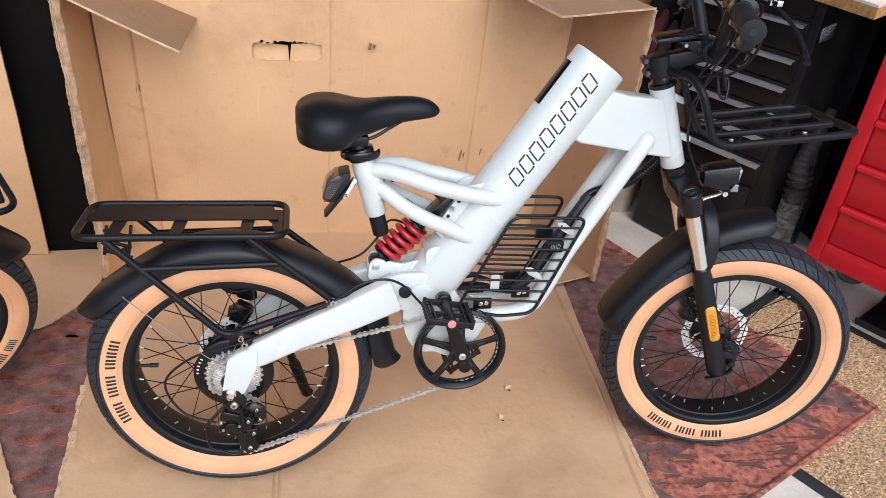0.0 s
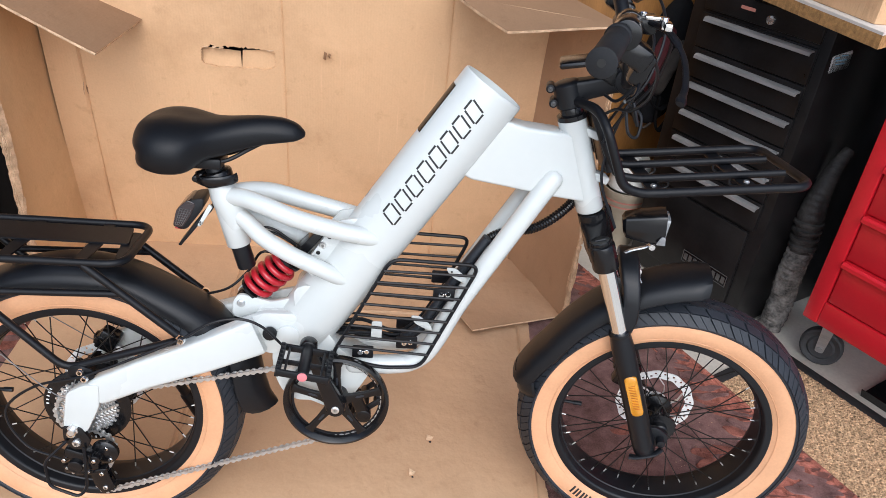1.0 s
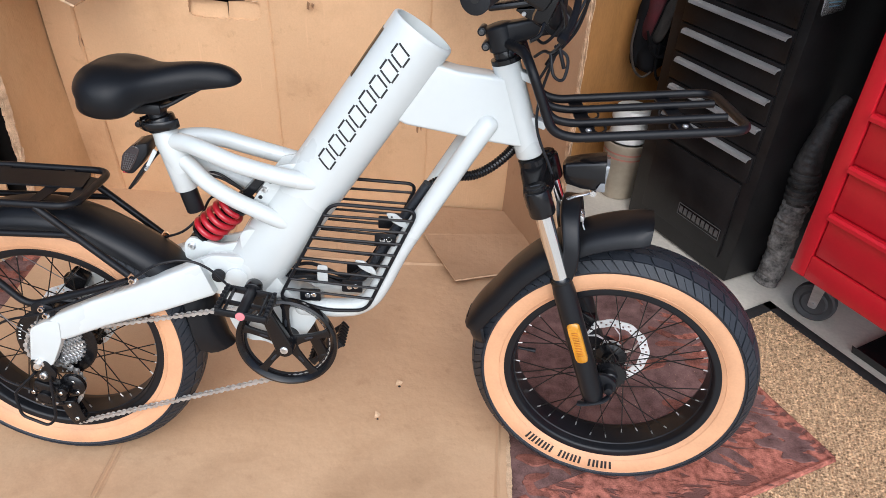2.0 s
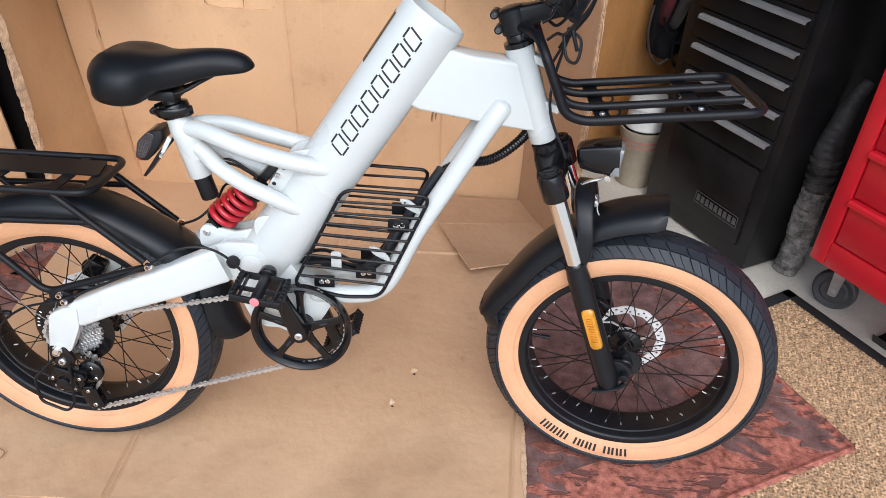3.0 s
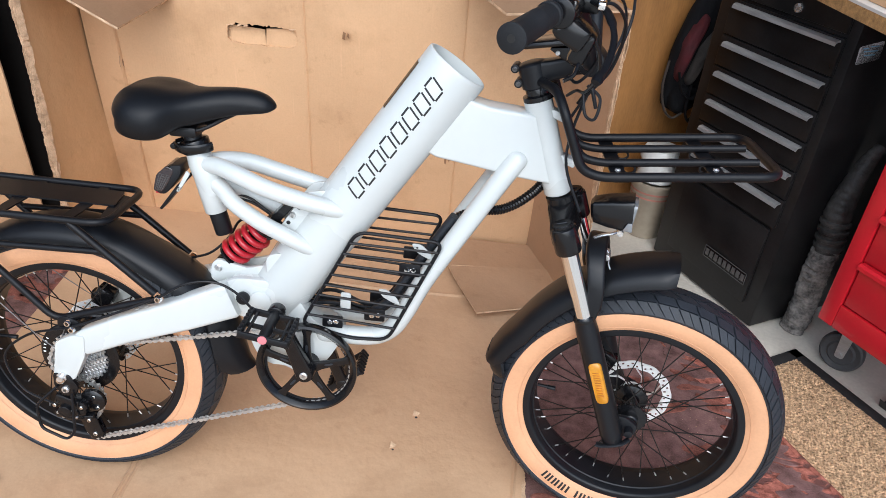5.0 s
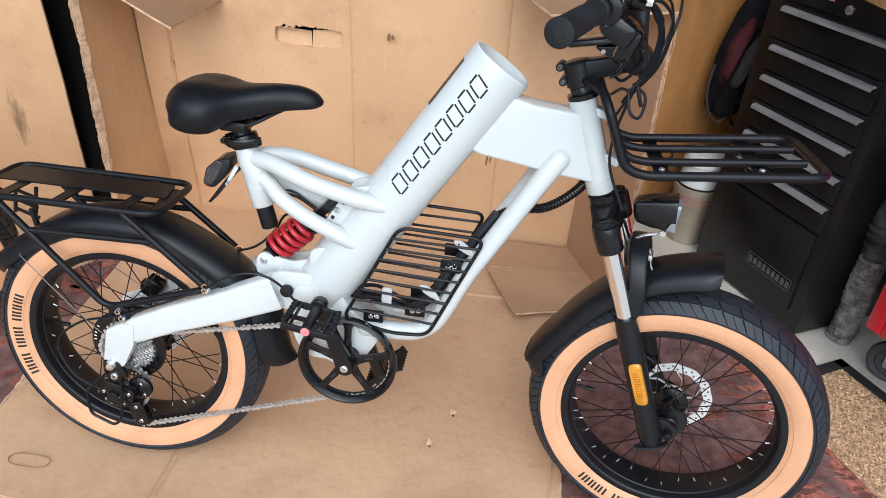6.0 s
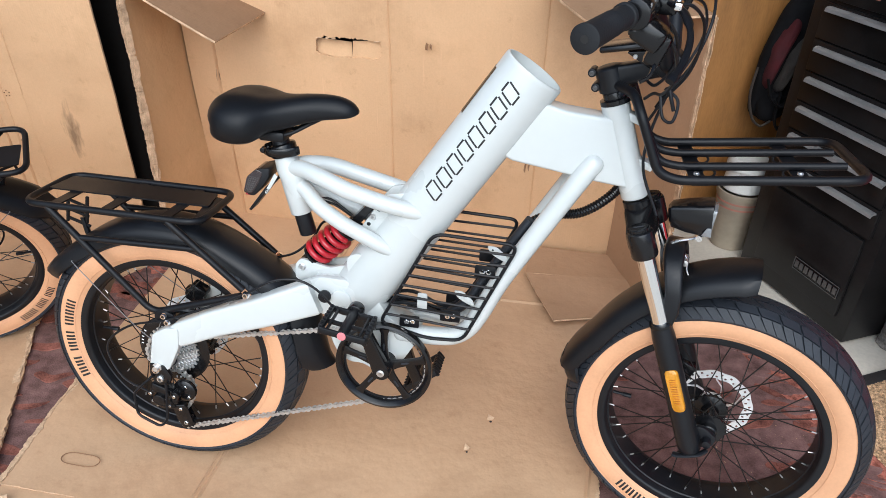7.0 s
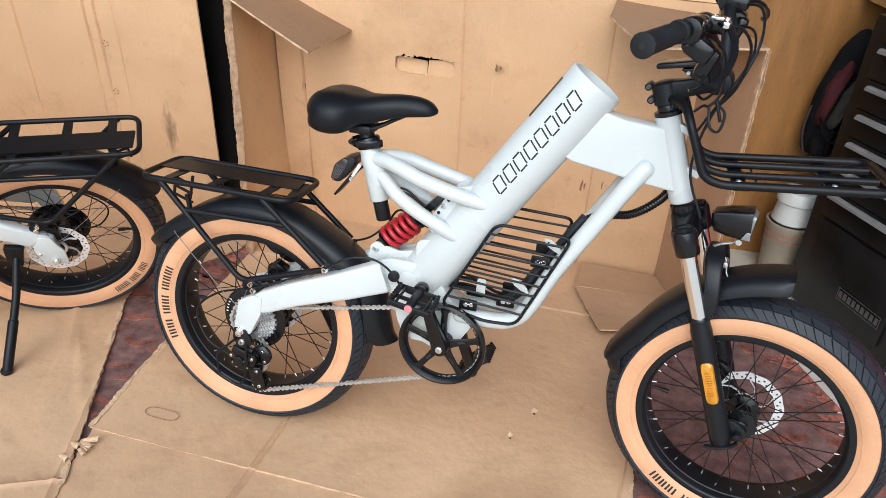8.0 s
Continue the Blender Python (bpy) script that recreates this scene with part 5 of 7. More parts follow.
for k in range(8):
    s1 = 0.287 - k * 0.0322
    s0 = s1 - 0.0225
    sl = 0.007
    # each mark: a slanted outline, open at its corners
    stroke(pr, s1 - 0.001, 0.003, s0 + 0.002, 0.003)
    stroke(pr, s1 - sl - 0.001, -0.026, s0 - sl + 0.002, -0.026)
    stroke(pr, s1, 0.001, s1 - sl, -0.024)
    stroke(pr, s0, 0.001, s0 - sl, -0.024)
part("tube_print", pr, INK, frame_ob, "thin black slanted print bars", smooth=False)
ps = bmesh.new()
rr2 = []
for s in [0.035 + 0.10 * q / 8 for q in range(9)]:
    rr2.append([TUBE_TOP + TUBE_DIR * s + TUBE_OUT * (0.0592 * math.cos(a)) + V(0, 0.0592 * 0.86 * math.sin(a), 0) for a in [math.pi * (1 - 0.13) + math.pi * 0.24 * q / 10 for q in range(11)]])
gvx = [[ps.verts.new(p) for p in row] for row in rr2]
for i in range(8):
    for j in range(10):
        ps.faces.new((gvx[i][j], gvx[i + 1][j], gvx[i + 1][j + 1], gvx[i][j + 1]))
part("tube_sticker", ps, GLOSS, frame_ob, "dark glossy strip")

hb = bmesh.new()
up = -HEAD_DIR
sweep(hb, [HEAD + up * 0.002, HEAD - up * 0.001, HEAD - up * 0.03, HEAD - up * 0.09, HEAD - up * 0.14, HEAD - up * 0.174, HEAD - up * 0.177], [0.0225, 0.025, 0.0245, 0.0245, 0.0245, 0.0250, 0.0230], 36)
for s in (0.03, 0.115):
    p = HEAD - up * s
    block(hb, (0.034, 0.030, 0.014), Matrix.Translation(p + V(0.026, 0, 0.006)) @ Matrix.Rotation(radians(20), 4, "Y"), 0.003)
part("head_tube", hb, WHITE, bike, at=Matrix.Translation(V(0.001, 0.009, -0.001)))

gb = bmesh.new()
# the deep box between battery tube and head tube, rounded along its edges
sec = [((0.648, 0.812), (0.703, 0.912), 0.020), ((0.698, 0.790), (0.752, 0.897), 0.026), ((0.765, 0.780), (0.785, 0.889), 0.0275), ((0.845, 0.766), (0.838, 0.884), 0.0265), ((0.905, 0.758), (0.862, 0.880), 0.0235)]
rings = []
for (bx, bz), (tx, tz), hw in sec:
    off = 0.009 * min(1.0, max(0.0, (tx - 0.72) / 0.14))
    b, t = V(bx, off, bz), V(tx, off, tz)
    outline = fillet([b + V(0, -hw, 0), b + V(0, hw, 0), t + V(0, hw, 0), t + V(0, -hw, 0)], 0.007, 4, closed=True)
    rings.append(outline)
loft(gb, rings)
part("top_box", gb, WHITE, bike, "deep white welded box section")

dt = [(0.842, 0.800), (0.815, 0.756), (0.694, 0.541), (0.666, 0.472), (0.644, 0.430), (0.615, 0.408), (0.575, 0.402), (0.505, 0.402)]


def down_tube(s):
    bm = domed(fillet([V(x, 0.015 + s * (0.040 if i > 1 else 0.030 + 0.005 * i), z) for i, (x, z) in enumerate(dt)], 0.04, 4), 0.0188, 18, f=0.8)
    part("down_tube", bm, WHITE, bike)


mirrored(down_tube)
cb = bmesh.new()
poly = [(0.392, 0.565), (0.430, 0.575), (0.452, 0.480), (0.486, 0.430), (0.545, 0.398), (0.520, 0.350), (0.490, 0.306), (0.455, 0.302), (0.425, 0.318), (0.400, 0.315), (0.372, 0.335), (0.356, 0.375), (0.352, 0.430), (0.398, 0.500)]
plate(cb, rounded(poly, 0.018, 3), -0.034, 0.034, 0.010, 3)
part("bottom_bracket_shell", cb, WHITE, bike, "white cast bracket round the crank axle")

sb = bmesh.new()
sweep(sb, [V(0.2605, 0, 0.752), V(0.262, 0, 0.748), V(0.292, 0, 0.634), V(0.2925, 0, 0.632)], [0.0205, 0.022, 0.022, 0.0205], 28)
sweep(sb, [V(0.264, 0, 0.742), V(0.268, 0, 0.728), V(0.276, 0, 0.712), V(0.284, 0, 0.690), V(0.289, 0, 0.668)], [0.0221, 0.0245, 0.0265, 0.0250, 0.0221], 28)
part("seat_tube", sb, WHITE, bike)


def arms(s):
    ub = domed(curve([V(0.268, s * 0.003, 0.724), V(0.305, s * 0.018, 0.729), V(0.348, s * 0.036, 0.723), V(0.400, s * 0.045, 0.707), V(0.470, s * 0.046, 0.690), V(0.516, s * 0.041, 0.680), V(0.536, s * 0.036, 0.675)], 5), 0.0162, 16, (False, True), 1.2)
    part("upper_stay", ub, WHITE, bike)
    lb = domed(curve([V(0.278, s * 0.003, 0.700), V(0.308, s * 0.014, 0.684), V(0.339, s * 0.032, 0.663), V(0.386, s * 0.042, 0.638), V(0.434, s * 0.045, 0.617), V(0.466, s * 0.041, 0.600), V(0.486, s * 0.035, 0.589)], 5), 0.0153, 16, (False, True), 1.2)
    part("lower_stay", lb, WHITE, bike)
    pb = bmesh.new()
    plate(pb, rounded([(0.452, 0.676), (0.470, 0.700), (0.530, 0.712), (0.510, 0.60), (0.452, 0.556), (0.408, 0.606)], 0.008), s * 0.024 - 0.003, s * 0.024 + 0.003, 0.001)
    gp = part("gusset_plate", pb, WHITE, bike)
    bolts([(0.444, s * 0.027, 0.652)], (0, s, 0), 0.0065, 0.005, STEEL, gp)
    bolts([(x, s * 0.0272, z) for x, z in ((0.456, 0.668), (0.436, 0.636), (0.418, 0.612))], (0, s, 0), 0.004, 0.001, INK, gp, "bolt_hole")


mirrored(arms)
bk = bmesh.new()
plate(bk, rounded([(0.405, 0.616), (0.450, 0.672), (0.435, 0.677), (0.393, 0.630)], 0.006), -0.020, 0.020, 0.004)
part("shock_block", bk, GLOSS, bike, "black shock mount")

# seat post, clamp and saddle
pb = bmesh.new()
ax = V(0.262 - 0.292, 0, 0.748 - 0.634).normalized()
sweep(pb, [V(0.3045, 0, 0.587), V(0.304, 0, 0.589), V(0.292, 0, 0.634), V(0.262, 0, 0.748), V(0.252, 0, 0.786), V(0.2515, 0, 0.790)], [0.0155, 0.0168, 0.0168, 0.0168, 0.0168, 0.014], 24)
seat_post = part("seat_post", pb, PLASTIC, bike)
kb = bmesh.new()
c0 = V(0.262, 0, 0.748)
sweep(kb, [c0 + ax * t for t in (-0.001, 0.0005, 0.003, 0.020, 0.0225, 0.024)], [0.024, 0.0258, 0.0268, 0.0264, 0.0250, 0.020], 36)
sweep(kb, [c0 + ax * 0.016 + V(-0.020, 0.004, -0.002), c0 + ax * 0.014 + V(-0.034, -0.004, -0.003)], [0.010, 0.008], 14)
lever = [c0 + ax * t + V(x, y, 0) for t, x, y in ((0.010, -0.034, -0.014), (0.0105, -0.016, -0.0285), (0.012, 0.010, -0.0285), (0.014, 0.028, -0.020), (0.016, 0.036, -0.010))]
sweep(kb, curve(lever, 6), 0.0090, 12, flat=0.30, up=ax)
rod(kb, c0 + ax * 0.011 + V(-0.034, -0.020, 0), c0 + ax * 0.011 + V(-0.034, 0.012, 0), 0.0058, 14, 0.001)
part("seat_clamp", kb, GLOSS, seat_post, "black quick-release clamp")
rb = bmesh.new()
for s in (-1, 1):
    sweep(rb, curve([V(0.150, s * 0.035, 0.808), V(0.190, s * 0.026, 0.797), V(0.225, s * 0.022, 0.792), V(0.275, s * 0.022, 0.795), V(0.320, s * 0.012, 0.818), V(0.350, s * 0.006, 0.834)], 5), 0.0036, 8)
part("saddle_rails", rb, PLASTIC, seat_post)
rb = bmesh.new()
block(rb, (0.05, 0.058, 0.020), pose(0.247, 0, 0.790), 0.005)
part("rail_clamp", rb, PLASTIC, seat_post)
sad = bmesh.new()
# x, half width, crown height, edge height, skirt bottom
SAD = [(0.114, 0.030, 0.838, 0.822, 0.800), (0.119, 0.060, 0.848, 0.830, 0.790), (0.134, 0.083, 0.858, 0.833, 0.786), (0.160, 0.097, 0.865, 0.836, 0.782), (0.190, 0.099, 0.865, 0.836, 0.782), (0.215, 0.090, 0.861, 0.836, 0.787), (0.240, 0.066, 0.858, 0.840, 0.802),
       (0.265, 0.050, 0.860, 0.843, 0.806), (0.295, 0.038, 0.864, 0.847, 0.815), (0.330, 0.031, 0.867, 0.850, 0.824), (0.365, 0.027, 0.866, 0.849, 0.829), (0.390, 0.021, 0.859, 0.845, 0.832), (0.402, 0.012, 0.850, 0.842, 0.836), (0.407, 0.004, 0.844, 0.841, 0.839)]
rings = []
for i, (x, w, zt, ze, zb) in enumerate(SAD):
    x, zt, ze, zb = 0.409 - (0.407 - x) * 0.935, zt + 0.005, ze + 0.005, zb + 0.003
    g = (0.9, 0.7, 0.25, 0.0)[min(i, 3)]
    mid, h = ze - (ze - zb) * 0.42, min(0.008, (ze - zb) * 0.2)
    half = [(0.0, zt - 0.0035 * (w > 0.07), 0), (0.30, zt - 0.001, 0), (0.58, zt - (zt - ze) * 0.22, 0), (0.82, zt - (zt - ze) * 0.55, 0), (0.97, ze - 0.001, 0), (1.0, mid + h, 0), (1.0, mid, 1.0), (0.99, mid - h, 0.4), (0.93, zb + 0.003, 0.2), (0.70, zb - 0.001, 0.2), (0.35, zb + 0.004, 0.3), (0.0, zb + 0.006, 0.3)]
    rings.append([V(x + 0.009 * g * b, f * w, z) for f, z, b in half] + [V(x + 0.009 * g * b, -f * w, z) for f, z, b in half[-2:0:-1]])
fine = []
for i in range(len(rings) - 1):
    p0, p1, p2, p3 = rings[max(i - 1, 0)], rings[i], rings[i + 1], rings[min(i + 2, len(rings) - 1)]
    for q in range(3):
        t = q / 3
        fine.append([0.5 * (2 * b + (c - a) * t + (2 * a - 5 * b + 4 * c - d) * t * t + (3 * b - a - 3 * c + d) * t ** 3) for a, b, c, d in zip(p0, p1, p2, p3)])
fine.append(rings[-1])
loft(sad, fine)
saddle = part("saddle", sad, LEATHER, bike, "padded matt black saddle", angle=60)
sub = saddle.modifiers.new("smooth", "SUBSURF")
sub.levels = sub.render_levels = 1

# tail lamp on its bracket
tb = bmesh.new()
plate(tb, rounded([(0.188, 0.668), (0.206, 0.665), (0.236, 0.705), (0.240, 0.727), (0.216, 0.722), (0.196, 0.700)], 0.008), -0.026, 0.026, 0.005, 3)
tail = part("tail_lamp", tb, PLASTIC, bike, "black tail lamp with a smoked lens")
tb = bmesh.new()
plate(tb, rounded([(0.1835, 0.671), (0.200, 0.669), (0.214, 0.690), (0.226, 0.716), (0.212, 0.7225), (0.192, 0.704)], 0.006), -0.0270, 0.0270, 0.004, 3)
lens = part("lens", tb, REDLENS, tail, "smoked red lens")
for s_ in (-1, 1):
    rb = bmesh.new()
    low, high = (V(0.1885, s_ * 0.0272, 0.6755), V(0.2000, s_ * 0.0272, 0.6740)), (V(0.1985, s_ * 0.0272, 0.7065), V(0.2170, s_ * 0.0272, 0.7040))
    for k in range(8):
        sweep(rb, [low[0].lerp(high[0], k / 7), low[1].lerp(high[1], k / 7)], 0.0004, 5)
    for k in range(5):
        sweep(rb, [low[0].lerp(low[1], k / 4), high[0].lerp(high[1], k / 4)], 0.0004, 5)
    part("lens_prisms", rb, BADGE, lens, "moulded prism grid")
rb = bmesh.new()
block(rb, (0.012, 0.050, 0.003), pose(0.193, 0, 0.6675, 0, 6), 0.001)
part("red_edge", rb, RED, tail)
tb = bmesh.new()
plate(tb, [(0.188, 0.632), (0.193, 0.630), (0.232, 0.680), (0.250, 0.700), (0.246, 0.704), (0.226, 0.684)], -0.018, 0.018, 0.001)
part("bracket", tb, PLASTIC, tail)
tb = bmesh.new()
plate(tb, rounded([(0.224, 0.672), (0.229, 0.670), (0.252, 0.708), (0.246, 0.714)], 0.002), -0.020, -0.016, 0.0006)
part("stay", tb, WHITE, tail, "small white lamp stay")
tb = bmesh.new()
bolt(tb, (0.232, -0.020, 0.679), (0, -1, 0), 0.0035, 0.008)
part("bolt", tb, STEEL, tail)
for dy, dz in ((0.020, 0.0), (0.016, 0.010)):
    cb = bmesh.new()
    sweep(cb, curve([V(0.284, dy - 0.008, 0.655 + dz), V(0.304, dy, 0.655 + dz), V(0.347, dy, 0.649 + dz), V(0.377, dy, 0.634 + dz * 0.6), V(0.406, dy, 0.613 + dz * 0.4), V(0.430, dy - 0.006, 0.594)], 5), 0.0026, 8)
    part("rear_cable", cb, PLASTIC, bike, "black cable under the stays")

# shock absorber
SH0, SH1 = V(0.294, 0.010, 0.518), V(0.428, 0.006, 0.648)
sd = (SH1 - SH0).normalized()
sh = bmesh.new()
rod(sh, SH0 + V(0, -0.014, 0), SH0 + V(0, 0.022, 0), 0.013, 18, 0.001)
sweep(sh, [SH0 + sd * 0.012, SH0 + sd * 0.022, SH0 + sd * 0.024, SH0 + sd * 0.15, SH0 + sd * 0.152], [0.009, 0.009, 0.0145, 0.0145, 0.01], 20)
sweep(sh, [SH0 + sd * 0.0225, SH0 + sd * 0.023, SH0 + sd * 0.028, SH0 + sd * 0.029], [0.020, 0.026, 0.026, 0.022], 24)
sweep(sh, [SH0 + sd * 0.117, SH0 + sd * 0.118, SH0 + sd * 0.124, SH0 + sd * 0.125], [0.020, 0.026, 0.026, 0.022], 24)
shock = part("shock_absorber", sh, GLOSS, bike, "black shock absorber with a red coil spring")
n1 = V(0, 1, 0)
n2 = sd.cross(n1)
coil, turns = [], 4.6
for k in range(int(turns * 20) + 1):
    a = 2 * math.pi * k / 20
    coil.append(SH0 + sd * (0.031 + 0.083 * k / (turns * 20)) + n1 * (0.0255 * math.cos(a)) + n2 * (0.0255 * math.sin(a)))
part("spring", bar(coil, 0.0062, 10), RED, shock, "glossy red coil spring")
rod_b = bmesh.new()
sweep(rod_b, [SH0 + sd * 0.03, SH0 + sd * 0.116], 0.0085, 14)
part("damper_rod", rod_b, CHROME, shock)
lb = bmesh.new()
for s in (-1, 1):
    plate(lb, rounded([(0.278, 0.490), (0.300, 0.482), (0.400, 0.490), (0.432, 0.52), (0.424, 0.552), (0.395, 0.535), (0.350, 0.522), (0.318, 0.530), (0.292, 0.536), (0.280, 0.524)], 0.008), 0.010 + s * 0.021 - 0.004, 0.010 + s * 0.021 + 0.004, 0.002)
plate(lb, rounded([(0.320, 0.488), (0.420, 0.500), (0.425, 0.515), (0.325, 0.508)], 0.004), -0.026, 0.026, 0.002)
link = part("shock_link", lb, WHITE, bike, "white forked suspension link")
for s in (-1, 1):
    bolts([(0.294, 0.010 + s * 0.025, 0.518)], (0, s, 0), 0.0075, 0.005, STEEL, link)

# swingarm


def swingarm(s):
    bm = bmesh.new()
    # x, z of the centre, height, y, width
    secs = [((0.040, 0.357), 0.050, 0.092, 0.026), ((0.060, 0.370), 0.056, 0.089, 0.032), ((0.130, 0.401), 0.060, 0.079, 0.036), ((0.240, 0.437), 0.068, 0.061, 0.038), ((0.328, 0.471), 0.075, 0.047, 0.036), ((0.333, 0.472), 0.070, 0.047, 0.032)]
    rings = []
    for (x, z), h, y, w in secs:
        ux = V(-0.36, 0, 0.93) if x > 0.04 else V(-0.75, 0, 0.66)
        c = V(x, s * y, z)
        rings.append(fillet([c - ux * h / 2 + V(0, -w / 2, 0), c - ux * h / 2 + V(0, w / 2, 0), c + ux * h / 2 + V(0, w / 2, 0), c + ux * h / 2 + V(0, -w / 2, 0)], 0.009, 3, closed=True))
    loft(bm, rings)
    plate(bm, rounded([(-0.020, 0.276), (0.024, 0.278), (0.052, 0.338), (0.056, 0.386), (0.026, 0.382), (-0.004, 0.364)], 0.008), s * 0.093 - 0.014, s * 0.093 + 0.0085, 0.006, 3)
    arm = part("swingarm", bm, WHITE, bike, "white welded swingarm beam")
    # brazed-on guides
    for x, z in ((0.060, 0.394), (0.155, 0.438), (0.172, 0.444)):
        part("cable_guide", block(bmesh.new(), (0.010, 0.014, 0.010), pose(x, s * (0.091 - x * 0.12), z, 0, -20), 0.002), WHITE, arm)
    nb = bmesh.new()
    rod(nb, (0.0, s * 0.100, 0.285), (0.0, s * 0.112, 0.285), 0.0105, 6)
    rod(nb, (0.0, s * 0.100, 0.285), (0.0, s * 0.120, 0.285), 0.006, 10)
    part("axle_nut", nb, STEEL, arm)


mirrored(swingarm)
yb = bmesh.new()
plate(yb, rounded([(0.305, 0.440), (0.36, 0.425), (0.41, 0.47), (0.40, 0.515), (0.34, 0.515), (0.305, 0.500)], 0.01), -0.044, -0.030, 0.003)
plate(yb, rounded([(0.305, 0.440), (0.36, 0.425), (0.41, 0.47), (0.40, 0.515), (0.34, 0.515), (0.305, 0.500)], 0.01), 0.030, 0.044, 0.003)
rod(yb, (0.385, -0.050, 0.470), (0.385, 0.050, 0.470), 0.022, 24, 0.002)
part("swingarm_yoke", yb, WHITE, bike)
pb = bmesh.new()
rod(pb, (0.352, -0.056, 0.476), (0.352, -0.046, 0.476), 0.013, 20, 0.002)
part("pivot_cap", pb, PLASTIC, bike, "round black pivot cap")

# mudguards


def guard(center, r, a0, a1, half, droop, m, n=30, tip=0.55):
    """A curved mudguard with a rounded section; thin, with rolled edges."""
    bm = bmesh.new()
    rings = []
    for k in range(n + 1):
        t = k / n
        a = a0 + (a1 - a0) * t
        rr = r(a) if callable(r) else r
        w = half * min(1.0, tip + 8 * t) * min(1.0, tip + 8 * (1 - t))
        out = V(math.cos(a), 0, math.sin(a))
        prof = [(-1, -droop), (-0.97, -droop * 0.62), (-0.82, -droop * 0.24), (-0.5, -droop * 0.05), (0, 0), (0.5, -droop * 0.05), (0.82, -droop * 0.24), (0.97, -droop * 0.62), (1, -droop)]
        ring = [center + out * (rr + d) + V(0, w * f, 0) for f, d in prof]
        ring += [center + out * (rr + d - 0.003) + V(0, w * f * 0.955, 0) for f, d in prof[::-1]]
        rings.append([m @ p for p in ring])
    loft(bm, rings)
    return bm


rg = guard(AXLE_R, lambda a: 0.304 + 0.030 * max(0, (math.degrees(a) - 125) / 30) ** 1.5 + 0.030 * max(0, (60 - math.degrees(a)) / 32) ** 1.3, radians(153), radians(30), 0.056, 0.036, Matrix())
rear_guard = part("rear_mudguard", rg, PLASTIC, bike, "matt black rear mudguard")
fb = bmesh.new()
rings = []
for x, z, w in ((0.262, 0.455, 0.040), (0.274, 0.420, 0.046), (0.280, 0.380, 0.050), (0.288, 0.330, 0.052), (0.298, 0.292, 0.048), (0.312, 0.274, 0.030)):
    F7 = (-1, -0.92, -0.7, -0.35, 0, 0.35, 0.7, 0.92, 1)
    rings.append([V(x + 0.046 * (1 - f * f) ** 0.6, w * f, z + 0.012 * (1 - f * f)) for f in F7] + [V(x - 0.003 + 0.046 * (1 - f * f) ** 0.6, w * f * 0.95, z + 0.012 * (1 - f * f)) for f in F7[::-1]])
loft(fb, rings)
part("mud_flap", fb, PLASTIC, rear_guard, "black flap before the rear wheel")
fg = guard(AXLE_F, lambda a: 0.308 + 0.058 * max(0.0, (148 - math.degrees(a)) / 60) ** 1.3 + 0.012 * max(0.0, (math.degrees(a) - 150) / 17), radians(168), radians(87), 0.056, 0.034, STEER, tip=0.86)
front_guard = part("front_mudguard", fg, PLASTIC, bike, "matt black front mudguard")
fb = bmesh.new()
a = radians(166)
rings = []
for t, w in ((-0.006, 0.056), (0.0, 0.059), (0.020, 0.059), (0.034, 0.052), (0.042, 0.040), (0.045, 0.022)):
    c = AXLE_F + V(math.cos(a), 0, math.sin(a)) * (0.322 - t * 0.25) + V(0.004, 0, -0.004 - t)
    rings.append([STEER @ (c + V(0.036 * f ** 4, w * f, 0)) for f in (-1, -0.9, -0.75, -0.4, 0, 0.4, 0.75, 0.9, 1)] + [STEER @ (c + V(0.005 + 0.036 * f ** 4, w * f * 0.94, 0)) for f in (1, 0.9, 0.75, 0.4, 0, -0.4, -0.75, -0.9, -1)])
loft(fb, rings)
part("mud_flap", fb, PLASTIC, front_guard)

# rear rack
RZ = 0.620
rk = bmesh.new()
sweep(rk, fillet([V(-0.262, -0.083, RZ), V(0.114, -0.083, RZ), V(0.114, 0.083, RZ), V(-0.262, 0.083, RZ)], 0.035, 6, closed=True), 0.0070, 12, closed=True)
rack = part("rear_rack", rk, BLACK, bike, "black tubular rear luggage rack")
rp = bmesh.new()
plate(rp, rounded([(-0.254, -0.012), (0.100, -0.012), (0.088, 0.056), (-0.246, 0.062)], 0.006), -0.0015, 0.0015, m=Matrix.Translation(V(0, 0, RZ + 0.004)) @ Matrix.Rotation(radians(-90), 4, "X"))
part("rack_plate", rp, BLACK, rack, "flat black centre plate")
for x in (-0.196, -0.086, 0.040):
    cb = bmesh.new()
    plate(cb, rounded([(x - 0.012, -0.080), (x + 0.010, -0.080), (x + 0.014, -0.010), (x + 0.014, 0.050), (x + 0.006, 0.080), (x - 0.010, 0.080), (x - 0.012, 0.050), (x - 0.010, -0.010)], 0.006), -0.0015, 0.0015, m=Matrix.Translation(V(0, 0, RZ + 0.0005)) @ Matrix.Rotation(radians(-90), 4, "X"))
    part("cross_bar", cb, BLACK, rack)
cb = bmesh.new()
plate(cb, rounded([(0.094, -0.066), (0.110, -0.060), (0.110, 0.040), (0.090, 0.046), (0.084, 0.0)], 0.006), -0.0015, 0.0015, m=Matrix.Translation(V(0, 0, RZ + 0.0005)) @ Matrix.Rotation(radians(-90), 4, "X"))
part("end_plate", cb, BLACK, rack)


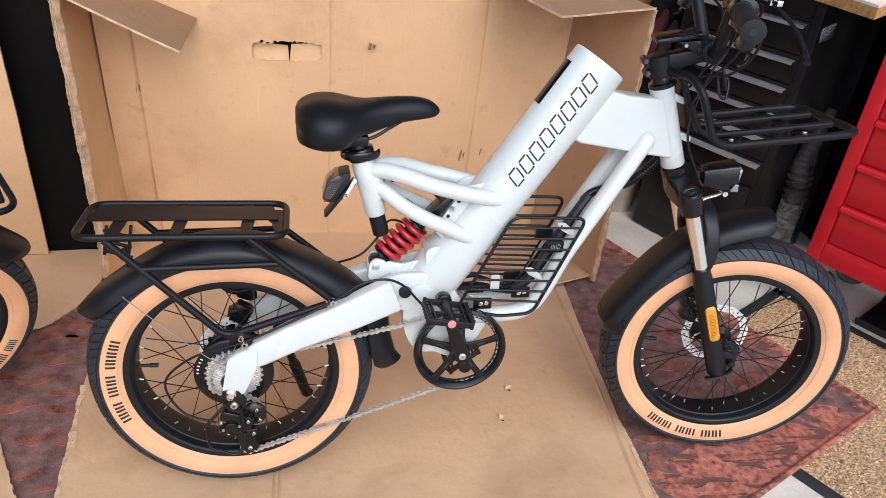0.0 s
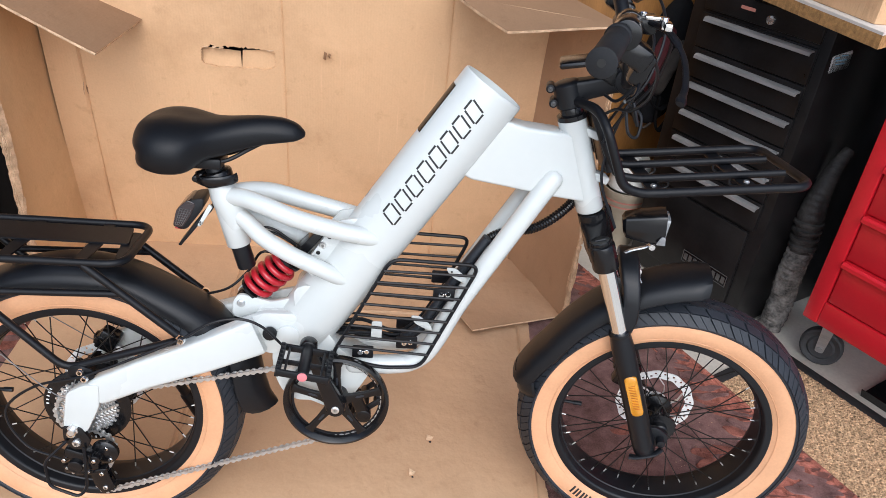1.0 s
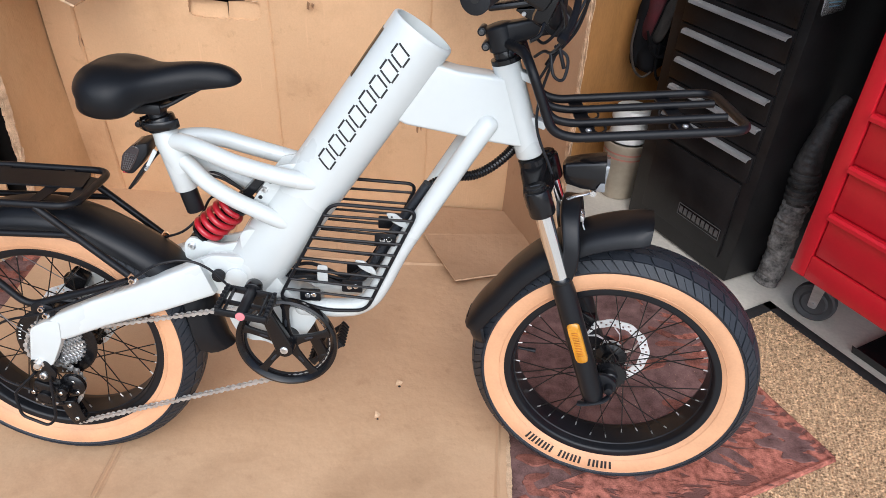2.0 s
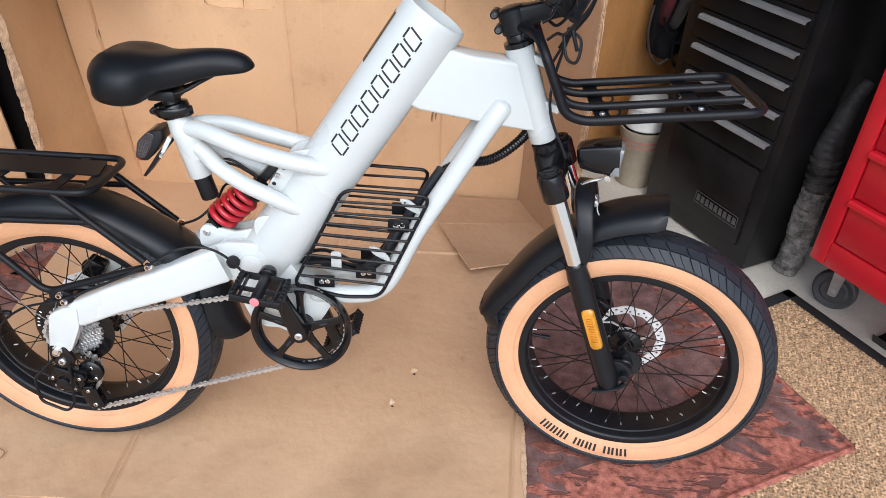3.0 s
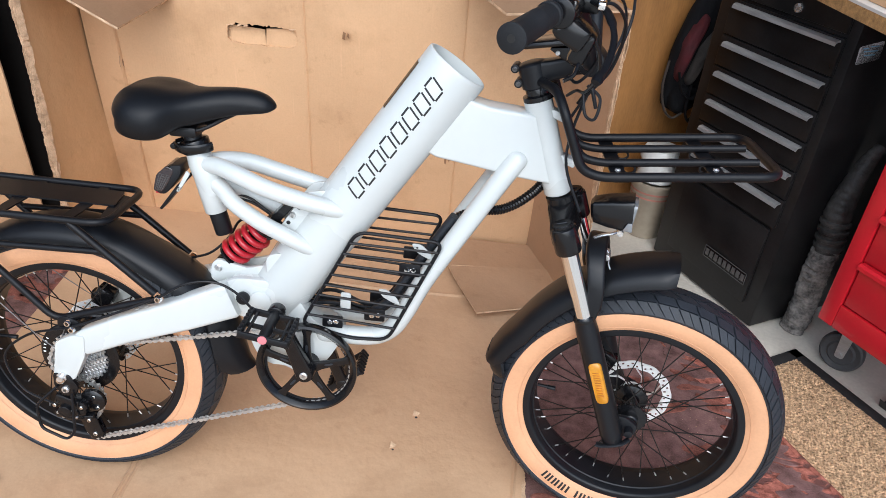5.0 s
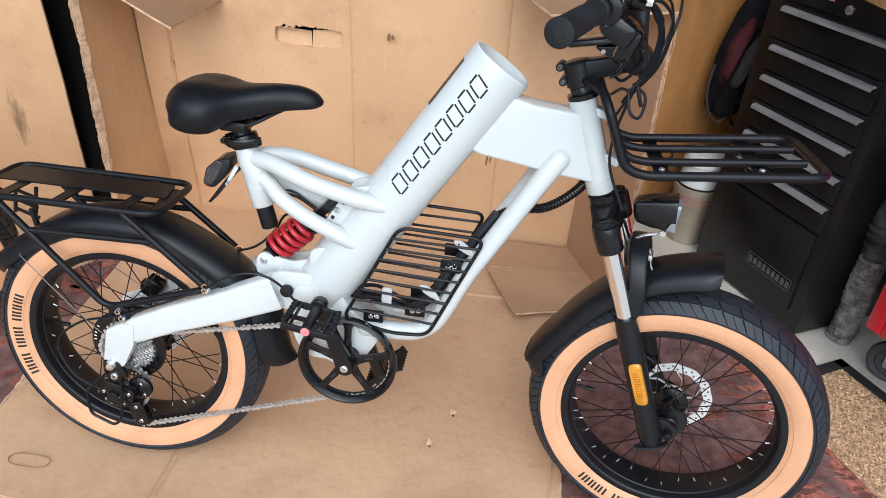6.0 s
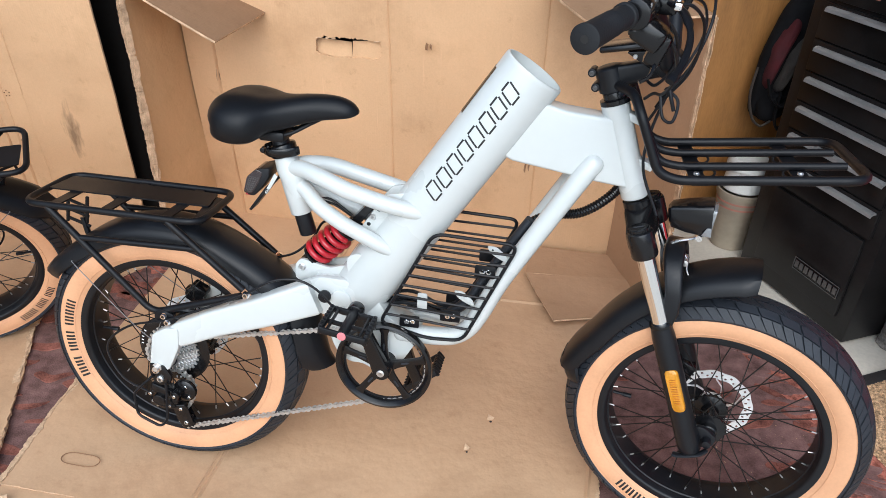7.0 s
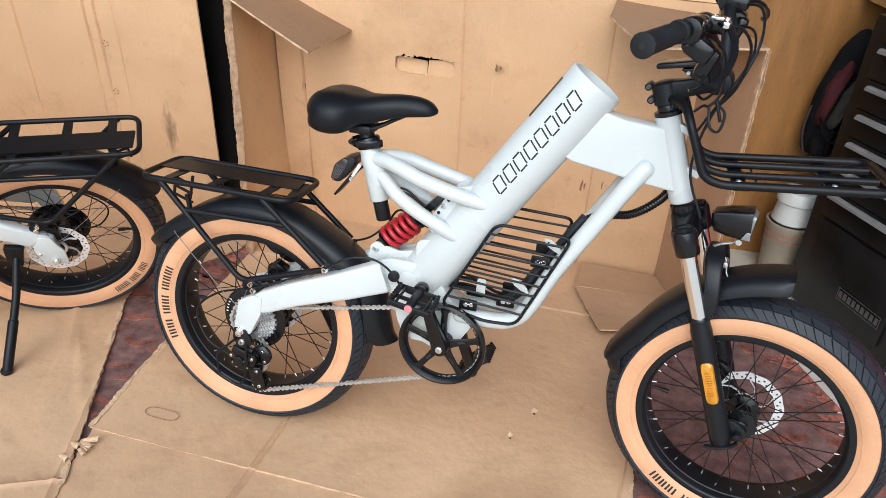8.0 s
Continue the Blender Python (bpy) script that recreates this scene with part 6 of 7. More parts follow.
def rack_legs(s):
    y = s * 0.083
    for nm, pts, r in (("rear_leg", [V(-0.208, y, RZ - 0.004), V(-0.006, s * 0.088, 0.406), V(0.10, s * 0.087, 0.442), V(0.190, s * 0.085, 0.472)], 0.0072), ("front_leg", [V(0.046, y, RZ - 0.004), V(0.196, s * 0.086, 0.486)], 0.0072), ("side_bar", [V(-0.146, s * 0.084, 0.556), V(0.104, s * 0.084, 0.563)], 0.0062)):
        part(nm, bar(fillet(pts, 0.025, 5), r, 12), BLACK, rack)
    tb = bmesh.new()
    plate(tb, rounded([(0.000, 0.396), (0.030, 0.384), (0.046, 0.392), (0.044, 0.410), (0.020, 0.420), (0.002, 0.414)], 0.005), s * 0.094 - 0.002, s * 0.094 + 0.002, 0.0008)
    tab = part("rack_tab", tb, BLACK, rack)
    bolts([(0.024, s * 0.096, 0.408), (0.030, s * 0.096, 0.394)], (0, s, 0), 0.0072, 0.009, CHROME, tab)
    nb = bmesh.new()
    bolt(nb, (0.203, s * 0.088, 0.479), (0, s, 0), 0.0075, 0.009)
    part("bolt", nb, CHROME, rack)
    wb = bmesh.new()
    sweep(wb, curve([V(-0.192, s * 0.060, 0.486), V(-0.185, s * 0.066, 0.480), V(-0.09, s * 0.084, 0.400), V(-0.020, s * 0.094, 0.346), V(0.0, s * 0.096, 0.362), V(0.014, s * 0.097, 0.392)], 4), 0.0010, 8)
    part("guard_stay", wb, WIRE, rear_guard, "thin bright wire stay")


mirrored(rack_legs)
hb = bmesh.new()
for dz in (0.0, -0.022, -0.044):
    block(hb, (0.050, 0.005, 0.006), pose(-0.205, 0.0, 0.592 + dz, 0, 18), 0.001)
for dx in (-0.022, 0.022):
    block(hb, (0.006, 0.006, 0.062), pose(-0.205 + dx, 0.0, 0.578, 0, 10), 0.001)
rod(hb, (-0.196, 0.0, 0.56), (-0.188, 0.0, 0.515), 0.006, 8)
part("lamp_bracket", hb, BLACK, rack)

# cranks, chainring and pedals
CR = Matrix.Translation(BOTTOM)
kb = bmesh.new()
lathe(kb, [(0.086, -0.054), (0.088, -0.059), (0.096, -0.066), (0.101, -0.064), (0.102, -0.058), (0.100, -0.048), (0.0905, -0.0445), (0.0865, -0.046)], 72, CR, loop=True)
ring_ob = part("chainring_guard", kb, GLOSS, bike, "glossy black chainring guard with five arms")
for k in range(5):
    a = radians(18 + 72 * k)
    ab = bmesh.new()
    d, e = V(math.cos(a), 0, math.sin(a)), V(-math.sin(a), 0, math.cos(a))
    rings = []
    for r, w in ((0.016, 0.013), (0.030, 0.0092), (0.055, 0.0072), (0.078, 0.0076), (0.090, 0.012)):
        c = BOTTOM + d * r + V(0, -0.056, 0)
        rings.append(fillet([c - e * w + V(0, -0.0035, 0), c + e * w + V(0, -0.0035, 0), c + e * w + V(0, 0.0035, 0), c - e * w + V(0, 0.0035, 0)], 0.0025, 2, closed=True))
    loft(ab, rings)
    arm = part("spider_arm", ab, GLOSS, ring_ob)
    sl = bmesh.new()
    c0, c1 = BOTTOM + d * 0.038 + V(0, -0.0598, 0), BOTTOM + d * 0.056 + V(0, -0.0598, 0)
    sweep(sl, [c0, c0.lerp(c1, 0.2), c0.lerp(c1, 0.8), c1], [0.001, 0.0024, 0.0024, 0.001], 8, flat=1.0)
    for v in sl.verts:
        v.co.y = -0.0600 + (v.co.y + 0.0598) * 0.06
    part("arm_slot", sl, RUBBER, arm, "dull slot in the arm")
tb = bmesh.new()
gear(tb, 44, 0.0905, -0.052, -0.049, CR, 0.082, 0.004)
part("teeth", tb, PLASTIC, ring_ob)
bb = bmesh.new()
lathe(bb, [(0.0, -0.086), (0.016, -0.085), (0.0185, -0.081), (0.0195, -0.062), (0.021, -0.054), (0.021, 0.054), (0.0195, 0.062), (0.0185, 0.081), (0.016, 0.085), (0.0, 0.086)], 32, CR)
part("crank_axle", bb, GLOSS, bike)
CRANK = V(-0.051, 0, 0.140)


def crank(s):
    cb = bmesh.new()
    e = CRANK * (1 if s < 0 else -1)
    rings = []
    side = V(-e.z, 0, e.x).normalized()
    for t, w, th, y in ((-0.10, 0.012, 0.010, 0.073), (0.0, 0.0185, 0.011, 0.073), (0.12, 0.0165, 0.011, 0.075), (0.55, 0.0125, 0.010, 0.080), (0.92, 0.0125, 0.009, 0.084), (1.02, 0.0130, 0.009, 0.085), (1.09, 0.008, 0.007, 0.085)):
        c = BOTTOM + e * t + V(0, s * y, 0)
        rings.append(fillet([c - side * w + V(0, -th, 0), c + side * w + V(0, -th, 0), c + side * w + V(0, th, 0), c - side * w + V(0, th, 0)], 0.005, 3, closed=True))
    loft(cb, rings)
    rod(cb, BOTTOM + e + V(0, s * 0.074, 0), BOTTOM + e + V(0, s * 0.096, 0), 0.0165, 22, 0.003)
    arm = part("crank_arm", cb, GLOSS, bike, "gloss black crank arm")
    nb = bmesh.new()
    bolt(nb, BOTTOM + V(0, s * 0.085, 0), (0, s, 0), 0.008, 0.004)
    part("bolt", nb, STEEL, arm)
    tip = BOTTOM + e + V(0, s * 0.090, 0)
    pm = Matrix.Translation(tip) @ Matrix.Rotation(radians(9 if s < 0 else -40), 4, "Y") @ Matrix.Diagonal((1, 0.90, 1, 1))
    pb = bmesh.new()
    rod(pb, pm @ V(0, 0, 0), pm @ V(0, s * 0.100, 0), 0.0105, 14, 0.002)
    for zz, hw in ((0.0, 0.042),):
        for x in (-hw, hw):
            block(pb, (0.008, 0.094, 0.016), pm @ pose(x, s * 0.054, 0), 0.003)
            for k in range(7):
                block(pb, (0.007, 0.006, 0.022), pm @ pose(x * 1.04, s * (0.015 + k * 0.013), 0), 0.001)
        for y in (0.010, 0.098):
            block(pb, (0.090, 0.007, 0.014), pm @ pose(0, s * y, 0), 0.003)
        for x in (-0.026, 0.026):
            block(pb, (0.004, 0.080, 0.010), pm @ pose(x * 1.2, s * 0.054, 0), 0.001)
        block(pb, (0.086, 0.005, 0.009), pm @ pose(0, s * 0.060, 0), 0.001)
    pedal = part("pedal", pb, PLASTIC, bike, "black ribbed platform pedal")
    qb = bmesh.new()
    rod(qb, pm @ V(0, s * 0.100, 0), pm @ V(0, s * 0.1025, 0), 0.0085, 18, 0.0008)
    part("dust_cap", qb, PINK, pedal, "faded pink dust cap")


mirrored(crank)

# chain


def chain(pts):
    """Outer and inner links along a line, with rollers."""
    path = []
    pts = [Vector(p) for p in pts]
    seg = [(pts[i + 1] - pts[i]).length for i in range(len(pts) - 1)]
    total, pitch = sum(seg), 0.0125
    def at(s):
        for i, L in enumerate(seg):
            if s <= L or i == len(seg) - 1:
                return pts[i].lerp(pts[i + 1], s / L)
            s -= L
    n = int(total / pitch)
    bm = bmesh.new()
    for k in range(n):
        a, b = at(k * pitch), at((k + 1) * pitch)
        d = (b - a)
        ang = math.atan2(d.z, d.x)
        w = 0.0042 if k % 2 else 0.0028
        mtx = Matrix.Translation((a + b) / 2) @ Matrix.Rotation(-ang, 4, "Y")
        h = pitch / 2
        shape = [(-h - 0.0035, 0.0), (-h - 0.0018, 0.0040), (-h + 0.002, 0.0042), (0, 0.0017), (h - 0.002, 0.0042), (h + 0.0018, 0.0040), (h + 0.0035, 0.0), (h + 0.0018, -0.0040), (h - 0.002, -0.0042), (0, -0.0017), (-h + 0.002, -0.0042), (-h - 0.0018, -0.0040)]
        for s in (-1, 1):
            plate(bm, shape, s * w - 0.0006, s * w + 0.0006, m=mtx)
        rod(bm, mtx @ V(-h, -0.0036, 0), mtx @ V(-h, 0.0036, 0), 0.0036, 6)
    return bm


YC, YR = -0.062, -0.049
ring_arc = [(BOTTOM.x + 0.0885 * math.cos(radians(a)), YR, BOTTOM.z + 0.0885 * math.sin(radians(a))) for a in range(104, -88, -12)]
chain_pts = [(0.028, YC, 0.330), (BOTTOM.x - 0.023, YR, BOTTOM.z + 0.086)] + ring_arc + [(BOTTOM.x + 0.006, YR, BOTTOM.z - 0.0885), (BOTTOM.x - 0.010, YR, BOTTOM.z - 0.092), (0.036, YC, 0.098), (0.022, YC, 0.094), (0.009, YC, 0.106), (0.016, YC, 0.130), (0.040, YC, 0.165), (0.050, YC, 0.190), (0.052, YC, 0.214), (0.040, YC, 0.234), (0.020, YC, 0.246), (-0.012, YC, 0.250), (-0.030, YC, 0.255), (-0.045, YC, 0.262), (-0.050, YC, 0.290), (-0.036, YC, 0.322), (-0.010, YC, 0.335), (0.028, YC, 0.331)]
part("chain", chain(chain_pts), CHAINSTEEL, bike, "bright bicycle chain")

# derailleur
db = bmesh.new()
plate(db, rounded([(-0.018, 0.292), (0.014, 0.290), (0.030, 0.262), (0.020, 0.240), (-0.006, 0.238), (-0.020, 0.262)], 0.006), -0.110, -0.100, 0.002)
block(db, (0.050, 0.028, 0.026), pose(0.0, -0.098, 0.222, 0, 20), 0.005)
block(db, (0.066, 0.020, 0.020), pose(0.004, -0.102, 0.196, 0, -12), 0.005)
rod(db, (-0.004, -0.118, 0.202), (-0.004, -0.080, 0.202), 0.014, 18, 0.002)
plate(db, rounded([(-0.012, 0.208), (0.026, 0.192), (0.046, 0.112), (0.022, 0.096), (0.008, 0.118), (-0.004, 0.170)], 0.008), -0.074, -0.071, 0.001)
plate(db, rounded([(-0.002, 0.198), (0.022, 0.186), (0.044, 0.112), (0.024, 0.098), (0.012, 0.118)], 0.008), -0.057, -0.0545, 0.0008)
lathe(db, [(0.0, -0.090), (0.022, -0.089), (0.026, -0.086), (0.026, -0.078), (0.010, -0.076)], 30, Matrix.Translation(V(0.040, 0, 0.212)))
block(db, (0.060, 0.016, 0.012), pose(0.020, -0.100, 0.182, 0, -8), 0.003)
rod(db, (0.030, -0.112, 0.214), (0.030, -0.086, 0.214), 0.011, 16, 0.002)
der = part("derailleur", db, GLOSS, bike, "black rear derailleur with guard")
for x, z, r in ((0.028, 0.114, 0.019), (0.006, 0.186, 0.019)):
    pb = bmesh.new()
    gear(pb, 11, r, -0.068, -0.060, Matrix.Translation(V(x, 0, z)), 0.004, 0.004)
    jw = part("jockey_wheel", pb, PLASTIC, der)
    pb = bmesh.new()
    bolt(pb, (x, -0.074, z), (0, -1, 0), 0.005, 0.003)
    part("bolt", pb, STEEL, jw)
bolts([(-0.002, -0.110, 0.280)], (0, -1, 0), 0.0095, 0.008, CHROME, der)
bolts([(0.052, -0.090, 0.200), (0.046, -0.090, 0.226), (0.030, -0.112, 0.214), (-0.024, -0.112, 0.214), (0.040, -0.108, 0.180)], (0, -1, 0), 0.0042, 0.003, CHROME, der, "screw")
bolts([(0.004, -0.110, 0.256)], (0, -1, 0), 0.008, 0.006, STEEL, der)
bolts([(x, -0.112, z) for x, z in ((-0.02, 0.196), (-0.010, 0.186), (0.012, 0.204), (0.018, 0.188))], (0, -1, 0), 0.003, 0.003, STEEL, der, "adjusting_screw")
pb = bmesh.new()
sweep(pb, fillet([V(-0.012, -0.112, 0.262), V(-0.052, -0.128, 0.222), V(-0.046, -0.134, 0.170), V(0.006, -0.136, 0.148), V(0.020, -0.130, 0.165), V(0.018, -0.116, 0.250)], 0.012, 4), 0.0030, 8)
part("guard_hoop", pb, BLACK, der)
pb = bmesh.new()
sweep(pb, curve([V(-0.035, -0.098, 0.205), V(-0.100, -0.090, 0.230), V(-0.130, -0.082, 0.300), V(-0.070, -0.085, 0.360), V(0.03, -0.100, 0.400), V(0.13, -0.098, 0.446), V(0.205, -0.094, 0.484), V(0.255, -0.090, 0.516), V(0.305, -0.084, 0.524), V(0.345, -0.078, 0.505), V(0.385, -0.070, 0.458), V(0.41, -0.050, 0.44)], 6), 0.0026, 8)
part("shift_cable", pb, PLASTIC, bike)
for pts in ([V(0.290, 0.036, 0.652), V(0.340, 0.040, 0.692), V(0.395, 0.036, 0.676), V(0.430, 0.030, 0.648)], [V(0.200, 0.050, 0.492), V(0.262, 0.028, 0.524), V(0.300, 0.036, 0.560), V(0.330, 0.040, 0.600), V(0.400, 0.038, 0.570)]):
    part("brake_hose", bar(curve(pts, 6), 0.0026, 8), PLASTIC, bike, "thin black brake hose")
# rear brake caliper on the left
qb = bmesh.new()
block(qb, (0.040, 0.030, 0.046), pose(0.012, 0.066, 0.372, 0, 30), 0.006)
block(qb, (0.020, 0.022, 0.056), pose(-0.010, 0.070, 0.355, 0, 10), 0.004)
rod(qb, (0.0, 0.085, 0.375), (0.0, 0.05, 0.375), 0.012, 14, 0.002)
part("rear_caliper", qb, GLOSS, bike, "black rear brake caliper")
dp = bmesh.new()
plate(dp, rounded([(-0.030, 0.270), (0.030, 0.270), (0.050, 0.330), (0.030, 0.375), (0.0, 0.372), (-0.012, 0.340), (-0.026, 0.318)], 0.008), 0.1025, 0.108, 0.0015)
dropout = part("left_dropout", dp, WHITE, bike, "white pressed dropout plate")
bolts([(0.0, 0.108, 0.285)], (0, 1, 0), 0.010, 0.008, STEEL, dropout)
bolts([(0.035, 0.108, 0.312)], (0, 1, 0), 0.005, 0.004, STEEL, dropout)


def kickstand_mesh(foot):
    bm = bmesh.new()
    top = V(0.095, 0.106, 0.312)
    foot = Vector(foot)
    k = top.lerp(foot, 0.33) + V(-0.008, 0.012, 0.0)
    plate(bm, rounded([(0.070, 0.345), (0.118, 0.355), (0.118, 0.300), (0.105, 0.275), (0.082, 0.285)], 0.006), 0.096, 0.116, 0.003)
    sweep(bm, fillet([top, k, k.lerp(foot, 0.3), foot], 0.03, 4), 0.0105, 14)
    sweep(bm, [k.lerp(foot, 0.30), k.lerp(foot, 0.32), k.lerp(foot, 0.96), foot], [0.0105, 0.0135, 0.0135, 0.012], 14)
    rod(bm, foot + V(0, 0, 0.010), foot, 0.016, 14, 0.003)
    return finish(bm, "kickstand", BLACK)


kick = new("kickstand", kickstand_mesh((0.150, 0.235, 0.024)))
kick.parent = bike
kick["label"] = "black folding side stand"

# wire panniers on both sides of the frame opening


def side_cage(s):
    y, o = (-0.047, 0.0) if s < 0 else (0.074, -0.007)
    loop = [V(0.466 + o, y, 0.432), V(0.567 + o, y, 0.641), V(0.727 + o, y, 0.637), V(0.635 + o, y, 0.414), V(0.560 + o, y, 0.409), V(0.500 + o, y, 0.424)]
    cage = part("wire_cage", bar(fillet(loop, 0.022, 5, closed=True), 0.0036, 8, closed=True), BLACK, bike, "black welded wire side cage")
    a0, a1, b0, b1 = loop[0], loop[1], loop[3], loop[2]
    for k in range(1, 9):
        t = k / 9
        p, q = a0.lerp(a1, t), b0.lerp(b1, t + 0.02 if t < 0.9 else t)
        part("wire", bar([p + V(0, s * 0.003, 0), q + V(0, s * 0.003, 0)], 0.0026, 6), BLACK, cage)


mirrored(side_cage)


def cage_mounts(s):
    for x, z in ((0.668, 0.568), (0.606, 0.461), (0.524, 0.436)):
        tb = bmesh.new()
        plate(tb, rounded([(x - 0.020, z - 0.013), (x + 0.020, z - 0.013), (x + 0.020, z + 0.013), (x - 0.020, z + 0.013)], 0.003), s * 0.036 - 0.0015, s * 0.036 + 0.0015, 0.0005)
        mt = part("cage_mount", tb, BLACK, bike, "small black bolted plate")
        bolts([(x - 0.005, s * 0.038, z), (x + 0.007, s * 0.038, z + 0.002)], (0, s, 0), 0.0055, 0.004, CHROME, mt)
    for x, z in ((0.683, 0.612), (0.625, 0.508), (0.548, 0.488)) if s < 0 else ():
        tb = bmesh.new()
        if x > 0.6:
            plate(tb, rounded([(x - 0.016, z + 0.010), (x + 0.002, z + 0.010), (x + 0.022, z - 0.006), (x + 0.030, z - 0.022), (x + 0.012, z - 0.016), (x - 0.006, z - 0.006)], 0.006), s * 0.032 - 0.0015, s * 0.032 + 0.0015, 0.0005)
        else:
            plate(tb, rounded([(x - 0.010, z - 0.022), (x + 0.010, z - 0.026), (x + 0.010, z + 0.014), (x - 0.010, z + 0.014)], 0.005), s * 0.032 - 0.0015, s * 0.032 + 0.0015, 0.0005)
        lug = part("frame_lug", tb, WHITE, bike, "white drilled frame lug")
        nb = bmesh.new()
        bolt(nb, (x - 0.004, s * 0.0336, z + 0.003), (0, s, 0), 0.002, 0.0008)
        part("lug_hole", nb, INK, lug)


mirrored(cage_mounts)
for k in range(7):
    cbm = bmesh.new()
    o = V(random.uniform(-0.010, 0.010), random.uniform(-0.018, 0.018), random.uniform(-0.006, 0.010))
    sweep(cbm, curve([V(0.470, 0, 0.455) + o, V(0.525, 0, 0.448 + 0.006 * (k % 3)) + o * 1.4, V(0.590, 0, 0.444) + o, V(0.632, 0, 0.474) + o, V(0.665, 0, 0.530) + o, V(0.705, 0, 0.600) + o * 0.6, V(0.742, 0, 0.668) + o * 0.4], 5), 0.0040, 7)
    part("frame_cable", cbm, PLASTIC, bike, "black cable in the frame opening")
sl = bmesh.new()
sweep(sl, curve([V(0.600, 0.0, 0.448), V(0.634, 0.0, 0.482), V(0.668, 0, 0.545), V(0.705, 0, 0.610), V(0.742, 0, 0.672)], 6), 0.0115, 12, flat=0.8)
part("loom_sleeve", sl, RUBBER, bike, "black woven cable sleeve")
# spiral-wrapped hose from the head to the loom
sp = bmesh.new()
pth = curve([V(0.735, 0.010, 0.655), V(0.762, 0.028, 0.667), V(0.797, 0.032, 0.676), V(0.828, 0.032, 0.682), V(0.857, 0.032, 0.699), V(0.884, 0.030, 0.726), V(0.900, 0.024, 0.752)], 12)
sweep(sp, pth, [0.0085 + 0.0014 * (i % 2) for i in range(len(pth))], 12)
part("spiral_wrap", sp, GLOSS, bike, "black spiral-wrapped cable")

# --- fork and front end, turned with the bars ---


def steered(bm):
    bmesh.ops.transform(bm, matrix=STEER, verts=bm.verts[:])
    return bm


FD = HEAD_DIR
CROWN = HEAD + FD * 0.190
fk = bmesh.new()
sweep(fk, [HEAD + FD * 0.178, HEAD + FD * 0.180, HEAD + FD * 0.188, HEAD + FD * 0.190], [0.024, 0.0265, 0.0265, 0.024], 28)
crown_c = CROWN + FD * 0.020 + V(0.012, 0, 0)
rings = []
for y, w, h in ((-0.086, 0.010, 0.014), (-0.078, 0.015, 0.020), (-0.055, 0.018, 0.024), (-0.025, 0.025, 0.028), (0.0, 0.027, 0.032), (0.025, 0.025, 0.028), (0.055, 0.018, 0.024), (0.078, 0.015, 0.020), (0.086, 0.010, 0.014)):
    c = crown_c + FD * (0.004 + 0.014 * min(1, abs(y) / 0.06)) + V(-0.010 - 0.002 * abs(y) / 0.07, y, 0)
    side = V(0.94, 0, 0.342)
    rings.append(fillet([c - side * w - FD * h, c + side * w - FD * h, c + side * w + FD * h, c - side * w + FD * h], 0.010, 4, closed=True))
loft(fk, rings)
sweep(fk, [HEAD + FD * 0.188, HEAD + FD * 0.196, HEAD + FD * 0.215, HEAD + FD * 0.232], [0.0265, 0.0265, 0.025, 0.020], 28)
part("fork_crown", steered(fk), GLOSS, bike, "black suspension fork crown")
CAP = V(0.945, 0, 0.708)
LEG = V(1.116, 0, 0.256)
FDIR = (LEG - CAP).normalized()
LOW = CAP + FDIR * 0.190


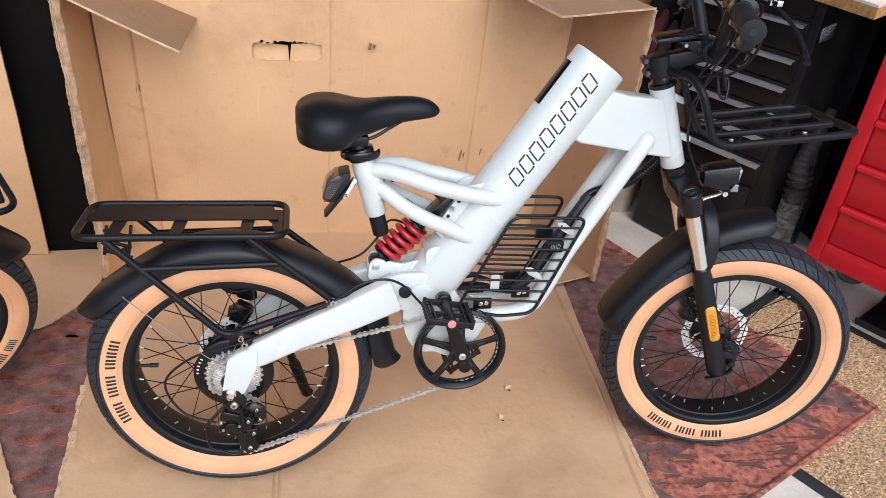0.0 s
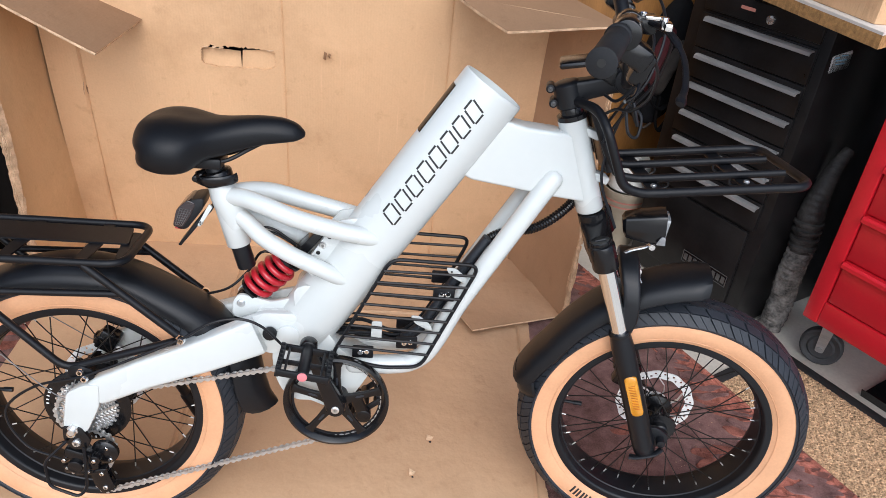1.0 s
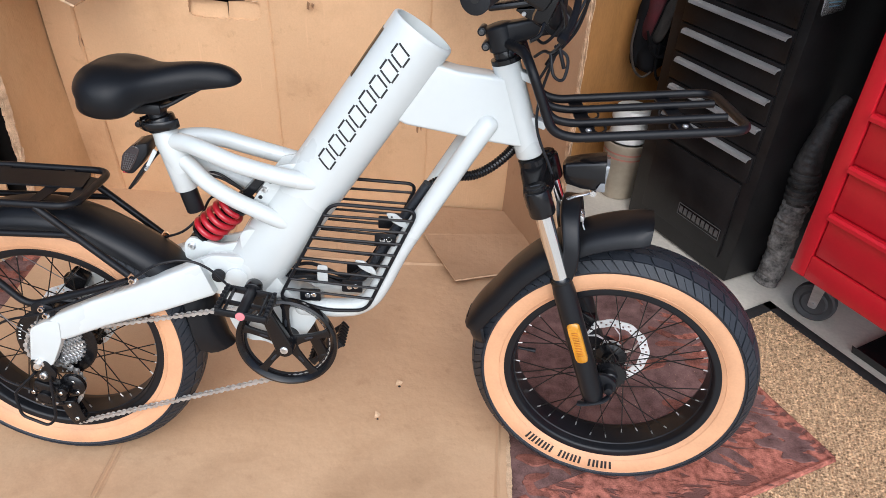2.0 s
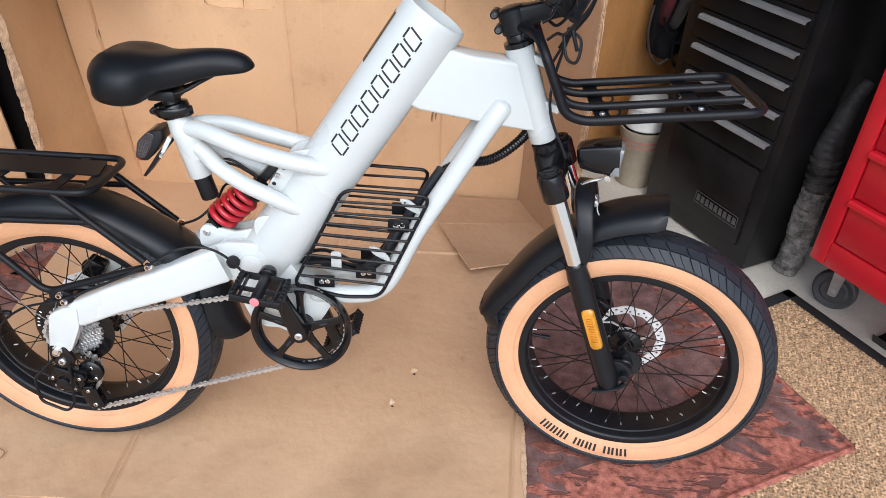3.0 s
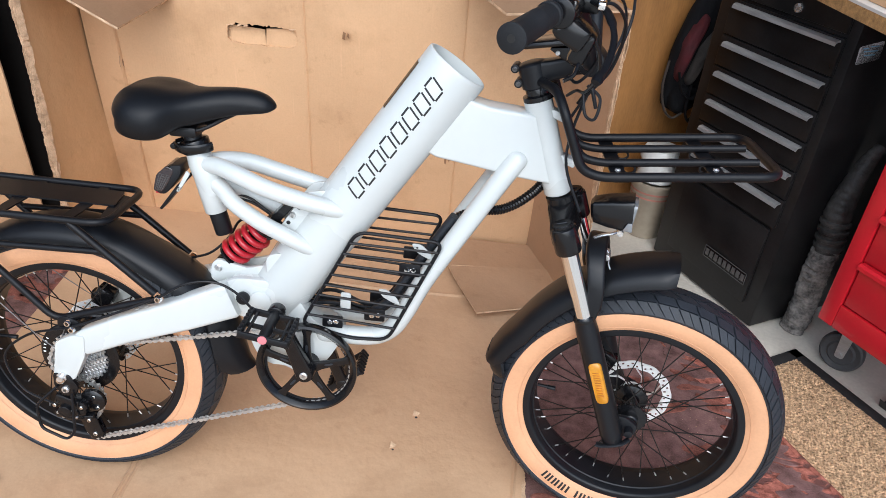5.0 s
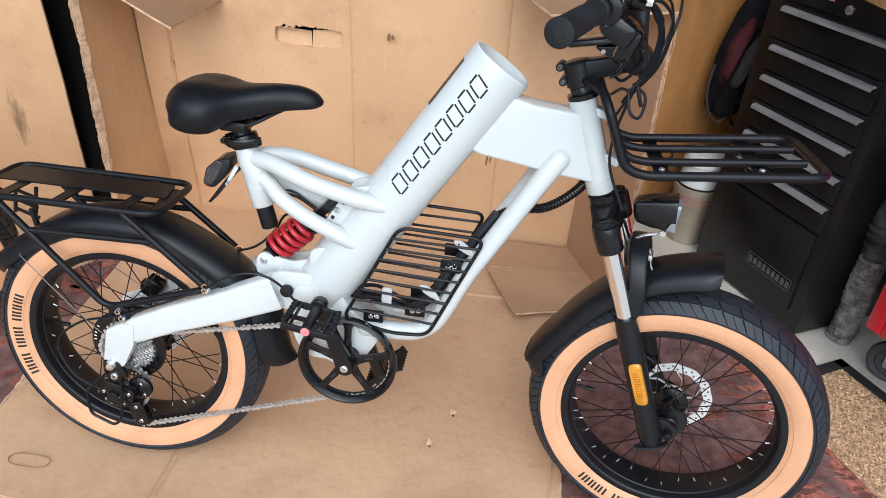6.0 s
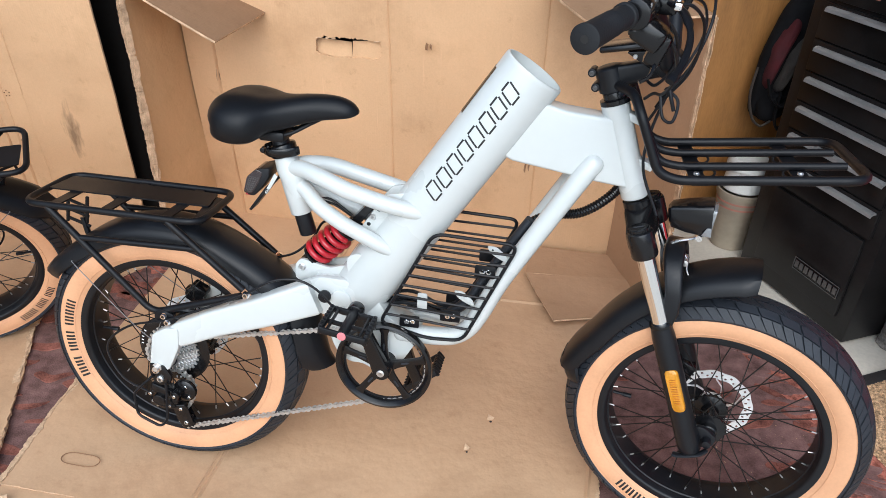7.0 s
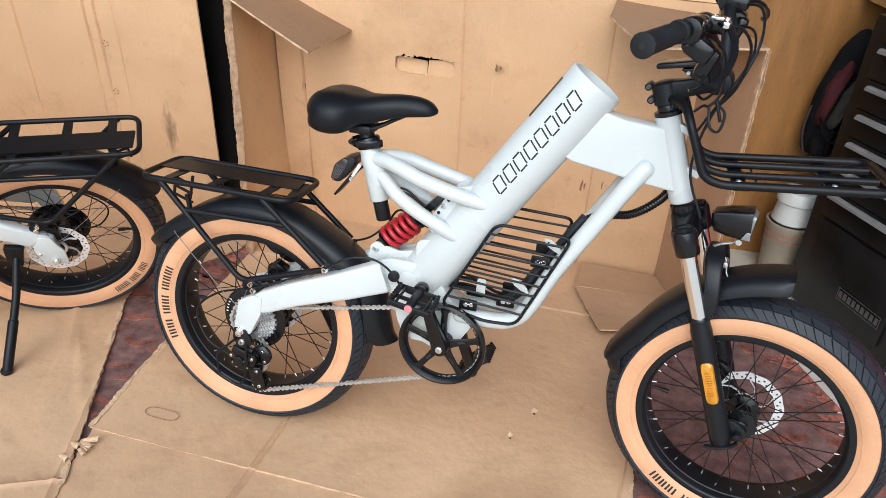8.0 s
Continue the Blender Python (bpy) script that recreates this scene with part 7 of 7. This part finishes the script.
def fork_leg(s):
    y = V(0, s * 0.075, 0)
    cb = bmesh.new()
    sweep(cb, [CAP + y + FDIR * t for t in (-0.004, -0.002, 0.002, 0.044, 0.047, 0.047)], [0.0195, 0.0225, 0.0238, 0.0238, 0.0225, 0.0165], 32)
    sweep(cb, [CAP + y - FDIR * t for t in (0.002, 0.0085, 0.010, 0.010, 0.008)], [0.0180, 0.0180, 0.0165, 0.0135, 0.0125], 28)
    for k in range(18):
        a = 2 * math.pi * k / 18
        q = CAP + y - FDIR * 0.005 + (V(0.94, 0, 0.342) * math.cos(a) + V(0, 1, 0) * math.sin(a)) * 0.0182
        sweep(cb, [q - FDIR * 0.004, q + FDIR * 0.004], 0.0012, 6)
    sweep(cb, [CAP + y - FDIR * 0.009 - V(0.009, 0, 0.003), CAP + y - FDIR * 0.0105 + V(0.009, 0, 0.003)], 0.0022, 6)
    part("fork_cap", steered(cb), GLOSS, bike, "black fork top cap with dial")
    sb = bmesh.new()
    sweep(sb, [CAP + y + FDIR * 0.04, LOW + y + FDIR * 0.02], 0.0158, 28)
    part("stanchion", steered(sb), CHROME, bike, "polished chrome stanchion")
    lb = bmesh.new()
    sweep(lb, [LOW + y, LOW + y + FDIR * 0.002, LOW + y + FDIR * 0.016, LOW + y + FDIR * 0.024, LEG + y - FDIR * 0.02, LEG + y - FDIR * 0.004, LEG + y], [0.0175, 0.0195, 0.0205, 0.0215, 0.0225, 0.0215, 0.018], 28)
    plate(lb, rounded([(1.108, 0.308), (1.132, 0.312), (1.158, 0.294), (1.156, 0.272), (1.138, 0.262), (1.104, 0.258)], 0.008), s * 0.062 - 0.005, s * 0.062 + 0.005, 0.002)
    leg = part("fork_leg", steered(lb), PLASTIC, bike, "matt black lower fork leg")
    wb = bmesh.new()
    sweep(wb, [LOW + y - FDIR * t for t in (-0.002, 0.002, 0.006, 0.0065)], [0.0205, 0.0208, 0.0195, 0.0160], 28)
    part("wiper_seal", steered(wb), GLOSS, leg, "glossy black seal ring")
    rb = bmesh.new()
    c = LOW + FDIR * 0.135 + V(0.003, s * 0.0975, 0)
    for side in (V(0.94, 0, 0.342),):
        out = fillet([c - side * 0.0122 - FDIR * 0.048, c + side * 0.0122 - FDIR * 0.048, c + side * 0.0122 + FDIR * 0.048, c - side * 0.0122 + FDIR * 0.048], 0.0115, 4, closed=True)
        loft(rb, [[p + V(0, -s * 0.006, 0) for p in out], [p for p in out], [c + (p - c) * 0.90 + V(0, s * 0.003, 0) for p in out]])
    refl = part("reflector", steered(rb), AMBER, leg, "amber side reflector")
    gb = bmesh.new()
    for k in range(15):
        p = c + FDIR * (-0.028 + k * 0.004) + V(0, s * 0.0032, 0)
        sweep(gb, [p - V(0.94, 0, 0.342) * 0.006, p + V(0.94, 0, 0.342) * 0.006], 0.0007, 5)
    part("prisms", steered(gb), AMBERDARK, refl)
    ab = bmesh.new()
    rod(ab, AXLE_F + V(0, s * 0.060, 0), AXLE_F + V(0, s * 0.084, 0), 0.0085, 12, 0.001)
    part("axle_end", steered(ab), PLASTIC, leg)


mirrored(fork_leg)
# quick-release lever
qb = bmesh.new()
sweep(qb, curve([AXLE_F + V(0.004, -0.084, -0.010), AXLE_F + V(-0.008, -0.088, -0.022), AXLE_F + V(-0.026, -0.090, -0.030), AXLE_F + V(-0.044, -0.090, -0.037), AXLE_F + V(-0.056, -0.088, -0.040)], 6), 0.0078, 10, flat=0.5)
part("quick_release", steered(qb), PLASTIC, bike, "black quick-release lever")
ab = bmesh.new()
rings = []
half_arch = [(0.000, 0.076, -0.030, 0.010, 0.006), (0.006, 0.076, 0.000, 0.014, 0.007), (0.010, 0.075, 0.030, 0.017, 0.007), (0.010, 0.072, 0.062, 0.016, 0.007), (0.004, 0.064, 0.092, 0.017, 0.008), (-0.002, 0.046, 0.114, 0.019, 0.008), (-0.004, 0.018, 0.124, 0.020, 0.008)]
for x, y, z, w, h in [(x, -y, z, w, h) for x, y, z, w, h in half_arch] + half_arch[::-1]:
    c, out = LOW + V(x, y, z), V(0, y, max(0.0, z - 0.03) * 1.2).normalized()
    rings.append(fillet([c - V(w, 0, 0) - out * h, c + V(w, 0, 0) - out * h, c + V(w * 0.9, 0, 0) + out * h, c - V(w * 0.9, 0, 0) + out * h], 0.0055, 3, closed=True))
loft(ab, rings)
part("fork_brace", steered(ab), PLASTIC, bike, "black fork brace")
# front caliper
qb = bmesh.new()
block(qb, (0.044, 0.030, 0.060), pose(1.070, 0.056, 0.345, 0, 20), 0.007)
block(qb, (0.026, 0.036, 0.030), pose(1.052, 0.060, 0.372, 0, 10), 0.005)
rod(qb, (1.072, 0.036, 0.350), (1.072, 0.082, 0.350), 0.013, 14, 0.002)
part("front_caliper", steered(qb), GLOSS, bike, "black front brake caliper")
# headlamp
hb = bmesh.new()
HLX = [(0.980, 0.016, 0.013, 0.718), (0.985, 0.022, 0.020, 0.718), (1.012, 0.026, 0.026, 0.720), (1.048, 0.029, 0.030, 0.724), (1.055, 0.028, 0.030, 0.725)]
rings = []
for x, w, h, z in HLX:
    c = V(x + 0.002, 0.004, z)
    rings.append(fillet([c + V(0.006, -w * 0.82, -h), c + V(0.006, w * 0.82, -h), c + V(0.003, w, -h * 0.1), c + V(0, w * 0.86, h), c + V(0, -w * 0.86, h), c + V(0.003, -w, -h * 0.1)], 0.006, 3, closed=True))
loft(hb, rings)
lamp = part("headlamp", steered(hb), GLOSS, bike, "black square headlamp")
hb = bmesh.new()
block(hb, (0.006, 0.046, 0.044), pose(1.060, 0.004, 0.726, 0, 4), 0.006)
part("lens", steered(hb), CLEAR, lamp, "clear headlamp lens")
hb = bmesh.new()
plate(hb, rounded([(1.046, 0.699), (1.063, 0.699), (1.061, 0.716), (1.053, 0.715)], 0.002), -0.0268, -0.0235, 0.0005)
part("side_lens", steered(hb), CLEAR, lamp)
hb = bmesh.new()
sweep(hb, curve([V(1.046, 0.0, 0.692), V(1.036, 0.0, 0.680), V(1.010, 0.0, 0.668), V(0.988, 0.0, 0.652)], 5), 0.005, 8, flat=0.5)
rod(hb, (1.044, -0.014, 0.686), (1.044, 0.014, 0.686), 0.006, 10)
part("lamp_bracket", steered(hb), STEEL, lamp, "bright metal lamp bracket")
hb = bmesh.new()
sweep(hb, curve([V(1.026, -0.004, 0.646), V(1.034, -0.006, 0.634), V(1.036, -0.012, 0.618), V(1.044, -0.018, 0.606)], 5), 0.0032, 8, flat=0.5)
rod(hb, (1.030, -0.020, 0.634), (1.030, 0.010, 0.634), 0.0062, 12, 0.001)
part("guard_clip", steered(hb), STEEL, front_guard)

# --- stem, bars and controls ---
st = bmesh.new()
sweep(st, [HEAD - FD * 0.002, HEAD - FD * 0.003, HEAD - FD * 0.011, HEAD - FD * 0.012, HEAD - FD * 0.013, HEAD - FD * 0.024, HEAD - FD * 0.025], [0.025, 0.0275, 0.0275, 0.025, 0.0205, 0.0205, 0.020], 28)
part("headset_spacer", steered(st), GLOSS, bike)
st = bmesh.new()
sweep(st, [HEAD - FD * 0.024, HEAD - FD * 0.026, HEAD - FD * 0.064, HEAD - FD * 0.067, HEAD - FD * 0.069], [0.022, 0.0245, 0.0245, 0.022, 0.014], 28)
CLAMP = V(0.940, 0, 0.986)
s0 = HEAD - FD * 0.048
d = (CLAMP - s0).normalized()
rings = []
for t, w, h in ((0.0, 0.018, 0.021), (0.35, 0.016, 0.017), (0.75, 0.018, 0.016), (1.0, 0.024, 0.018)):
    c = s0.lerp(CLAMP, t)
    n = d.cross(V(0, 1, 0)).normalized()
    rings.append(fillet([c + V(0, -w, 0) - n * h, c + V(0, w, 0) - n * h, c + V(0, w, 0) + n * h, c + V(0, -w, 0) + n * h], 0.007, 3, closed=True))
loft(st, rings)
rod(st, CLAMP + V(0, -0.024, 0), CLAMP + V(0, 0.024, 0), 0.0225, 24, 0.002)
for zz in (0.028, 0.054):
    p = HEAD - FD * zz + V(-0.029, 0, 0)
    rod(st, p + V(0, -0.014, 0), p + V(0, 0.014, 0), 0.0075, 12, 0.001)
stem = part("stem", steered(st), PLASTIC, bike, "black handlebar stem")
bolts([HEAD - FD * zz + V(-0.029, -0.014, 0) for zz in (0.028, 0.054)], (0, -1, 0), 0.0045, 0.003, BADGE, stem, m=STEER)
hbm = bmesh.new()
side = [V(0.940, 0.0, 0.986), V(0.938, 0.045, 0.990), V(0.922, 0.110, 1.072), V(0.910, 0.150, 1.100), V(0.885, 0.26, 1.102), V(0.864, 0.372, 1.098)]
whole = [V(p.x, -p.y, p.z) for p in side[::-1]] + side[1:]
sweep(hbm, fillet(whole, 0.05, 6), 0.0125, 16)
part("handlebar", steered(hbm), PLASTIC, bike, "black riser handlebar")


def controls(s):
    a, b = V(0.888, s * 0.245, 1.1025), V(0.862, s * 0.380, 1.098)
    g = bmesh.new()
    ax = (b - a).normalized()
    sweep(g, [a, a + ax * 0.002, a + ax * 0.010, a + ax * 0.012, a + ax * 0.050, a + ax * 0.052, a + ax * 0.055, b - ax * 0.008, b - ax * 0.006, b - ax * 0.001, b], [0.016, 0.0182, 0.0182, 0.0162, 0.0166, 0.0172, 0.0170, 0.0176, 0.0186, 0.0188, 0.0172], 28)
    grip = part("grip", steered(g), GRIP, bike, "dark grey rubber grip")
    g = bmesh.new()
    sweep(g, [b + ax * 0.0002, b + ax * 0.0006], 0.0052, 14)
    part("grip_hole", steered(g), INK, grip)
    c = V(0.902, s * 0.205, 1.103)
    g = bmesh.new()
    rod(g, c + V(0.003, -s * 0.022, 0), c + V(-0.003, s * 0.032, 0), 0.0205, 20, 0.002)
    block(g, (0.046, 0.050, 0.034), Matrix.Translation(c + V(0.016, 0, -0.028)) @ Matrix.Rotation(radians(28), 4, "Y"), 0.008)
    block(g, (0.026, 0.040, 0.050), Matrix.Translation(c + V(0.030, -s * 0.012, -0.050)) @ Matrix.Rotation(radians(20), 4, "Y"), 0.009)
    block(g, (0.014, 0.030, 0.012), Matrix.Translation(c + V(-0.004, s * 0.010, -0.024)), 0.004)
    pod = part("shifter" if s < 0 else "switch_pod", steered(g), GLOSS, bike, "black bar control with levers")
    g = bmesh.new()
    sweep(g, curve([c + V(0.030, s * 0.004, -0.070), c + V(0.026, s * 0.012, -0.084), c + V(0.014, s * 0.018, -0.092)], 5), 0.006, 8, flat=0.5)
    part("thumb_lever", steered(g), GLOSS, pod)
    g = bmesh.new()
    block(g, (0.044, 0.034, 0.026), Matrix.Translation(V(0.924, s * 0.155, 1.106)), 0.006)
    rod(g, V(0.908, s * 0.142, 1.104), V(0.907, s * 0.170, 1.104), 0.0185, 18, 0.002)
    lever = part("brake_lever", steered(g), GLOSS, bike, "black brake lever and clamp")
    g = bmesh.new()
    sweep(g, curve([V(0.936, s * 0.168, 1.110), V(0.958, s * 0.205, 1.106), V(0.974, s * 0.255, 1.088), V(0.974, s * 0.310, 1.068), V(0.965, s * 0.354, 1.054)], 6), [0.0070] * 10 + [0.0048] * 10 + [0.0048, 0.005, 0.006, 0.0075, 0.006], 10, flat=0.6)
    part("lever_blade", steered(g), BLACK, lever)
    g = bmesh.new()
    block(g, (0.010, 0.024, 0.010), Matrix.Translation(V(0.951, s * 0.223, 1.118)), 0.002)
    part("lever_pin", steered(g), CHROME, lever)
    g = bmesh.new()
    bolt(g, (0.924, s * 0.160, 1.119), (0, 0, 1), 0.006, 0.004)
    part("lever_bolt", steered(g), CHROME, lever, "bright bolt head")
    g = bmesh.new()
    block(g, (0.026, 0.012, 0.005), Matrix.Translation(V(0.936, s * 0.196, 1.122)), 0.0015)
    part("lever_clip", steered(g), CHROME, lever, "bright lever clip")
    g = bmesh.new()
    rod(g, V(0.948, s * 0.205, 1.110), V(0.948, s * 0.205, 1.126), 0.005, 10, 0.001)
    part("lever_plate", steered(g), CHROME, lever, "bright lever plate")


mirrored(controls)
dsp = bmesh.new()
block(dsp, (0.090, 0.058, 0.011), Matrix.Translation(V(0.868, 0.0, 1.008)) @ Matrix.Rotation(radians(-13), 4, "Y"), 0.005)
plate(dsp, rounded([(0.868, 1.000), (0.920, 1.008), (0.935, 0.985), (0.915, 0.975)], 0.005), -0.022, 0.022, 0.002)
disp = part("display", steered(dsp), GLOSS, bike, "slim black handlebar display")
dsp = bmesh.new()
bolt(dsp, (0.884, -0.022, 0.995), (0, -1, 0), 0.004, 0.003)
part("bolt", steered(dsp), STEEL, disp)
runs = [
    [V(0.935, -0.150, 1.106), V(0.975, -0.125, 1.100), V(0.998, -0.080, 1.060), V(0.985, -0.050, 0.990), V(0.945, -0.034, 0.935), V(0.912, -0.034, 0.880)],
    [V(0.935, 0.150, 1.106), V(0.985, 0.110, 1.105), V(1.005, 0.040, 1.060), V(0.985, 0.000, 0.990), V(0.945, -0.016, 0.930), V(0.925, -0.030, 0.820), V(0.975, -0.045, 0.730)],
    [V(0.925, 0.190, 1.060), V(0.978, 0.130, 1.060), V(0.992, 0.060, 1.020), V(0.955, 0.026, 0.950), V(0.925, 0.028, 0.900)],
    [V(0.915, -0.120, 1.090), V(0.950, -0.090, 1.050), V(0.955, -0.060, 1.000), V(0.925, -0.046, 0.960), V(0.900, -0.024, 0.960)],
    [V(0.940, -0.080, 0.955), V(0.952, -0.088, 0.922), V(0.972, -0.080, 0.915), V(0.974, -0.066, 0.945), V(0.945, -0.064, 0.962)],
    [V(0.930, -0.205, 1.085), V(0.962, -0.190, 1.050), V(0.966, -0.150, 1.000), V(0.945, -0.110, 0.965), V(0.925, -0.060, 0.950), V(0.905, -0.030, 0.930)],
]
for pts in runs:
    pts = [V(0.93 + (p.x - 0.93) * 0.8, p.y, p.z) for p in pts]
    part("cable", steered(bar(curve(pts, 7), 0.0026, 8)), PLASTIC, bike, "black control cable")
cn = bmesh.new()
rod(cn, (0.948, -0.072, 0.968), (0.962, -0.074, 0.930), 0.0032, 10, 0.001)
part("connector", steered(cn), PLASTIC, bike)

# front rack, fixed to the head tube
fr = bmesh.new()
loop = [V(0.862, -0.020, 0.938), V(0.888, -0.075, 0.938), V(0.900, -0.105, 0.915), V(0.942, -0.107, 0.820), V(0.975, -0.107, 0.810), V(1.268, -0.108, 0.842), V(1.268, 0.108, 0.842), V(0.975, 0.107, 0.810), V(0.942, 0.107, 0.820), V(0.900, 0.105, 0.915), V(0.888, 0.075, 0.938), V(0.862, 0.020, 0.938)]
sweep(fr, fillet(loop, 0.038, 6), 0.0082, 12)
front_rack = part("front_rack", fr, BLACK, bike, "black tubular front luggage rack", at=Matrix.Translation(V(0, 0.014, 0)))
for y in (-0.038, 0.038):
    part("rack_bar", bar(fillet([V(0.918, y, 0.875), V(0.948, y, 0.818), V(0.985, y, 0.812), V(1.250, y, 0.841)], 0.03, 5), 0.0072, 12), BLACK, front_rack)
for x, z in ((1.012, 0.806), (1.175, 0.824)):
    cb = bmesh.new()
    block(cb, (0.026, 0.212, 0.004), pose(x, 0, z, 0, -6), 0.001)
    bar_ob = part("cross_plate", cb, BLACK, front_rack)
    bolts([(x, y, z + 0.002) for y in (-0.060, 0.060)], (0, 0, 1), 0.0055, 0.004, STEEL, bar_ob)
for x, y, z in ((1.035, -0.038, 0.806), (1.165, -0.038, 0.820), (1.035, 0.038, 0.806), (1.165, 0.038, 0.820)):
    part("eyelet", bar([V(x + 0.011 * math.cos(t), y, z + 0.008 * math.sin(t)) for t in [2 * math.pi * k / 16 for k in range(16)]], 0.0022, 8, closed=True), BLACK, front_rack)
mb = bmesh.new()
plate(mb, rounded([(-0.030, -0.055), (0.030, -0.055), (0.030, 0.055), (-0.030, 0.055)], 0.006), -0.002, 0.002, 0.0008, m=Matrix.Translation(V(0.918, 0, 0.868)) @ Matrix.Rotation(radians(-20), 4, "Y") @ Matrix.Rotation(radians(90), 4, "Z"))
part("rack_mount", mb, BLACK, front_rack)
for s in (-1, 1):
    wb = bmesh.new()
    sweep(wb, fillet([V(0.893, s * 0.032, 0.925), V(0.922, s * 0.032, 0.866), V(0.938, s * 0.038, 0.822)], 0.02, 4), 0.0065, 10)
    part("rack_upright", wb, BLACK, front_rack)

# --- the second bicycle, seen from its left side ---
BIKE2 = pose(-0.776, 0.265, 0.0, rz=213.85) @ pose(0, 0, 0, -15.7)
bike2 = copy_thing(bike, BIKE2)
tagged(bike2, "second white electric bicycle leaning on its black side stand", "bicycle", group="electric bicycles")
foot2 = BIKE2.inverted() @ V(-0.709, -0.101, 0.004)
stand2 = kickstand_mesh(foot2)
for child in bike2.children:
    if child.data == kick.data:
        child.data = stand2
